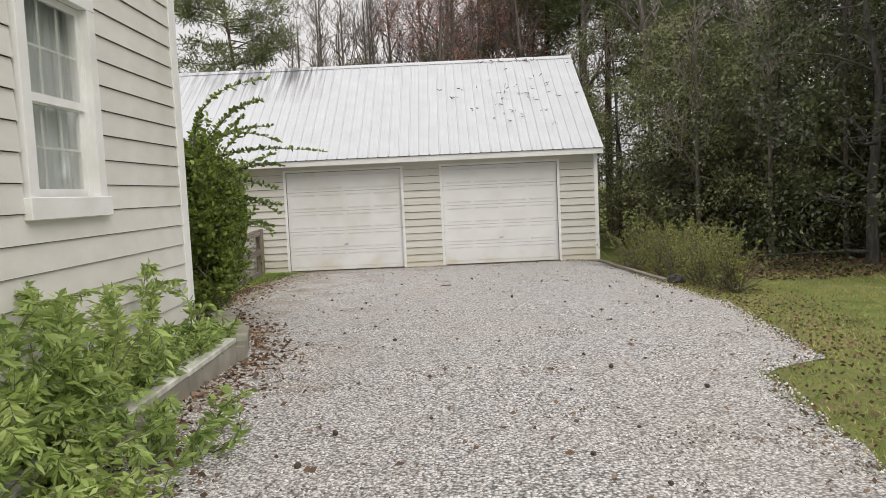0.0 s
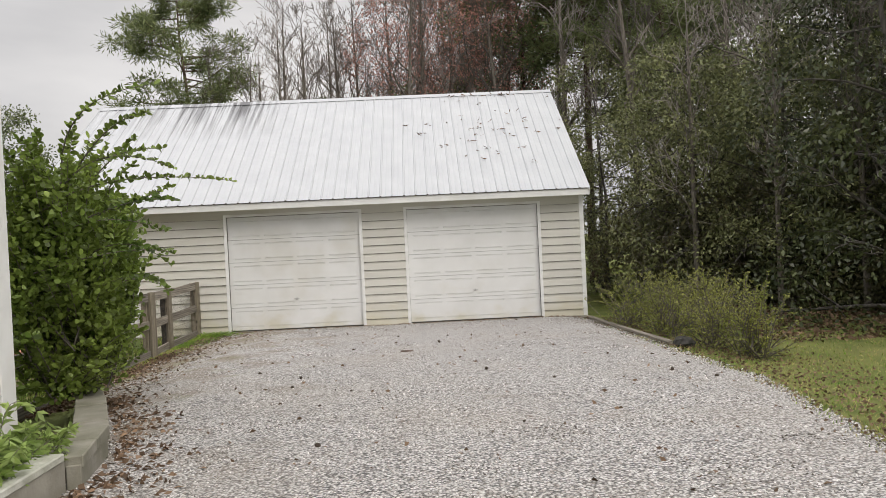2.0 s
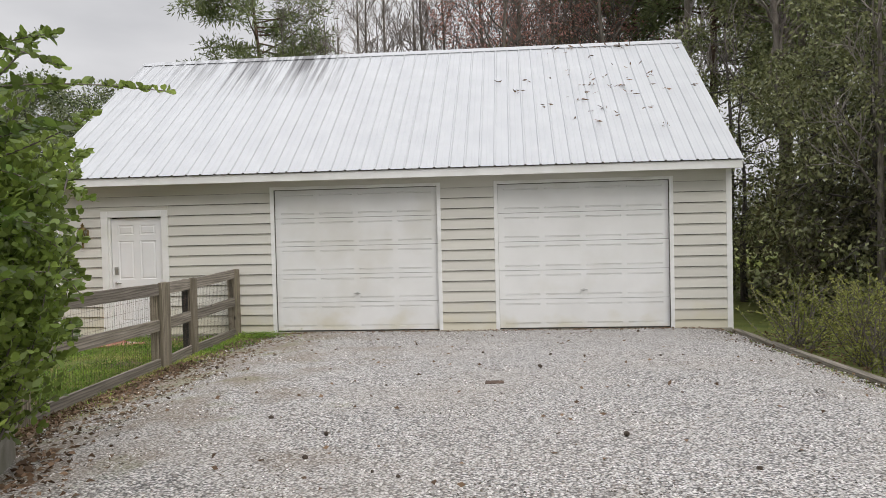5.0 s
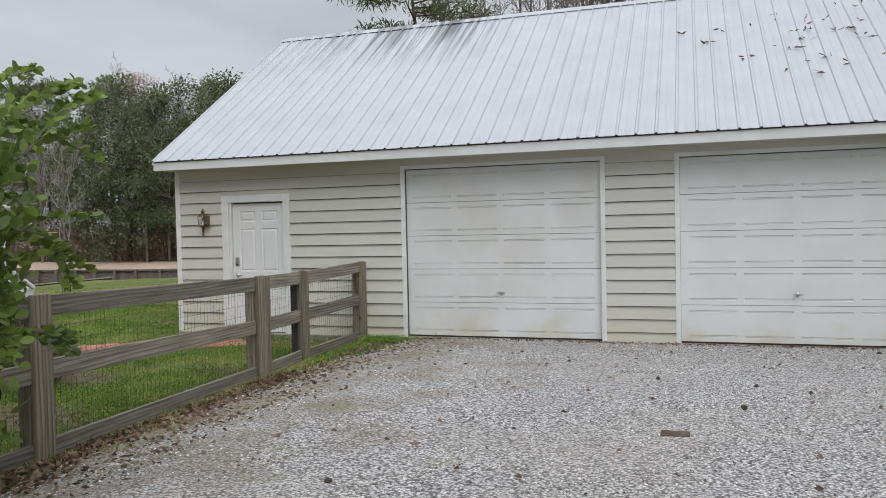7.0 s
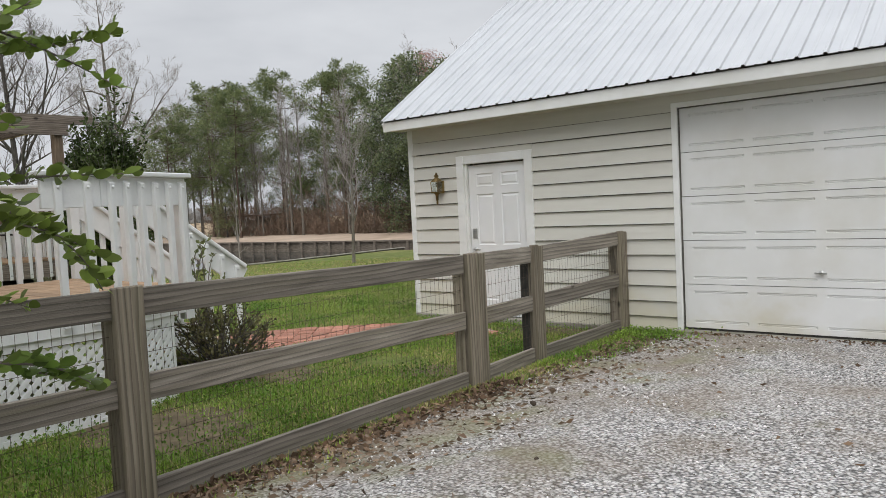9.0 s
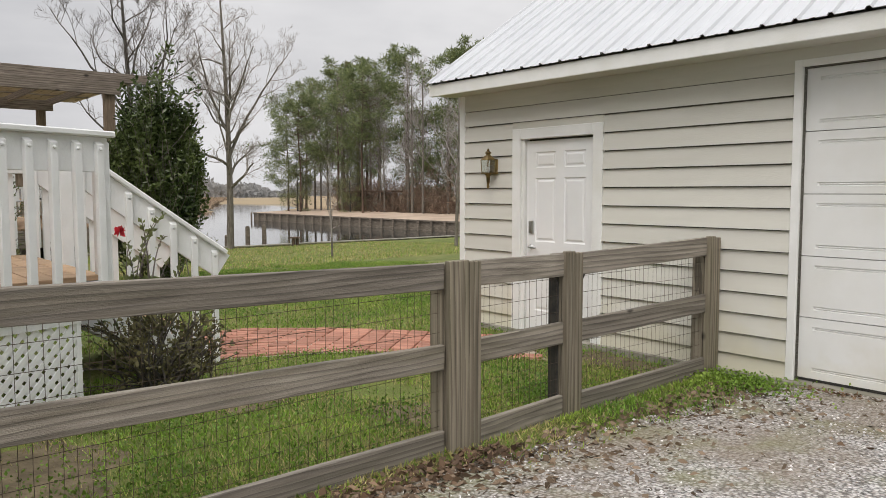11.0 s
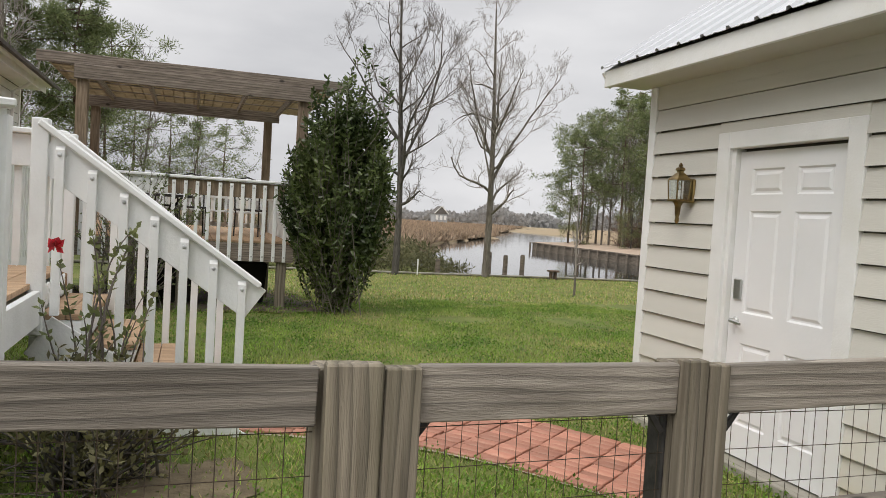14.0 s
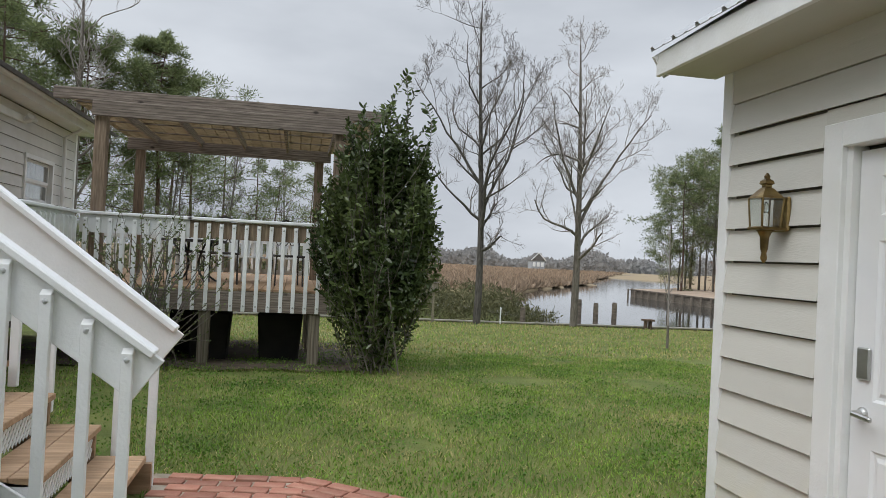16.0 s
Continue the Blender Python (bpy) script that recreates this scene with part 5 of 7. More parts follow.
# ---- the two bare trees at the water, and the sapling ----
t1, _, _ = bare_tree("bare_tree", 11, 13.4, 0.15, "tall leafless hardwood with dark trunk at the water's edge", bark=M_BARKD, deepest=4, spread=1.0, up=0.27, kids=(4, 7), thin=0.0045, start=.22, wide=.25, n=18, leaders=4)
stand(t1, -31.6, 24.1, copy=False)
t2, _, _ = bare_tree("bare_tree", 23, 12.6, 0.16, "leafless grey hardwood with spreading limbs by the seawall", twig=M_TWIGP, deepest=4, spread=1.25, up=0.22, kids=(4, 7), thin=0.0045, start=.20, wide=.28, n=16, lean=(.01, .0), leaders=4)
stand(t2, -31.8, 28.35, copy=False)
sap, _, _ = bare_tree("sapling", 31, 3.1, 0.03, "thin leafless sapling in the lawn", twig=M_TWIGP, deepest=2, spread=0.6, up=0.5, kids=(3, 5), thin=0.006, wide=.3, n=10)
stand(sap, -20.6, 26.6, copy=False)
sap2, _, _ = bare_tree("small_bare_tree", 37, 6.5, 0.07, "small leafless tree on the far lawn", twig=M_TWIGP, deepest=3, spread=0.9, up=0.35, kids=(4, 6), thin=0.008, wide=.38, n=13, start=.25)
stand(sap2, -22.5, 33.6, copy=False)

# ---- kinds of tree for the woods ----
rng = np.random.default_rng(8)
K_PINE = [pine_tree("pine_tree", 5 + i, 16, 0.2, "tall loblolly pine with a high open crown", 0.40 + 0.1 * i, 0.15, 170, 135, 0.30) for i in range(3)]
K_EVER = [leaf_tree("evergreen_tree", 50 + i, 11, 0.17, "dense dark evergreen at the edge of the woods", 11500, (M_OAK, M_CEDAR, M_CEDAR)[i], 0.15, 0.8, 0.06, 0.25, (5, 8), 0.12 * i, bark=M_BARKD, clump=0.62) for i in range(3)]
K_FARP = [pine_tree("pine_tree", 25 + i, 16, 0.17, "tall pine with layered branches down its trunk", 0.26 + 0.1 * i, 0.23, 100, 80, 0.42) for i in range(3)]
K_THIN = [pine_tree("pine_tree", 35 + i, 14, 0.15, "open young pine with sky between its branches", 0.18 + 0.1 * i, 0.2, 75, 70, 0.30) for i in range(2)]
K_MAG = [leaf_tree("magnolia_tree", 58 + i, 10, 0.18, "broad evergreen magnolia with glossy leaves", 16000, M_MAGNOLIA, 0.13, 0.85, 0.05, 0.30, (5, 8), .05, bark=M_BARKD, clump=0.75) for i in range(2)]
K_BARE = [bare_tree("woodland_bare_tree", 70 + i, 14, 0.13, "slim leafless woodland tree", twig=(M_TWIG, M_TWIGP)[i % 2], deepest=3, spread=0.7, up=0.4, kids=(4, 7), thin=0.012, start=0.3, wide=.27, n=16)[0] for i in range(3)]
K_RED, red_tips, red_rng = bare_tree("red_maple", 91, 15, 0.16, "red maple flushed with early buds", deepest=3, spread=0.85, up=0.3, kids=(5, 8), thin=0.012, start=0.25, wide=.3, n=18)
ends = np.array([t[0] for t in red_tips])
P = np.repeat(ends, 13, 0) + red_rng.normal(size=(len(ends) * 13, 3)) * 0.22
link("red_haze", leaf_mesh(red_rng, P, red_rng.normal(size=P.shape), 0.10, 0.06, "red_haze"), M_REDBUD, K_RED)
KINDS = K_PINE + K_EVER + K_BARE + K_FARP + K_THIN + K_MAG + [K_RED]


def wood(kind, spots, group):
    for x, y, s in spots:
        stand(kind[int(rng.integers(len(kind)))], x, y, None, s * rng.uniform(0.92, 1.08), rng.uniform(0, 360), group)


# beside and behind the drive, to the east
wood(K_EVER[1:], [(7.6, 21.4, .60), (9.0, 19.9, .58), (10.9, 19.3, .62), (12.9, 18.0, .62), (14.6, 16.4, .66), (8.2, 24.0, .72), (10.6, 22.8, .75), (13.2, 21.4, .75), (16.2, 18.6, .8), (17.6, 14.0, .75),
                  (7.0, 28.0, .8), (16.0, 23.5, .9), (20.0, 18.0, .9), (19.6, 9.5, .8), (6.3, 24.6, .5)], "woods east of the drive")
wood(K_EVER[:1], [(12.4, 15.4, .88), (14.6, 12.6, .9), (11.4, 26.0, .9), (17.0, 27, 1.0)], "woods east of the drive")
wood(K_PINE, [(7.5, 31.5, .95), (11, 35, 1.05), (17, 31, 1.1), (21, 27, 1.1), (5.6, 35, .95), (25, 22, 1.1), (14, 39, 1.1), (9.5, 29, .9)], "woods east of the drive")
wood(K_BARE, [(6.2, 29.0, .9), (7.4, 25.6, .8), (8.8, 28.0, .9), (10.0, 25.0, .85), (12.5, 28.0, 1.0), (15, 25, .95), (6.8, 33, 1.0), (9.6, 21.6, .7), (11.6, 23.6, .8), (13.6, 24.6, .9), (12.6, 20, .7), (18, 21, .9), (7.2, 20.3, .5), (8.4, 19.0, .5), (9.8, 18.4, .52), (11.4, 17.4, .55), (13.2, 16.2, .6)], "woods east of the drive")
wood(K_MAG, [(9.6, 17.0, .92), (12.4, 14.8, .95), (14.2, 19.4, 1.0)], "woods east of the drive")
# behind the garage
stand(K_PINE[0], -7.6, 34.0, None, 0.80, 40, "trees behind the garage")
stand(K_PINE[2], -5.6, 41.0, None, 0.62, 10, "trees behind the garage")
for x, y, s in ((1.6, 31.0, .9), (3.4, 32.0, .95), (5.0, 34.0, 1.0), (0.4, 35.0, .9), (2.6, 37.0, 1.0)):
    stand(K_RED, x, y, None, s * .93, rng.uniform(0, 360), "trees behind the garage")
wood(K_BARE, [(-4.6, 38, .85), (-3.4, 36, .8), (-2.2, 39, .9), (-1.0, 36, .85), (-0.2, 40, .95), (1.4, 38, 1.0), (1.0, 30.5, .9), (2.6, 31.2, .85), (4.2, 31.0, .9), (3.4, 40, 1.0), (-5.6, 43, .85), (-3.0, 44, .9), (-6.2, 33, .62), (-4.8, 31.5, .66), (-3.8, 33, .7), (-2.6, 31, .7), (-1.4, 32, .75), (-5.2, 36, .75), (-2.0, 34, .8)], "trees behind the garage")
wood(K_EVER, [(-1.6, 33.5, .84), (-0.6, 41, 1.0), (0.9, 42, 1.1), (4.4, 44, 1.0), (-1.8, 46, .8), (-3.2, 40, .75), (1.5, 35, .85), (3.6, 36, .95), (5.4, 38, 1.0), (-4.6, 42, .6)], "trees behind the garage")
# far bank across the creek
spots = [(-36 - 4.6 * i + rng.uniform(-1.5, 1.5), 61.5 - .12 * i + rng.uniform(0, 4), rng.uniform(.78, 1.15)) for i in range(11)]
wood(K_FARP, spots, "pine woods across the creek")
wood(K_EVER[:1], [(-36, 58.5, 1.45), (-38.6, 58.2, 1.5), (-40.8, 58.8, 1.45), (-43.0, 59.6, 1.4), (-33, 59, 1.5), (-29, 60, 1.5)] + [(-46 - 8.4 * i, 66 + rng.uniform(0, 5), rng.uniform(.6, .9)) for i in range(4)], "woods across the creek")
wood(K_BARE[1:2], [(-33 - 1.5 * i, 57.4 + rng.uniform(-.8, 2), rng.uniform(.6, 1.12)) for i in range(30)], "woods across the creek")
wood(K_EVER[1:2], [(-73, 55, .62), (-65, 56.5, .5)], "woods across the creek")
wood([K_RED], [(-46, 66, 1.0), (-58, 66, .8)], "woods across the creek")
wood(K_FARP, [(-75, 55, .72), (-71.5, 54.5, .85), (-68, 57, 1.0), (-80, 66, .7), (-62, 56, .9)], "pine woods across the creek")
# beyond the deck, south-west
wood(K_THIN, [(-33, 10.0, .72), (-36, 12.4, .55), (-42, 11, .8), (-44, 15.0, .62), (-47, 13, .75), (-35, 16.3, .45), (-50, 18, .6), (-38, 7.0, .85), (-29, 7.8, .85), (-38, 12.5, .7)], "pines beyond the deck")
wood(K_BARE[1:2], [(-25.5, 11.0, .82)], "trees beyond the deck")
wood(K_PINE, [(-30, 5.0, .8), (-27, 3.0, .85), (-40, 3, .9), (-31, 9.6, .66), (-32.4, 12.0, .60)], "pines beyond the deck")
wood(K_EVER, [(-29, 6.5, .6), (-43, 8, .6)], "trees beyond the deck")
wood(K_BARE, [(-27, 6.0, .85), (-46, 16.5, .6), (-41, 14, .6), (-33, 12.5, .5)], "trees beyond the deck")
for t in KINDS:
    for o in (*t.children_recursive, t):
        bpy.data.objects.remove(o)

# shrubs, vines and saplings that close the foot of the woods
hubs = 420
u, back = rng.uniform(size=hubs), rng.uniform(size=hubs)
hx = np.interp(u, [0, .35, .7, 1], [5.6, 8.6, 12.2, 17.0]) + back * 5.0
hy = np.interp(u, [0, .35, .7, 1], [21.2, 19.2, 16.6, 11.5]) + back * 5.0
hz = rng.uniform(.1, 1, hubs) ** 1.3 * (2.2 + 2.6 * back)
pick = rng.integers(0, hubs, 60000)
P = np.stack([hx, hy, hz], -1)[pick] + rng.normal(size=(60000, 3)) * np.array([.42, .42, .36])
P = P[P[:, 2] > -.1]
tagged(link("understory", leaf_mesh(rng, P, rng.normal(size=P.shape) + np.array([0, 0, -.2]), .13, .06, "understory"), M_UNDER), "tangled olive and brown understory at the edge of the woods", "undergrowth", kind="stuff")
vines = []
for i in range(900):
    a, b_ = rng.uniform(), rng.uniform()
    p = np.array([np.interp(a, [0, .35, .7, 1], [5.6, 8.6, 12.2, 17.0]) + b_ * 3, np.interp(a, [0, .35, .7, 1], [21.2, 19.2, 16.6, 11.5]) + b_ * 3, rng.uniform(0, 2.2)])
    d = unit(rng.normal(size=3) + np.array([0, 0, .7]))
    for k in range(6):
        q = p + d * rng.uniform(.2, .42)
        vines.append((p, q, .009 - .001 * k, .008 - .001 * k))
        p, d = q, unit(d + rng.normal(size=3) * .35 + np.array([0, 0, -.12]))
tagged(link("vine_tangle", limbs(vines, 3), M_TWIG), "bare brown vines and saplings in the undergrowth", "vines", kind="stuff")

n = 20000
M_THICKET = leafy("reddish_thicket", (0.17, 0.115, 0.085), (0.29, 0.205, 0.15), .9, .2)
c = rng.uniform(size=n)
P = np.stack([-27 - 44 * c, 57.2 + 4 * rng.uniform(size=n), -.8 + (2.6 + 1.1 * np.sin(c * 40) + .8 * np.sin(c * 97)) * rng.uniform(size=n) ** 1.2], -1)
tagged(link("thicket", leaf_mesh(rng, P, rng.normal(size=P.shape) + np.array([0, 0, .9]), .8, .05, "thicket"), M_THICKET), "reddish-brown winter thicket on the far bank", "thicket", kind="stuff")

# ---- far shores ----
# leaf colours carry the distance haze: pale grey with hardly any contrast
M_HAZE = leafy("haze_tinted_far_woods", (0.30, 0.295, 0.285), (0.37, 0.36, 0.345), 0.9, 0.4, 0.08)
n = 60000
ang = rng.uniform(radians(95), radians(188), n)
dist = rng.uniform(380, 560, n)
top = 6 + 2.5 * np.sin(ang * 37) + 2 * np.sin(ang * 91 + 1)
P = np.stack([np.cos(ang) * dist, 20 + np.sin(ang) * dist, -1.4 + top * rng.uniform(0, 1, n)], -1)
tagged(link("far_woods", leaf_mesh(rng, P, rng.normal(size=P.shape), 2.6, 1.8, "far_woods"), M_HAZE), "wooded shore beyond the marsh, distance haze painted into its grey", "woods", kind="stuff")
n = 42000
x = -np.exp(rng.uniform(math.log(69), math.log(300), n))
y = marsh_edge(x) - np.abs(rng.normal(size=n)) * (-x - 20) * 0.35 - 0.2
keep = y > 0.05 * x
x, y = x[keep], y[keep]
s = np.clip(-x / 60, 0.8, 3.0)
P = np.stack([x, y, np.full_like(x, -1.5)], -1)
me = leaf_mesh(rng, P, rng.normal(size=P.shape) * 0.45 + np.array([0, 0, 1]), 0.95, 0.24, "marsh_reeds")
tagged(link("marsh_reeds", me, M_MARSH), "tan winter marsh reeds along the creek", "reeds", kind="stuff")
# brush and reeds just past the seawall
M_BRUSH = leafy("winter_brush", (0.10, 0.105, 0.05), (0.19, 0.18, 0.09), 0.8, 0.2)
n = 22000
c = rng.uniform(size=n)
P = np.stack([-33.3 - 10 * rng.uniform(size=n), 13 + 15.4 * c, -1.5 + (2.75 - 1.75 * c + .45 * np.sin(c * 31)) * rng.uniform(0, 1, n) ** 0.7], -1)
tagged(link("brush", leaf_mesh(rng, P, rng.normal(size=P.shape) + np.array([0, 0, .8]), .28, .05, "brush"), M_BRUSH), "tangled brown brush past the seawall", "brush", kind="stuff")

# ---- seawall, piles, far bulkhead ----
seawall = thing("seawall", (-32.6, 28, -1.3), "low timber seawall edging the lawn", "seawall")
for i in range(18):
    y = 8 + i * 2.2
    part("cap_board", beam((-32.62 + .1 * math.sin(i), y, -1.10), (-32.62 + .1 * math.sin(i + 1), y + 2.19, -1.10), .26, .06, .01), M_CONC, seawall)
    part("sheet_board", box(-32.74, -32.66, y, y + 2.19, -2.9, -1.12), M_BULK, seawall)


def pile(x, y, top, r=.11):
    p = thing("mooring_pile", (x, y, -2.8), "weathered round timber mooring pile in the water", "pile", "mooring piles")
    bm = spin([(r * 1.05, 0), (r, 2.0), (r * .96, top + 2.72), (r * .7, top + 2.8)], 10)
    bm.transform(Matrix.Translation((x, y, -2.8)))
    part("shaft", bm, M_BULK, p)


for x, y, top in ((-33.3, 29.9, -.20), (-33.2, 30.7, -.15), (-33.6, 29.0, -.6), (-36.0, 30.2, -.2), (-33.1, 26.6, -.5)):
    pile(x, y, top)
bulk = thing("bulkhead", (-60, 53, -1.6), "long timber bulkhead with piles holding a sandy bank", "bulkhead")
bx = np.linspace(-77, -24, 34)
for a, b in zip(bx, bx[1:]):
    part("wall_board", beam((a, shore(a) - .4, -1.35), (b, shore(b) - .4, -1.35), .12, .9, 0), M_BULK, bulk)
    part("cap_board", beam((a, shore(a) - .4, -.86), (b, shore(b) - .4, -.86), .4, .1, 0), M_BULK, bulk)
    part("upright_timber", spin([(.10, -2.8), (.095, -.80), (.06, -.78)], 8, (a, shore(a) - .75, 0)), M_BULK, bulk)
v, f = [], []
for i, a in enumerate(np.linspace(-76.5, -24, 30)):
    v += [(a, shore(a) - .3, -.80), (a, shore(a) + 6.5 + math.sin(i), -.55)]
f = [(2 * i, 2 * i + 2, 2 * i + 3, 2 * i + 1) for i in range(29)]
tagged(link("sandy_bank", quads(v, f, "sandy_bank"), M_SANDY), "raked pinkish sand behind the bulkhead", "bank", kind="structure")
shed = thing("boathouse", (-62, 60, -.6), "low brown open boathouse with a white wall on the far bank", "boathouse")
part("wall", box(-67, -62, 58.6, 60.5, -.8, 1.0, .02), M_CONC, shed)
part("roof", beam((-67.4, 59.4, 1.45), (-59.5, 59.4, 1.45), 3.4, .16, .02), M_BARKP, shed)
for x in (-66.6, -62, -60):
    part("post", box(x - .1, x + .1, 58.1, 58.3, -.8, 1.4, .01), M_BULK, shed)
fh = thing("far_house", (-47, 78, 0), "pale green house on stilts in the far pines", "house")
M_FARH = mat("pale_green_siding", (0.30, 0.36, 0.33), (0.36, 0.42, 0.39), 2, .8, .1)
part("wall", box(-57, -49, 80, 88, 1.5, 6.0, .02), M_FARH, fh)
part("roof", beam((-57.6, 84, 6.6), (-48.4, 84, 6.6), 8.8, .5, .05), M_ROOF, fh)
for x in (-56, -52.5, -49.5):
    part("stilt", box(x - .15, x + .15, 80.2, 80.5, -.9, 1.5), M_BULK, fh)
    # plain dark slabs, the unlit rooms put in as colour
    part("window", box(x - .1, x + .9, 79.94, 79.99, 3.0, 4.6), M_BIN_SHADE, fh)

ct = thing("far_cottage", (-215, 88, -1.4), "small white-gabled grey cottage across the marsh", "house")
M_COT = mat("grey_cottage_siding", (0.34, 0.36, 0.38), (0.42, 0.44, 0.46), 2, .8, .1)
part("wall", box(-219, -213, 86.5, 92.5, -1.4, 3.0, .05), M_COT, ct)
bm = bmesh.new()
gp = [bm.verts.new(q) for q in ((-212.6, 86.0, 2.9), (-212.6, 93.0, 2.9), (-212.6, 89.5, 6.4))]
gq = [bm.verts.new(q) for q in ((-219.4, 86.0, 2.9), (-219.4, 93.0, 2.9), (-219.4, 89.5, 6.4))]
bm.faces.new(gp)
bm.faces.new(gq)
for i in range(3):
    bm.faces.new((gp[i], gp[(i + 1) % 3], gq[(i + 1) % 3], gq[i]))
part("roof", bm, M_SHINGLE, ct)
for s_ in (-1, 1):
    part("gable_trim", beam((-212.5, 89.5 + s_ * 3.4, 3.0), (-212.5, 89.5, 6.4), .2, .35, 0), M_WHITE, ct)
for y in (87.6, 89.5, 91.4):
    part("window", box(-212.95, -212.7, y - .6, y + .6, .2, 2.2), M_WHITE, ct)

ct.matrix_basis = pose(-280, 106, -1.4) @ Matrix.Scale(.85, 4)

# tan marsh ground on both sides of the far creek
M_TAN = mat("marsh_ground", (0.27, 0.195, 0.115), (0.38, 0.29, 0.18), .25, .95, .3, 3)
for name, fn in (("marsh_ground", lambda x: (marsh_edge(x) - .5, marsh_edge(x) - 40 - abs(x) * .9)), ("marsh_ground", lambda x: (shore(x) + 1.0, shore(x) + 30 + abs(x) * 1.2))):
    xs_ = -np.geomspace(70 if fn(-70)[0] < 45 else 82, 900, 40)
    v = [(x, q, -1.36 if fn(-70)[0] < 45 else -.80) for x in xs_ for q in fn(x)]
    tagged(link(name, quads(v, [(2 * i, 2 * i + 2, 2 * i + 3, 2 * i + 1) for i in range(39)], name), M_TAN), "flat tan winter marsh", "marsh", kind="structure")


# ---- shrubs and planting near the drive ----
def shoots(rng, base, tips, n_pairs, size, droop=0.12, wander=0.06, width=0.55, tilt=.25, oval=False, ahead=.7, stem=.008):
    """Arching leafy shoots from base points to tips: stems, and leaves in pairs along them."""
    segs, P, D = [], [], []
    for b, t in zip(base, tips):
        b, t = np.asarray(b, float), np.asarray(t, float)
        L = np.linalg.norm(t - b)
        bow = np.array([0, 0, droop * L]) + rng.normal(size=3) * wander * L
        s = np.linspace(0, 1, 9)[:, None]
        pts = b + (t - b) * s + bow * 4 * s * (1 - s)
        for i in range(8):
            segs.append((pts[i], pts[i + 1], stem * (1 - i / 9) + stem * .25, stem * (1 - (i + 1) / 9) + stem * .25))
        m = max(3, int(n_pairs * L))
        u = np.clip(np.linspace(.1, 1, m) + rng.normal(size=m) * (.004 if oval else .1), .1, 1)
        i = np.minimum((u * 8).astype(int), 7)
        q = pts[i] + (pts[i + 1] - pts[i]) * (u * 8 - i)[:, None]
        d = unit(pts[i + 1] - pts[i])
        side = unit(np.cross(d, np.array([0, 0, 1.0])) + rng.normal(size=d.shape) * .35)
        for sgn in (1, -1):
            P.append(q)
            D.append(unit(d * ahead + sgn * side + np.array([0, 0, tilt])))
    P, D = np.concatenate(P), np.concatenate(D)
    return limbs(segs, 3), leaf_mesh(rng, P, D, size, size * width, "leaves", oval=oval)


def bush(name, label, centre, radii, n_shoots, leaves, size, foliage, stem, seed, n_pairs=26, tips=None, ground=0.0, reach=1.15, category="shrub", shell=.45, lumps=34, arch=0.0, oval=False, width=.55):
    rng = np.random.default_rng(seed)
    t = thing(name, (centre[0], centre[1], ground), label, category)
    d = unit(rng.normal(size=(n_shoots, 3)) + np.array([0, 0, .35]))
    T = np.asarray(centre) + d * np.asarray(radii) * rng.uniform(.85, reach, n_shoots)[:, None]
    T[:, 2] = np.maximum(T[:, 2], ground + .05)
    B = np.asarray(centre) * np.array([1, 1, 0]) + np.array([0, 0, ground - .03]) + rng.normal(size=(n_shoots, 3)) * np.array([radii[0] * .22, radii[1] * .22, 0])
    B = B + (T - B) * rng.uniform(0, .45, n_shoots)[:, None] * np.array([.6, .6, 1])
    if tips is not None:
        tips = np.asarray(tips, float)
        T = np.concatenate([T, tips])
        root = np.repeat([[centre[0], centre[1], centre[2]]], len(tips), 0) + rng.normal(size=(len(tips), 3)) * np.asarray(radii) * .25
        B = np.concatenate([B, root + (tips - root) * np.array([.1, .5, .62]) * arch])
    me_s, me_l = shoots(rng, B, T, n_pairs, size, .08, width=width, oval=oval, ahead=.4 if oval else .7)
    link("woody_frame", me_s, stem, t)
    link("outer_foliage", me_l, foliage, t)
    if leaves:
        # uneven lumps with gaps between them
        hubs, _ = cloud(rng, lumps, centre, np.asarray(radii) * .82, .35)
        pick = rng.integers(0, lumps, leaves)
        d = unit(rng.normal(size=(leaves, 3)))
        P = hubs[pick] + d * (rng.uniform(.1, 1, leaves) ** .5)[:, None] * np.asarray(radii) * (.20 + .22 * rng.uniform(size=lumps))[pick][:, None]
        P = P[P[:, 2] > ground]
        link("crown", leaf_mesh(rng, P, unit(rng.normal(size=P.shape) + np.array([0, 0, .3])), size, size * width, "crown", oval=oval), foliage, t)
    return t


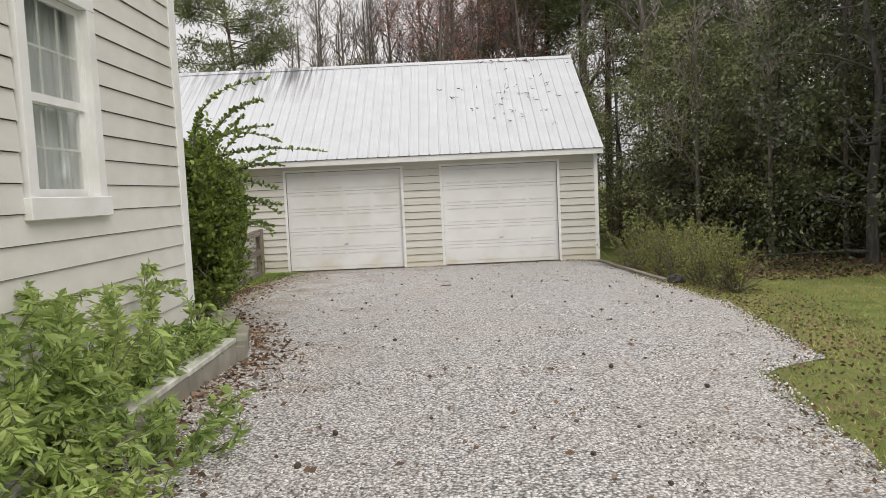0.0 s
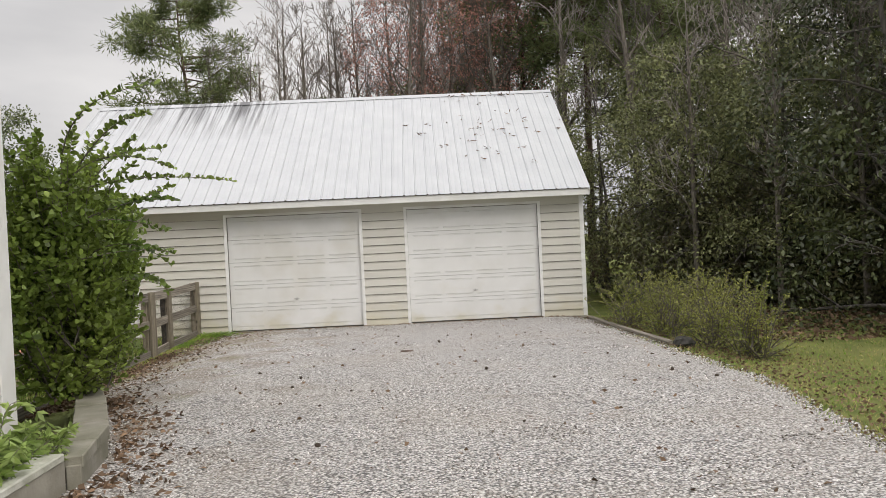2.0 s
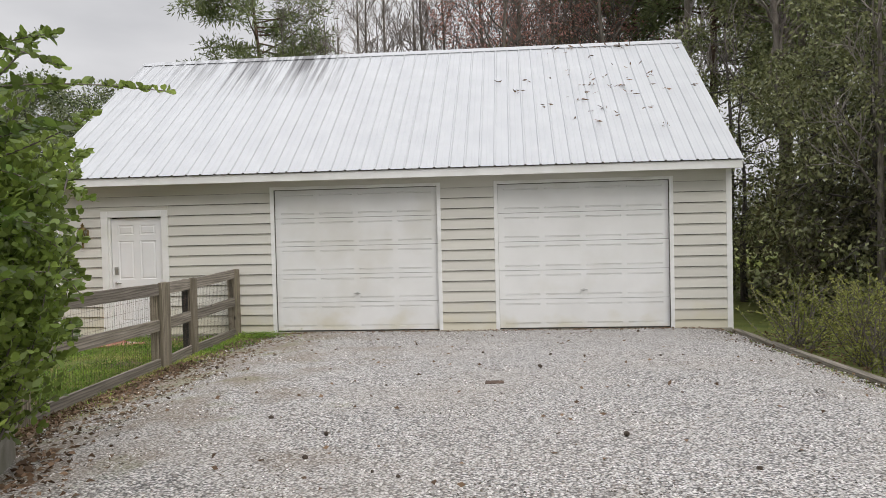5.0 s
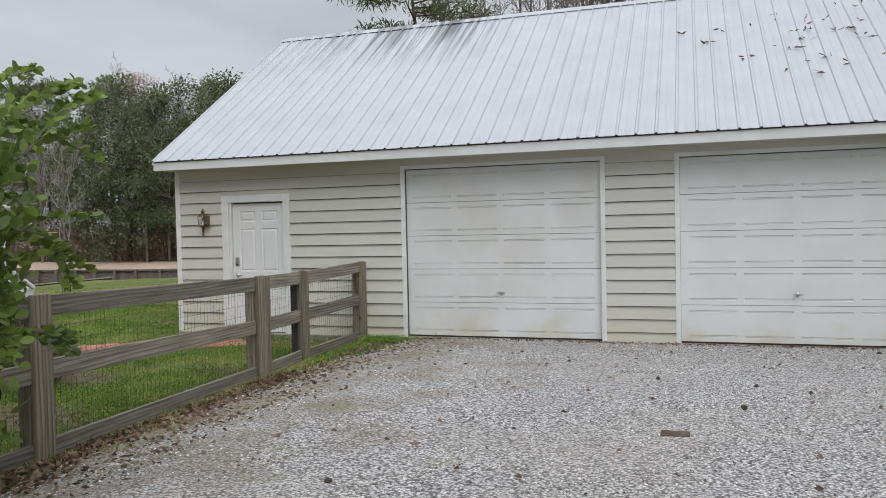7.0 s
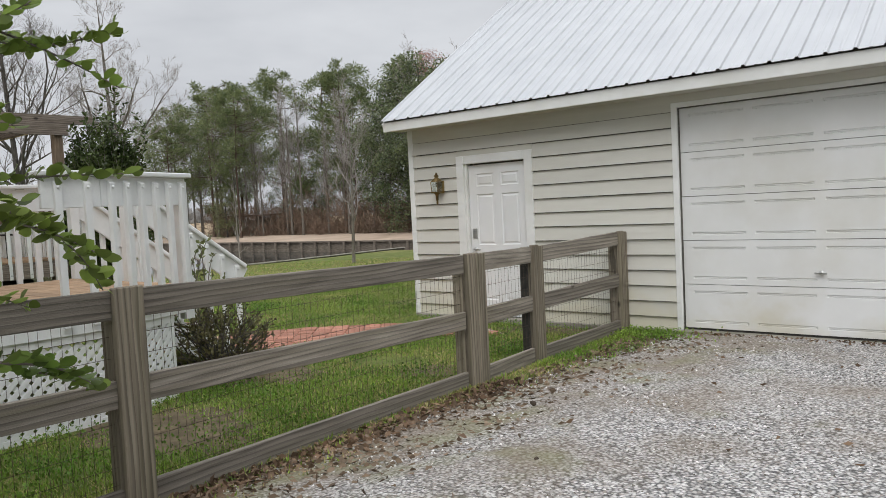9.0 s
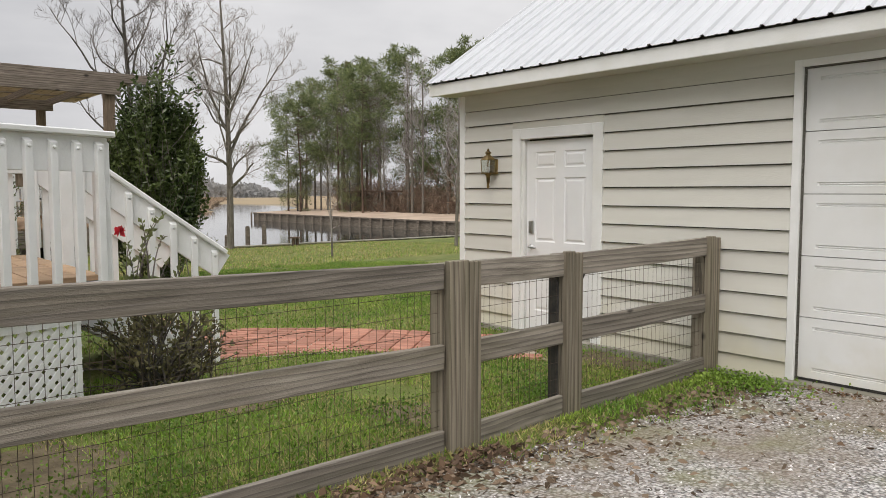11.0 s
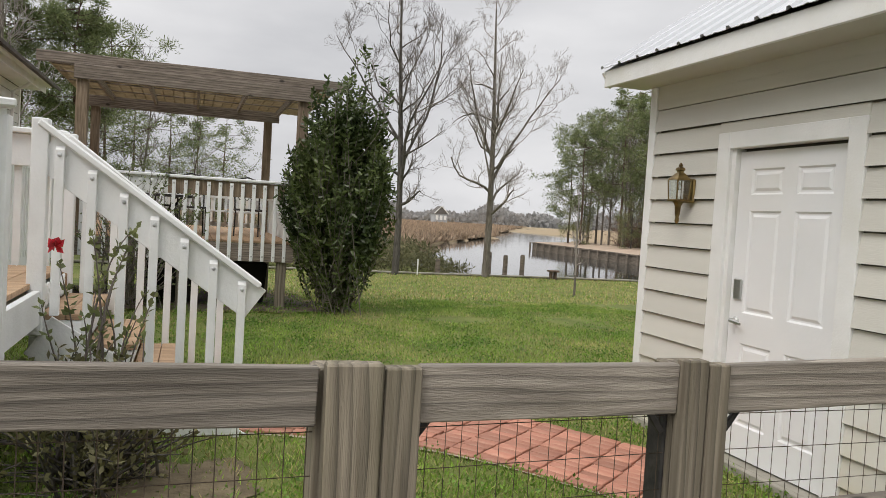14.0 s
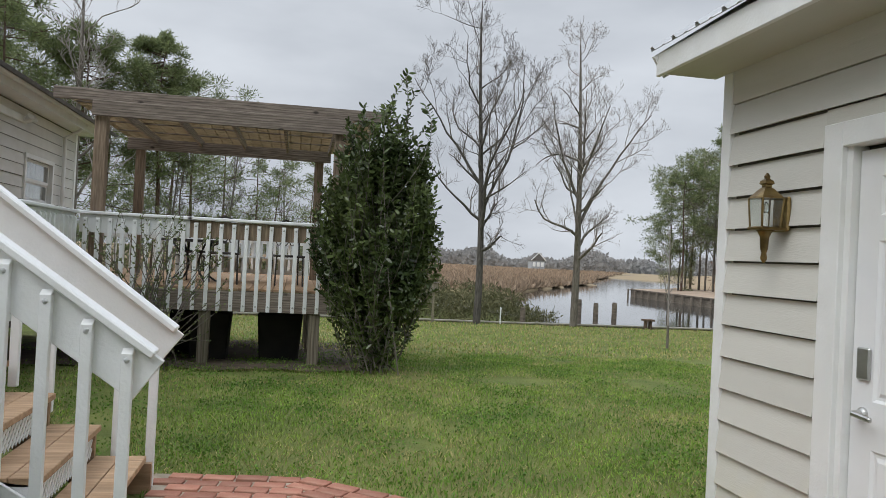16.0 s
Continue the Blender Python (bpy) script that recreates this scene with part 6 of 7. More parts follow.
bush("privet", "tall glossy privet with arching shoots at the house corner", (-2.12, 11.4, 1.45), (.62, 1.2, 1.30), 130, 13500, .066, M_PRIVET, M_TWIG, 5, 36,
     [(-.98, 10.7, 3.12), (-1.05, 10.7, 2.88), (-.85, 10.7, 2.39), (-.35, 10.7, 2.26), (-.88, 10.7, 2.12), (-.94, 10.7, 1.85), (-.89, 10.7, 1.66), (-.95, 10.8, 1.56), (-1.02, 10.7, 1.42), (-1.0, 10.9, 2.6),
      (-1.1, 11.4, 2.3), (-1.15, 11.3, 1.3), (-2.15, 13.2, 1.9), (-2.3, 13.3, 1.6), (-2.2, 13.1, 1.3), (-2.35, 13.3, 2.15), (-2.3, 12.9, 2.4), (-2.3, 13.1, .8), (-2.4, 12.8, 1.7), (-1.5, 11.6, 2.8), (-1.7, 12.1, 2.6), (-2.4, 13.3, 2.4),
      (-2.6, 13.0, 1.5), (-2.6, 13.0, 1.1), (-2.6, 13.1, 2.1), (-2.35, 13.1, .8), (-2.6, 13.0, 1.8), (-2.25, 13.3, 2.3), (-2.4, 13.2, 1.15)], .35, lumps=48, arch=1.0, oval=True, width=.56)
rs = np.random.default_rng(14)
nand_T, nand_B = [], []
for i in range(470):
    y = 3.4 + 5.4 * rs.uniform() ** 1.25
    b = np.array([rs.uniform(-1.42, -1.08), y, .41])
    h = rs.uniform(.10, .34) + (.45 if rs.uniform() < .12 and 4.6 < y < 7.6 else 0) + (.10 if y < 6.5 else 0) - (.08 if y > 7.6 else 0)
    nand_B.append(b)
    nand_T.append(b + np.array([rs.uniform(-.12, .52) if y < 6.0 else rs.uniform(-.14, .18), rs.uniform(-.32, .32), h]))
for i in range(90):
    y = rs.uniform(3.3, 5.7)
    b = np.array([rs.uniform(-1.05, -.9), y, .43])
    nand_B.append(b)
    nand_T.append(b + np.array([rs.uniform(.05, .45), rs.uniform(-.2, .2), rs.uniform(-.22, .22)]))
for i in range(48):
    b = np.array([rs.uniform(-.85, -.35), rs.uniform(3.8, 6.4), .29])
    nand_B.append(b)
    nand_T.append(b + np.array([rs.uniform(-.15, .25), rs.uniform(-.2, .2), rs.uniform(.1, .28)]))
nan = thing("nandina", (-1.2, 6.4, .41), "bed of bright green heavenly bamboo in the planter", "shrub")
me_s, me_l = shoots(rs, nand_B, nand_T, 74, .08, .22, .20, .30, -.35, ahead=.8, stem=.0035)
link("woody_frame", me_s, M_TWIG, nan)
link("foliage", me_l, M_NANDINA, nan)

# planter wall that bends round the corner of the house
PL = [(-1.0, 2.0), (-1.0, 5.0), (-1.0, 7.4), (-1.0, 8.7)]
STONES = [(-.93, 8.75), (-1.12, 9.6), (-1.68, 10.9), (-2.38, 12.4)]
planter = thing("planter", (-1.0, 6, .2), "low timber-capped planter wall with flaking white lichen", "planter")
M_CAP = mat("lichened_cap", (0.40, 0.40, 0.34), (0.66, 0.66, 0.60), 7, .9, .5, 40, stain=(.20, .21, .12), stain_scale=2.2, stain_amount=.75)
for k, ((xa, ya), (xb, yb)) in enumerate(list(zip(PL, PL[1:])) + list(zip(STONES, STONES[1:]))):
    top = .46 if k < 3 else (.40, .36, .32)[k - 3]
    part("wall_board", beam((xa, ya, (top + .05) / 2), (xb, yb, (top + .05) / 2), .09, top - .08, .006), M_CONC, planter)
    n = max(1, int(math.hypot(xb - xa, yb - ya) / (.85 if k < 3 else .30)))
    for i in range(n):
        a, b = Vector((xa, ya, top)), Vector((xb, yb, top))
        p, q = a + (b - a) * (i / n), a + (b - a) * ((i + .985) / n)
        off = Vector((-.03 if k < 3 else -.07, 0, 0))
        part("cap_stone", beam(p + off + Vector((0, 0, random.uniform(-.006, .006))), q + off + Vector((0, 0, random.uniform(-.006, .006))), .17 if k < 3 else .25, .05 if k < 3 else .08, .008), M_CAP if k < 3 else M_CONC, planter)
soil = box(-1.46, -1.05, 2.0, 9.3, .1, .40)
tagged(part("planter_soil", soil, M_SAND), "dark soil in the planter", "soil", kind="structure")

# yellowing bushes at the edge of the woods
for i, (x, y, rx, ry, h) in enumerate(((5.0, 17.8, .5, .8, 1.1), (5.25, 16.4, .5, .7, 1.25), (5.45, 14.9, .5, .7, 1.3), (5.55, 13.9, .45, .55, 1.15), (6.0, 16.6, .6, .8, 1.1), (5.9, 17.9, .7, .8, 1.0))):
    bush("yellow_bush", "thin twiggy bush with small yellow-green leaves", (x, y, h * .42 - .1), (rx * 1.05, ry * 1.05, h * .42), 62, 420, .04, M_YELLOW, M_TWIG, 40 + i, 26, None, -.1, 1.45, shell=.3, lumps=16)
# evergreen shrub at the pergola corner
bush("camellia", "tall dark glossy evergreen shrub beside the pergola", (-12.45, 18.25, 1.60), (.74, .76, 1.55), 210, 15000, .085, M_SHRUB, M_BARK, 61, 20,
     [(-12.3, 18.6, 3.5), (-12.4, 18.5, 3.7), (-12.2, 18.75, 3.3), (-12.5, 18.9, 3.1), (-12.4, 17.9, 3.0), (-12.6, 18.55, 3.8)], -.1, oval=True, width=.40, lumps=26)
bush("camellia", "tall dark glossy evergreen shrub beside the pergola", (-13.45, 18.25, 1.45), (.7, .5, 1.35), 110, 6500, .085, M_SHRUB, M_BARK, 62, 20, None, -.1, oval=True, width=.40)
# roses and dead brush beside the steps
bush("rose_bush", "leggy rose bush with sparse leaves beside the steps", (-5.80, 15.75, .62), (.3, .3, .62), 12, 0, .05, M_ROSE, M_TWIG, 71, 20, None, -.07)
bush("rose_bush", "leggy rose bush with sparse leaves beside the steps", (-5.6, 15.75, .55), (.26, .3, .55), 7, 0, .045, M_ROSE, M_TWIG, 72, 12, None, -.07)
bush("low_bush", "low brown half-dead bush at the deck's foot", (-5.5, 15.75, .25), (.46, .5, .34), 110, 900, .045, M_DEAD, M_BARKD, 73, 14, None, -.07, 1.3)
bush("rose_bush", "leggy bare rose by the far railing", (-12.3, 15.5, .9), (.4, .9, .9), 60, 300, .04, M_ROSE, M_TWIG, 74, 16, None, -.1)
fl = thing("rose_flower", (-5.66, 15.55, 1.12), "single red rose bloom", "flower")
rs = np.random.default_rng(2)
link("petals", leaf_mesh(rs, np.array([[-5.66, 15.55, 1.12]] * 24), rs.normal(size=(24, 3)) + np.array([0, 0, .4]), .045, .04, "petals"), M_RED, fl)


# ---- brick path from the steps to the side door ----
OUT = [(-7.72, 16.42), (-7.62, 17.35), (-7.2, 17.93), (-6.75, 18.33), (-6.2, 18.74), (-5.45, 19.25)]
INN = [(-6.38, 16.50), (-6.12, 17.2), (-5.85, 17.68), (-5.5, 18.03), (-5.1, 18.30), (-4.45, 18.75)]
path = thing("brick_path", (-6.4, 17.8, -.07), "curved path of worn red brick pavers", "path", kind="structure")
us = np.linspace(0, 1, 6)


def edge(side, u):
    return np.array([np.interp(u, us, [p[0] for p in side]), np.interp(u, us, [p[1] for p in side])])


v = []
for u in np.linspace(0, 1, 20):
    for s in (-.02, 1.02):
        p = edge(OUT, u) + (edge(INN, u) - edge(OUT, u)) * s
        v.append((p[0], p[1], float(G(p[0], p[1])) + .010))
link("sand_bed", quads(v, [(2 * i, 2 * i + 2, 2 * i + 3, 2 * i + 1) for i in range(19)], "sand_bed"), M_JOINT, path)
BRICK = mesh_of(box(-.095, .095, -.0455, .0455, -.04, 0, .004), "brick")
rng = np.random.default_rng(4)
for lane in range(12):
    f = (lane + .5) / 12
    pts = np.array([edge(OUT, u) + (edge(INN, u) - edge(OUT, u)) * f for u in np.linspace(0, 1, 80)])
    run = np.concatenate([[0], np.cumsum(np.linalg.norm(np.diff(pts, axis=0), axis=1))])
    d = .1 if lane % 2 else .2
    while d < run[-1] - .08:
        p = np.array([np.interp(d, run, pts[:, 0]), np.interp(d, run, pts[:, 1])])
        q = np.array([np.interp(d + .05, run, pts[:, 0]), np.interp(d + .05, run, pts[:, 1])])
        turn = math.degrees(math.atan2(q[1] - p[1], q[0] - p[0]))
        o = link("brick", BRICK, M_BRICK, path)
        o.matrix_world = pose(p[0], p[1], float(G(p[0], p[1])) + .024 + rng.uniform(-.005, .005), rng.uniform(-1.5, 1.5), rng.uniform(-1, 1), turn + rng.uniform(-2, 2))
        d += .204


def on_path(x, y):
    inside = np.zeros(len(x), bool)
    ring = OUT + INN[::-1]
    for (xa, ya), (xb, yb) in zip(ring, ring[1:] + ring[:1]):
        hit = ((ya > y) != (yb > y)) & (x < (xb - xa) * (y - ya) / (yb - ya + 1e-12) + xa)
        inside ^= hit
    return inside


# ---- worn patches of bare earth in the lawn ----
M_EARTH = mat("trodden_earth", (0.10, 0.078, 0.046), (0.19, 0.15, 0.09), 9, 0.95, 0.8, 40)
for cx, cy, rx, ry in ((-4.3, 14.6, .85, .6), (-5.35, 16.1, .55, .5), (-3.9, 16.9, .4, .3), (-4.1, 19.12, .85, .26)):
    a = np.linspace(0, 2 * math.pi, 48, endpoint=False)
    rag = 1 + .16 * np.sin(a * 3 + cx) + .10 * np.sin(a * 7 + cy) + .06 * np.sin(a * 13)
    v = np.concatenate([np.stack([cx + rx * f_ * rag * np.cos(a), cy + ry * f_ * rag * np.sin(a)], -1) for f_ in (.02, .5, 1.0)])
    v = np.concatenate([v, (G(v[:, 0], v[:, 1]) + .020 - .02 * (np.arange(144) >= 96))[:, None]], 1)
    k = np.arange(48)
    f = np.concatenate([np.stack([o + k, o + (k + 1) % 48, o + 48 + (k + 1) % 48, o + 48 + k], -1) for o in (0, 48)])
    tagged(link("earth_patch", quads(v, f, "earth_patch"), M_EARTH), "worn patch of bare brown earth in the lawn", "earth", kind="structure")

# ---- grass ----
def blades(name, label, x, y, length, width, foliage, lean=.45, lift=0.0):
    r = np.random.default_rng(len(x))
    P = np.stack([x, y, G(x, y) - .004 + lift], -1)
    D = r.normal(size=P.shape) * np.array([lean, lean, .1]) + np.array([0, 0, 1])
    return tagged(link(name, leaf_mesh(r, P, D, length, width, name, .1), foliage), label, "grass", kind="stuff")


rng = np.random.default_rng(6)
n = 230000
x = -3.27 - 13.0 * rng.uniform(size=n) ** 1.7
y = 12.7 + 11.5 * rng.uniform(size=n)
thick = np.array([noise.noise((a * .8, b * .8, 1)) for a, b in zip(x, y)])
keep = ~on_path(x, y) & ~((y > 19.40) & (x > -6.45)) & ~((x < -6.3) & (x > -7.4) & (y < 16.4)) & (thick > -.36) & ~((x < -12.5) & (y < 18.0)) & ~((y > 18.95) & (x > -4.7) & (x < -3.5) & (rng.uniform(size=n) < .7)) & ((x + 4.3) ** 2 / .5 + (y - 14.6) ** 2 / .25 > rng.uniform(.1, 1.5, n)) & ((x + 5.3) ** 2 / .4 + (y - 16.2) ** 2 / .3 > rng.uniform(0, 1.3, n))
x, y, thick = x[keep], y[keep], thick[keep]
dry = (thick + .45 * rng.normal(size=len(x)) < -.22)
blades("lawn_grass", "short green lawn grass", x[~dry], y[~dry], .048, .008, M_GRASS)
blades("dry_grass", "straw-coloured dormant lawn grass", x[dry], y[dry], .05, .006, M_DRYG, .7)
# broad-leaved weeds in low patches through the lawn
hx, hy = -3.5 - 12 * rng.uniform(size=520) ** 1.3, 12.9 + 11 * rng.uniform(size=520)
hk = rng.integers(0, 520, 52000)
wx, wy = hx[hk] + rng.normal(size=52000) * .2, hy[hk] + rng.normal(size=52000) * .2
keep = ~on_path(wx, wy) & ~((wy > 19.40) & (wx > -6.45)) & ~((wx < -5.3) & (wx > -7.6) & (wy < 16.7)) & (wx < -3.3)
wx, wy = wx[keep], wy[keep]
P = np.stack([wx, wy, G(wx, wy) + rng.uniform(.012, .06, len(wx))], -1)
M_WEED = leafy("lawn_weeds", (0.075, 0.17, 0.022), (0.22, 0.35, 0.06), 0.5, 0.35, 0.45)
tagged(link("lawn_weeds", leaf_mesh(rng, P, rng.normal(size=P.shape) + np.array([0, 0, .5]), .024, .017, "lawn_weeds"), M_WEED), "low broad-leaved weeds scattered in the lawn", "weeds", kind="stuff")
n = 30000
x, y = -16.2 - 16 * rng.uniform(size=n), 14 + 22 * rng.uniform(size=n)
dry = rng.uniform(size=n) < .6
blades("far_lawn_grass", "short green lawn grass towards the water", x[~dry], y[~dry], .08, .02, M_GRASS)
blades("far_dry_grass", "dormant lawn grass towards the water", x[dry], y[dry], .08, .02, M_DRYG, .7)
n = 9000
y = rng.uniform(13.2, 19.38, n)
x = -3.2 + rng.uniform(0, 1, n) ** 2.0 * (.22 + .3 * (np.sin(y * 2.3) > .4) + .35 * (y > 17.8))
green = ((y > 17.4) & (rng.uniform(size=n) < .6)) | (rng.uniform(size=n) < .12)
blades("verge_grass", "weedy green grass along the foot of the fence", x[green], y[green], .05, .010, M_GRASS, .7, .02)
sel = ~green & (rng.uniform(size=n) < .5)
blades("verge_dry_grass", "thin straw grass at the edge of the gravel", x[sel], y[sel], .04, .007, M_DRYG, .9, .02)
n = 2600
y = 12.4 + 6.8 * rng.uniform(size=n)
x = -3.05 + np.abs(rng.normal(size=n)) * .45
M_DIRT = leafy("earth_crumbs", (0.15, 0.105, 0.07), (0.27, 0.20, 0.14), .95, .0, .4)
P = np.stack([x, y, G(x, y) + .036], -1)
tagged(link("earth_crumbs", leaf_mesh(rng, P, rng.normal(size=P.shape) * np.array([1, 1, .15]), .05, .03, "earth_crumbs", .1), M_DIRT), "brown earth and leaf crumbs worked into the gravel edge", "earth", kind="stuff")
n = 26000
y = 3.0 + 13 * rng.uniform(size=n)
x = drive_right(y) - .22 + 7.2 * rng.uniform(size=n) ** 1.6
dry = rng.uniform(size=n) < .72
blades("side_grass", "patchy olive grass beside the drive", x[~dry], y[~dry], .055, .009, M_GRASS, .7)
blades("side_dry_grass", "dormant grass beside the drive", x[dry], y[dry], .05, .008, M_DRYG, .9)
# a tuft of clover where fence meets garage, and weeds along the slab
n = 1500
P = np.stack([-2.95 + rng.normal(size=n) * .28, 19.1 + rng.normal(size=n) * .14, np.zeros(n)], -1)
P = P[(P[:, 1] < 19.4) & (P[:, 0] > -3.2)]
P[:, 2] = G(P[:, 0], P[:, 1]) + rng.uniform(.02, .10, len(P))
tagged(link("clover_patch", leaf_mesh(rng, P, rng.normal(size=P.shape) + np.array([0, 0, .3]), .024, .02, "clover_patch"), M_GRASS), "low clover weeds at the garage corner", "weeds", kind="stuff")

# ---- loose stones, fallen leaves, debris ----
def chips(n, x, y, size, rng, lift=.03):
    o = np.array([(1, 0, 0), (0, 1, 0), (-1, 0, 0), (0, -1, 0), (0, 0, .7), (0, 0, -.7)], float)
    f = np.array([(0, 1, 4), (1, 2, 4), (2, 3, 4), (3, 0, 4), (1, 0, 5), (2, 1, 5), (3, 2, 5), (0, 3, 5)])
    s = size * rng.uniform(.5, 1.5, (n, 1, 1))
    v = o[None] * s * rng.uniform(.55, 1.25, (n, 6, 1))
    a = rng.uniform(0, 6.283, n)
    c, q = np.cos(a)[:, None], np.sin(a)[:, None]
    v = np.stack([v[..., 0] * c - v[..., 1] * q, v[..., 0] * q + v[..., 1] * c, v[..., 2]], -1)
    v += np.stack([x, y, G(x, y) + lift], -1)[:, None]
    return quads(v.reshape(-1, 3), (f[None] + (np.arange(n) * 6)[:, None, None]).reshape(-1, 3), "chips")


n = 60000
y = 2.6 + 16.7 * rng.uniform(size=n) ** 1.35
x = drive_left(y) + .03 + (drive_right(y) - drive_left(y)) * rng.uniform(size=n)
tagged(link("loose_gravel", chips(n, x, y, .0100, rng), M_STONE), "loose crushed limestone chips on the drive", "gravel", kind="stuff")
n = 24000
y = 2.6 + 16.7 * rng.uniform(size=n)
x = drive_left(y) + .05 + (drive_right(y) - drive_left(y)) * rng.uniform(size=n)
M_DARKCHIP = mat("dark_chips", (0.07, 0.06, 0.05), (0.20, 0.17, 0.14), 20, .9, .3, island=.5)
tagged(link("dark_gravel", chips(n, x, y, .0088, rng), M_DARKCHIP), "scattered dark stones in the gravel", "gravel", kind="stuff")


def litter(name, label, x, y, size, lift=.035, foliage=None):
    P = np.stack([x, y, G(x, y) + lift], -1)
    D = rng.normal(size=P.shape) * np.array([1, 1, .25])
    me = leaf_mesh(rng, P, D, size, size * .6, name, .25)
    return tagged(link(name, me, foliage or M_LITTER), label, "leaves", kind="stuff")


n = 1900
y = rng.uniform(3.5, 12.6, n)
x = np.interp(y, [3, 8.6, 8.8, 9.6, 10.9, 12.5], [-.93, -.93, -.84, -1.0, -1.55, -2.3]) + np.abs(rng.normal(size=n)) * np.where(y < 7.5, .28, .24)
litter("planter_litter", "brown fallen leaves drifted along the planter", x, y, .06)
n = 1500
y = rng.uniform(12.3, 16.8, n)
litter("fence_litter", "brown fallen leaves along the fence", -3.12 + np.abs(rng.normal(size=n)) * .16, y, .055)
n = 3400
y = rng.uniform(4, 19.3, n)
litter("side_litter", "brown fallen leaves beside the drive", drive_right(y) + rng.normal(size=n) * .22 + .25 * rng.uniform(0, 4, n) ** 1.2, y, .042)
n = 380
y = rng.uniform(3.5, 19, n)
litter("drive_litter", "scattered dark leaves and cone scales on the gravel", drive_left(y) + .2 + (drive_right(y) - drive_left(y) - .4) * rng.uniform(size=n), y, .05, .045)
n = 700
litter("slab_litter", "wet leaves swept against the garage doors", rng.uniform(-2.6, 4.4, n), 19.36 - np.abs(rng.normal(size=n)) * .07, .035, .05)
n = 9000
litter("wood_litter", "leaf litter under the trees", 6.5 + 12 * rng.uniform(size=n), 15 + 6 * rng.uniform(size=n), .10, .02)
cone = spin([(.004, 0), (.022, .012), (.028, .03), (.02, .055), (.006, .07)], 9)
cone.transform(pose(0, 0, .02, 80))
CONE = mesh_of(cone, "pine_cone", True)
M_CONE = mat("dark_cone", (0.05, 0.038, 0.03), (0.10, 0.075, 0.055), 40, .9, .6, 90)
for i in range(34):
    y = rng.uniform(4.5, 17.5)
    x = drive_left(y) + .5 + (drive_right(y) - drive_left(y) - .8) * rng.uniform()
    o = tagged(link("pine_cone", CONE, M_CONE), "small dark pine cone on the gravel", "pine cone", "cones on the drive")
    o.matrix_world = pose(x, y, float(G(x, y)) + .03, rng.uniform(-20, 20), 0, rng.uniform(0, 360)) @ Matrix.Scale(rng.uniform(.35, .75), 4)

# leaves caught on the roof
n = 150
cx, cs = rng.normal(2.9, .75, 60), np.clip(rng.normal(.62, .24, 60), .1, .95)
pick = rng.integers(0, 60, n)
x, s = cx[pick] + rng.normal(size=n) * .04, cs[pick] + rng.normal(size=n) * .006
P = np.stack([x, EAVE_Y + (RIDGE_Y - EAVE_Y) * s, EAVE_Z + (RIDGE_Z - EAVE_Z) * s + .03], -1)
keep = (x < 4.6) & (s < .97)
tagged(link("roof_leaves", leaf_mesh(rng, P[keep], rng.normal(size=(keep.sum(), 3)) * np.array([1, 1, .4]), .12, .028, "roof_leaves"), M_LITTER), "dead leaves and twigs lying on the metal roof", "leaves", kind="stuff")

# ---- coach lantern beside the door ----
LX, LY = -5.85, WY - .03
lamp = thing("wall_lantern", (LX, LY, 1.6), "tarnished brass coach lantern with clear glass", "wall lamp")
part("back_plate", box(LX - .06, LX + .06, LY - .012, LY + .008, 1.585, 1.745, .008), M_BRASS, lamp)
ly = LY - .085
part("tail", spin([(.004, 1.435), (.016, 1.455), (.011, 1.482), (.017, 1.50), (.021, 1.555), (.03, 1.575), (.045, 1.59)], 12, (LX, ly, 0)), M_BRASS, lamp, smooth=True)
part("base_ring", box(LX - .056, LX + .056, ly - .056, ly + .08, 1.588, 1.602, .004), M_BRASS, lamp)
for sx in (-1, 1):
    for sy in (-1, 1):
        part("corner_bar", beam((LX + sx * .046, ly + sy * .046, 1.60), (LX + sx * .054, ly + sy * .054, 1.735), .009, .009, .002, (0, 1, 0)), M_BRASS, lamp)
    g = part("glass_pane", beam((LX + sx * .046, ly, 1.602), (LX + sx * .053, ly, 1.733), .094, .003, 0, (1, 0, 0)), M_GLASS, lamp)
    g.visible_shadow = False
g = part("glass_pane", beam((LX, ly - .046, 1.602), (LX, ly - .053, 1.733), .094, .003, 0, (0, 1, 0)), M_GLASS, lamp)
g.visible_shadow = False
part("roof_cap", spin([(.078, 1.733), (.073, 1.742), (.05, 1.762), (.034, 1.778), (.022, 1.785), (.022, 1.797), (.034, 1.802), (.03, 1.815), (.012, 1.826), (.014, 1.838), (.004, 1.852)], 4, (0, 0, 0)), M_BRASS, lamp).matrix_world = pose(LX, ly, 0, 0, 0, 45)
part("candle_tube", spin([(.012, 1.602), (.012, 1.66), (.008, 1.665)], 10, (LX, ly, 0)), M_DOOR, lamp)
bulb_p = spin([(.006, 1.662), (.014, 1.68), (.012, 1.70), (.003, 1.72)], 10, (LX, ly, 0))
part("bulb", bulb_p, M_GLASS, lamp, smooth=True)

# ---- odds and ends ----
rk = spin([(.06, -.05), (.16, 0), (.17, .06), (.11, .12), (.04, .14)], 9)
for vtx in rk.verts:
    vtx.co += Vector((random.uniform(-.03, .03), random.uniform(-.03, .03), random.uniform(-.015, .015)))
rock = part("dark_rock", rk, M_ROCK)
rock.matrix_world = pose(4.98, 14.9, float(G(4.98, 14.9)), 0, 0, 30)
tagged(rock, "dark rounded stone at the edge of the drive", "rock")
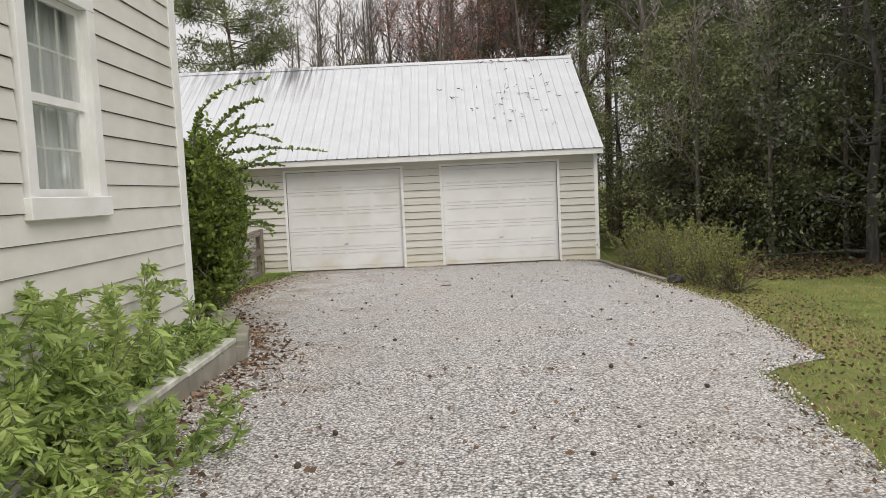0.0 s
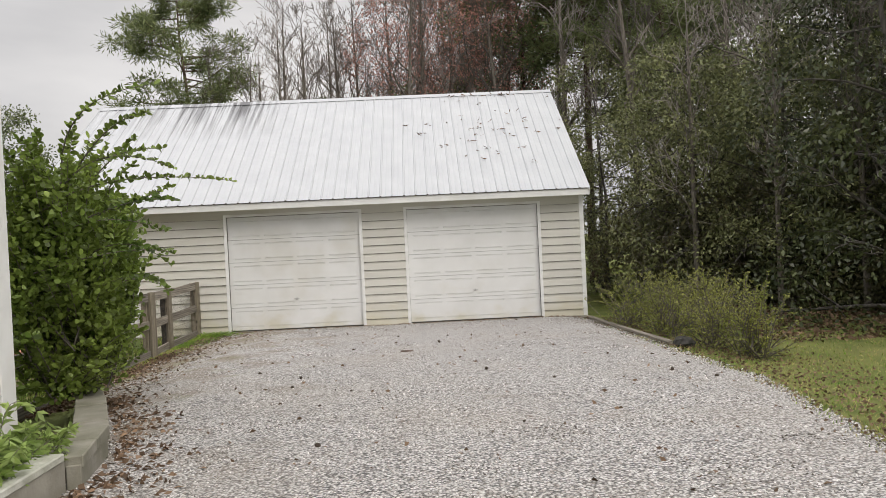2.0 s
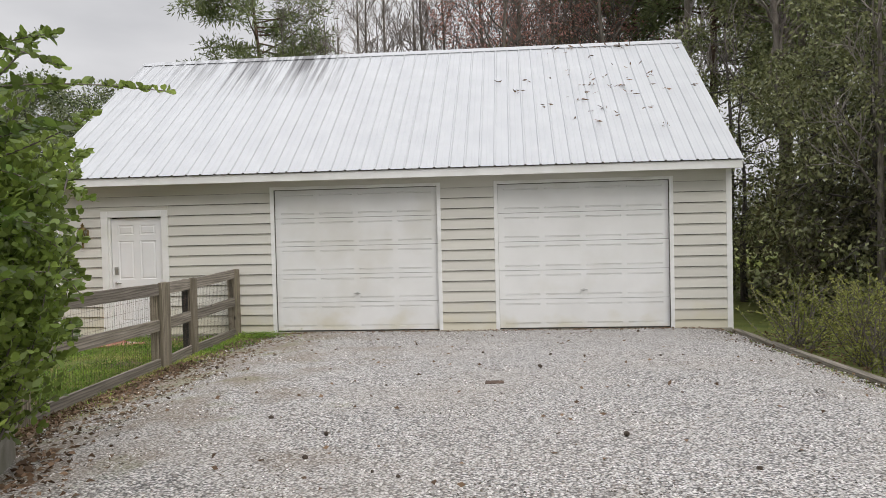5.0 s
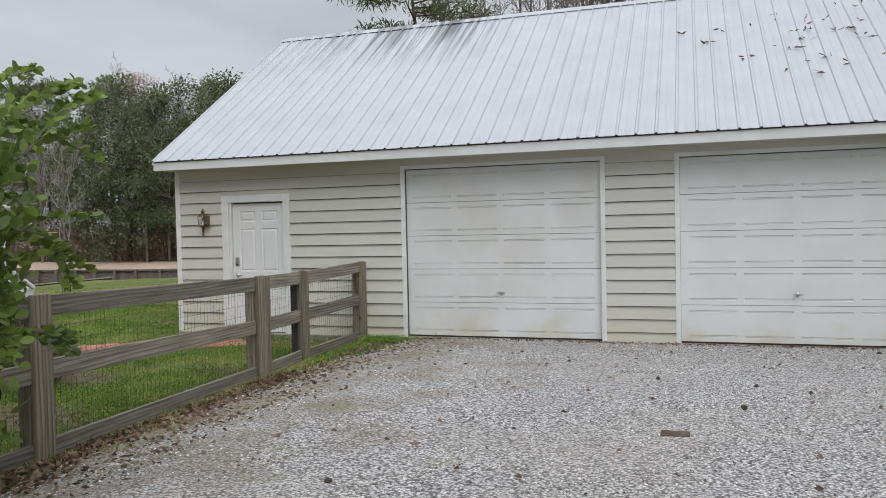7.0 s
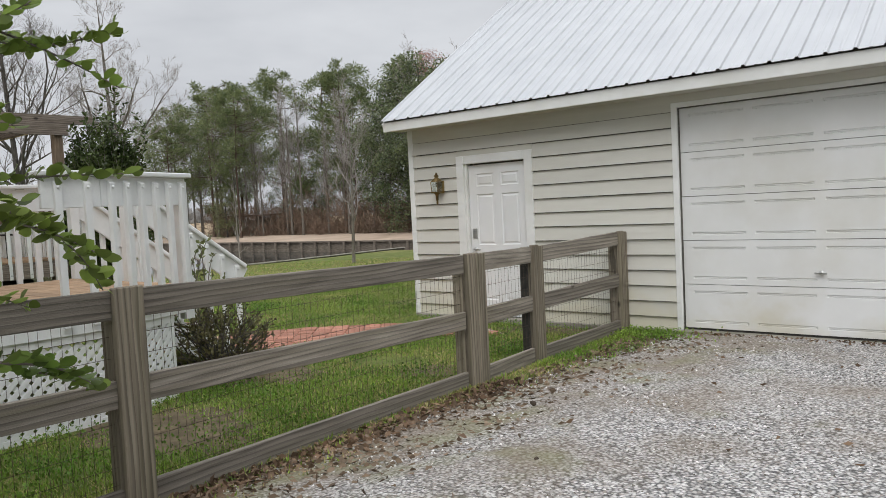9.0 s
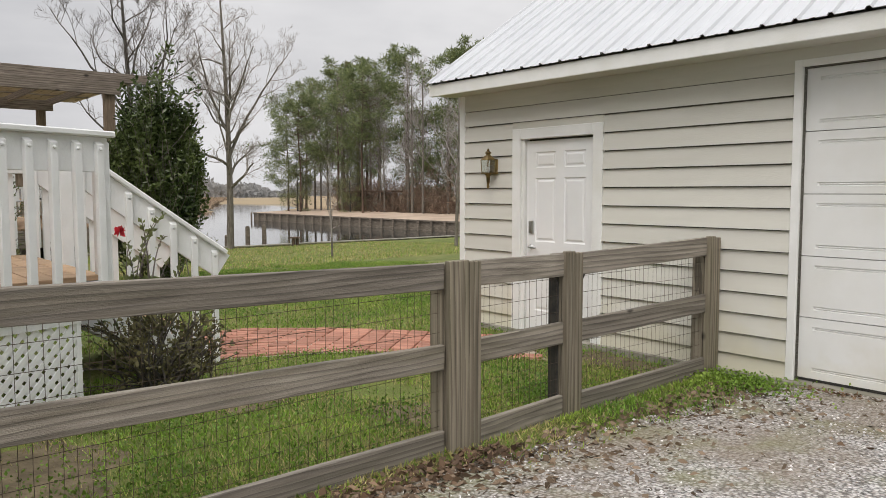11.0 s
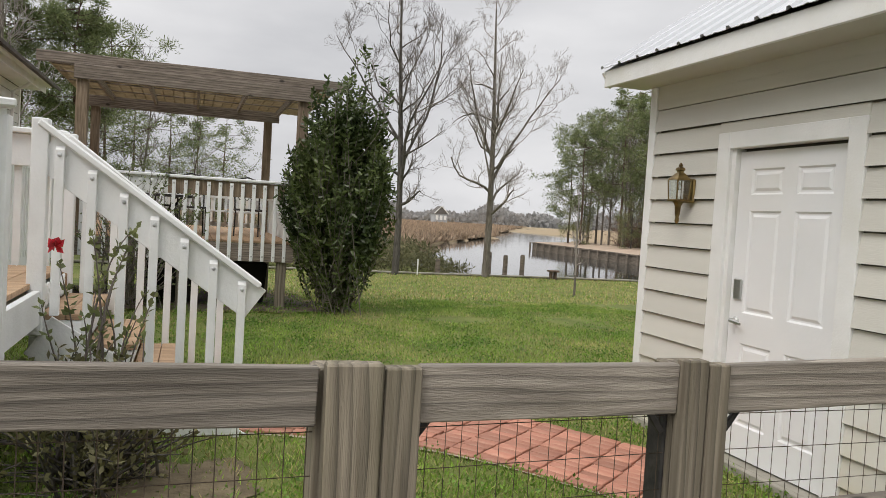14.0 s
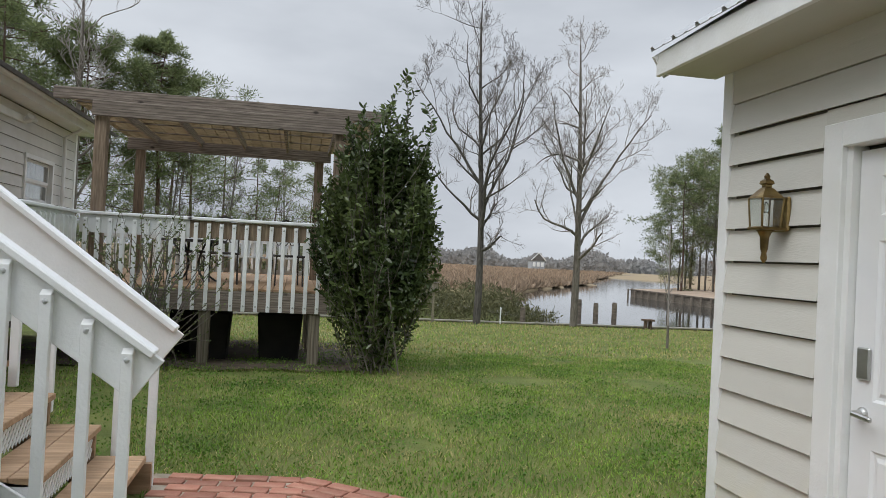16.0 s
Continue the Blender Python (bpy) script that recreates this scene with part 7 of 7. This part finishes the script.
for i, (a, b) in enumerate((((4.55, 19.2), (4.62, 17.0)), ((4.62, 16.98), (4.78, 14.9)))):
    z0, z1 = float(G(*a)) + .03, float(G(*b)) + .03
    t = thing("edging_timber", (*a, z0), "half-buried weathered timber edging the gravel", "edging", "drive edging")
    part("timber", beam((*a, z0), (*b, z1), .10, .09, .012), M_WOOD, t)
pl = thing("ground_plate", (1.0, 14.7, .1), "small dark weathered board lying in the gravel", "board")
part("board", box(.90, 1.08, 14.64, 14.76, float(G(1, 14.7)) + .025, float(G(1, 14.7)) + .045, .004), M_BARKP, pl)

# deck furniture seen through the balusters
def patio_chair(x, y, turn):
    c = thing("patio_chair", pose(x, y, DZ, 0, 0, turn), "black wrought-iron patio chair", "chair", "chairs on the deck")
    def sub(name, bm, m):
        o = link(name, mesh_of(bm, name), m)
        o.parent = c
    sub("seat", box(-.22, .22, -.22, .22, .42, .45, .01), M_BLACK)
    for sx in (-.2, .2):
        for sy in (-.2, .2):
            sub("leg", tube([(sx, sy, 0), (sx * .95, sy * .95, .42)], .012, 6), M_BLACK)
        sub("back_post", tube([(sx, .2, .42), (sx, .24, .75), (sx * .9, .27, .92)], .012, 6), M_BLACK)
    bm = tube([(-.18, .27, .92), (0, .28, .97), (.18, .27, .92)], .012, 6)
    for k in range(3):
        pts = [(-.1 + .1 * k + .045 * math.cos(a), .25, .68 + .09 * math.sin(a)) for a in np.linspace(0, 6.283, 10)]
        tube(pts, .008, 5, bm)
    sub("scrollwork", bm, M_BLACK)


patio_chair(-14.0, 16.2, 95)
patio_chair(-14.3, 15.7, 60)
patio_chair(-14.1, 17.1, 100)
# birdhouse and marker post near the water
bh = thing("birdhouse", (-31.0, 22.4, -1.1), "small wooden birdhouse on a post", "birdhouse")
part("post", box(-31.04, -30.96, 22.36, 22.44, -1.2, .1, .005), M_WOODX, bh)
part("box", box(-31.13, -30.87, 22.27, 22.53, .1, .42, .01), M_WOODX, bh)
part("lid", beam((-31.0, 22.2, .45), (-31.0, 22.6, .45), .34, .03, .004), M_WOOD, bh)
mk = thing("marker_post", (-31.5, 25.2, -1.1), "thin white marker post in the lawn", "post")
part("shaft", spin([(.03, -1.2), (.03, -.45), (.01, -.43)], 8, (-31.5, 25.2, 0)), M_DOOR, mk)
bn = thing("water_bench", (-31.6, 31.5, -1.1), "small brown bench at the water's edge", "bench")
part("seat", box(-31.85, -31.5, 31.3, 31.75, -.78, -.70, .01), M_BARKP, bn)
for y in (31.42, 31.62):
    part("leg", box(-31.74, -31.60, y - .06, y + .06, -1.2, -.78, .01), M_BARKP, bn)
# flood lights under the rear eave
fl2 = thing("flood_light", (-16.0, NY + .1, 3.3), "white twin flood light under the eave", "lamp")
part("base", box(-16.08, -14.52, NY + .02, NY + .06, 3.22, 3.34, .01), M_WHITE, fl2)
for s in (-1, 1):
    bm = spin([(.02, 0), (.035, .05), (.06, .14), (.055, .15)], 12)
    bm.transform(pose(-16.0 + s * .05, NY + .07, 3.25, -60, 0, -s * 30))
    part("lamp_head", bm, M_WHITE, fl2)
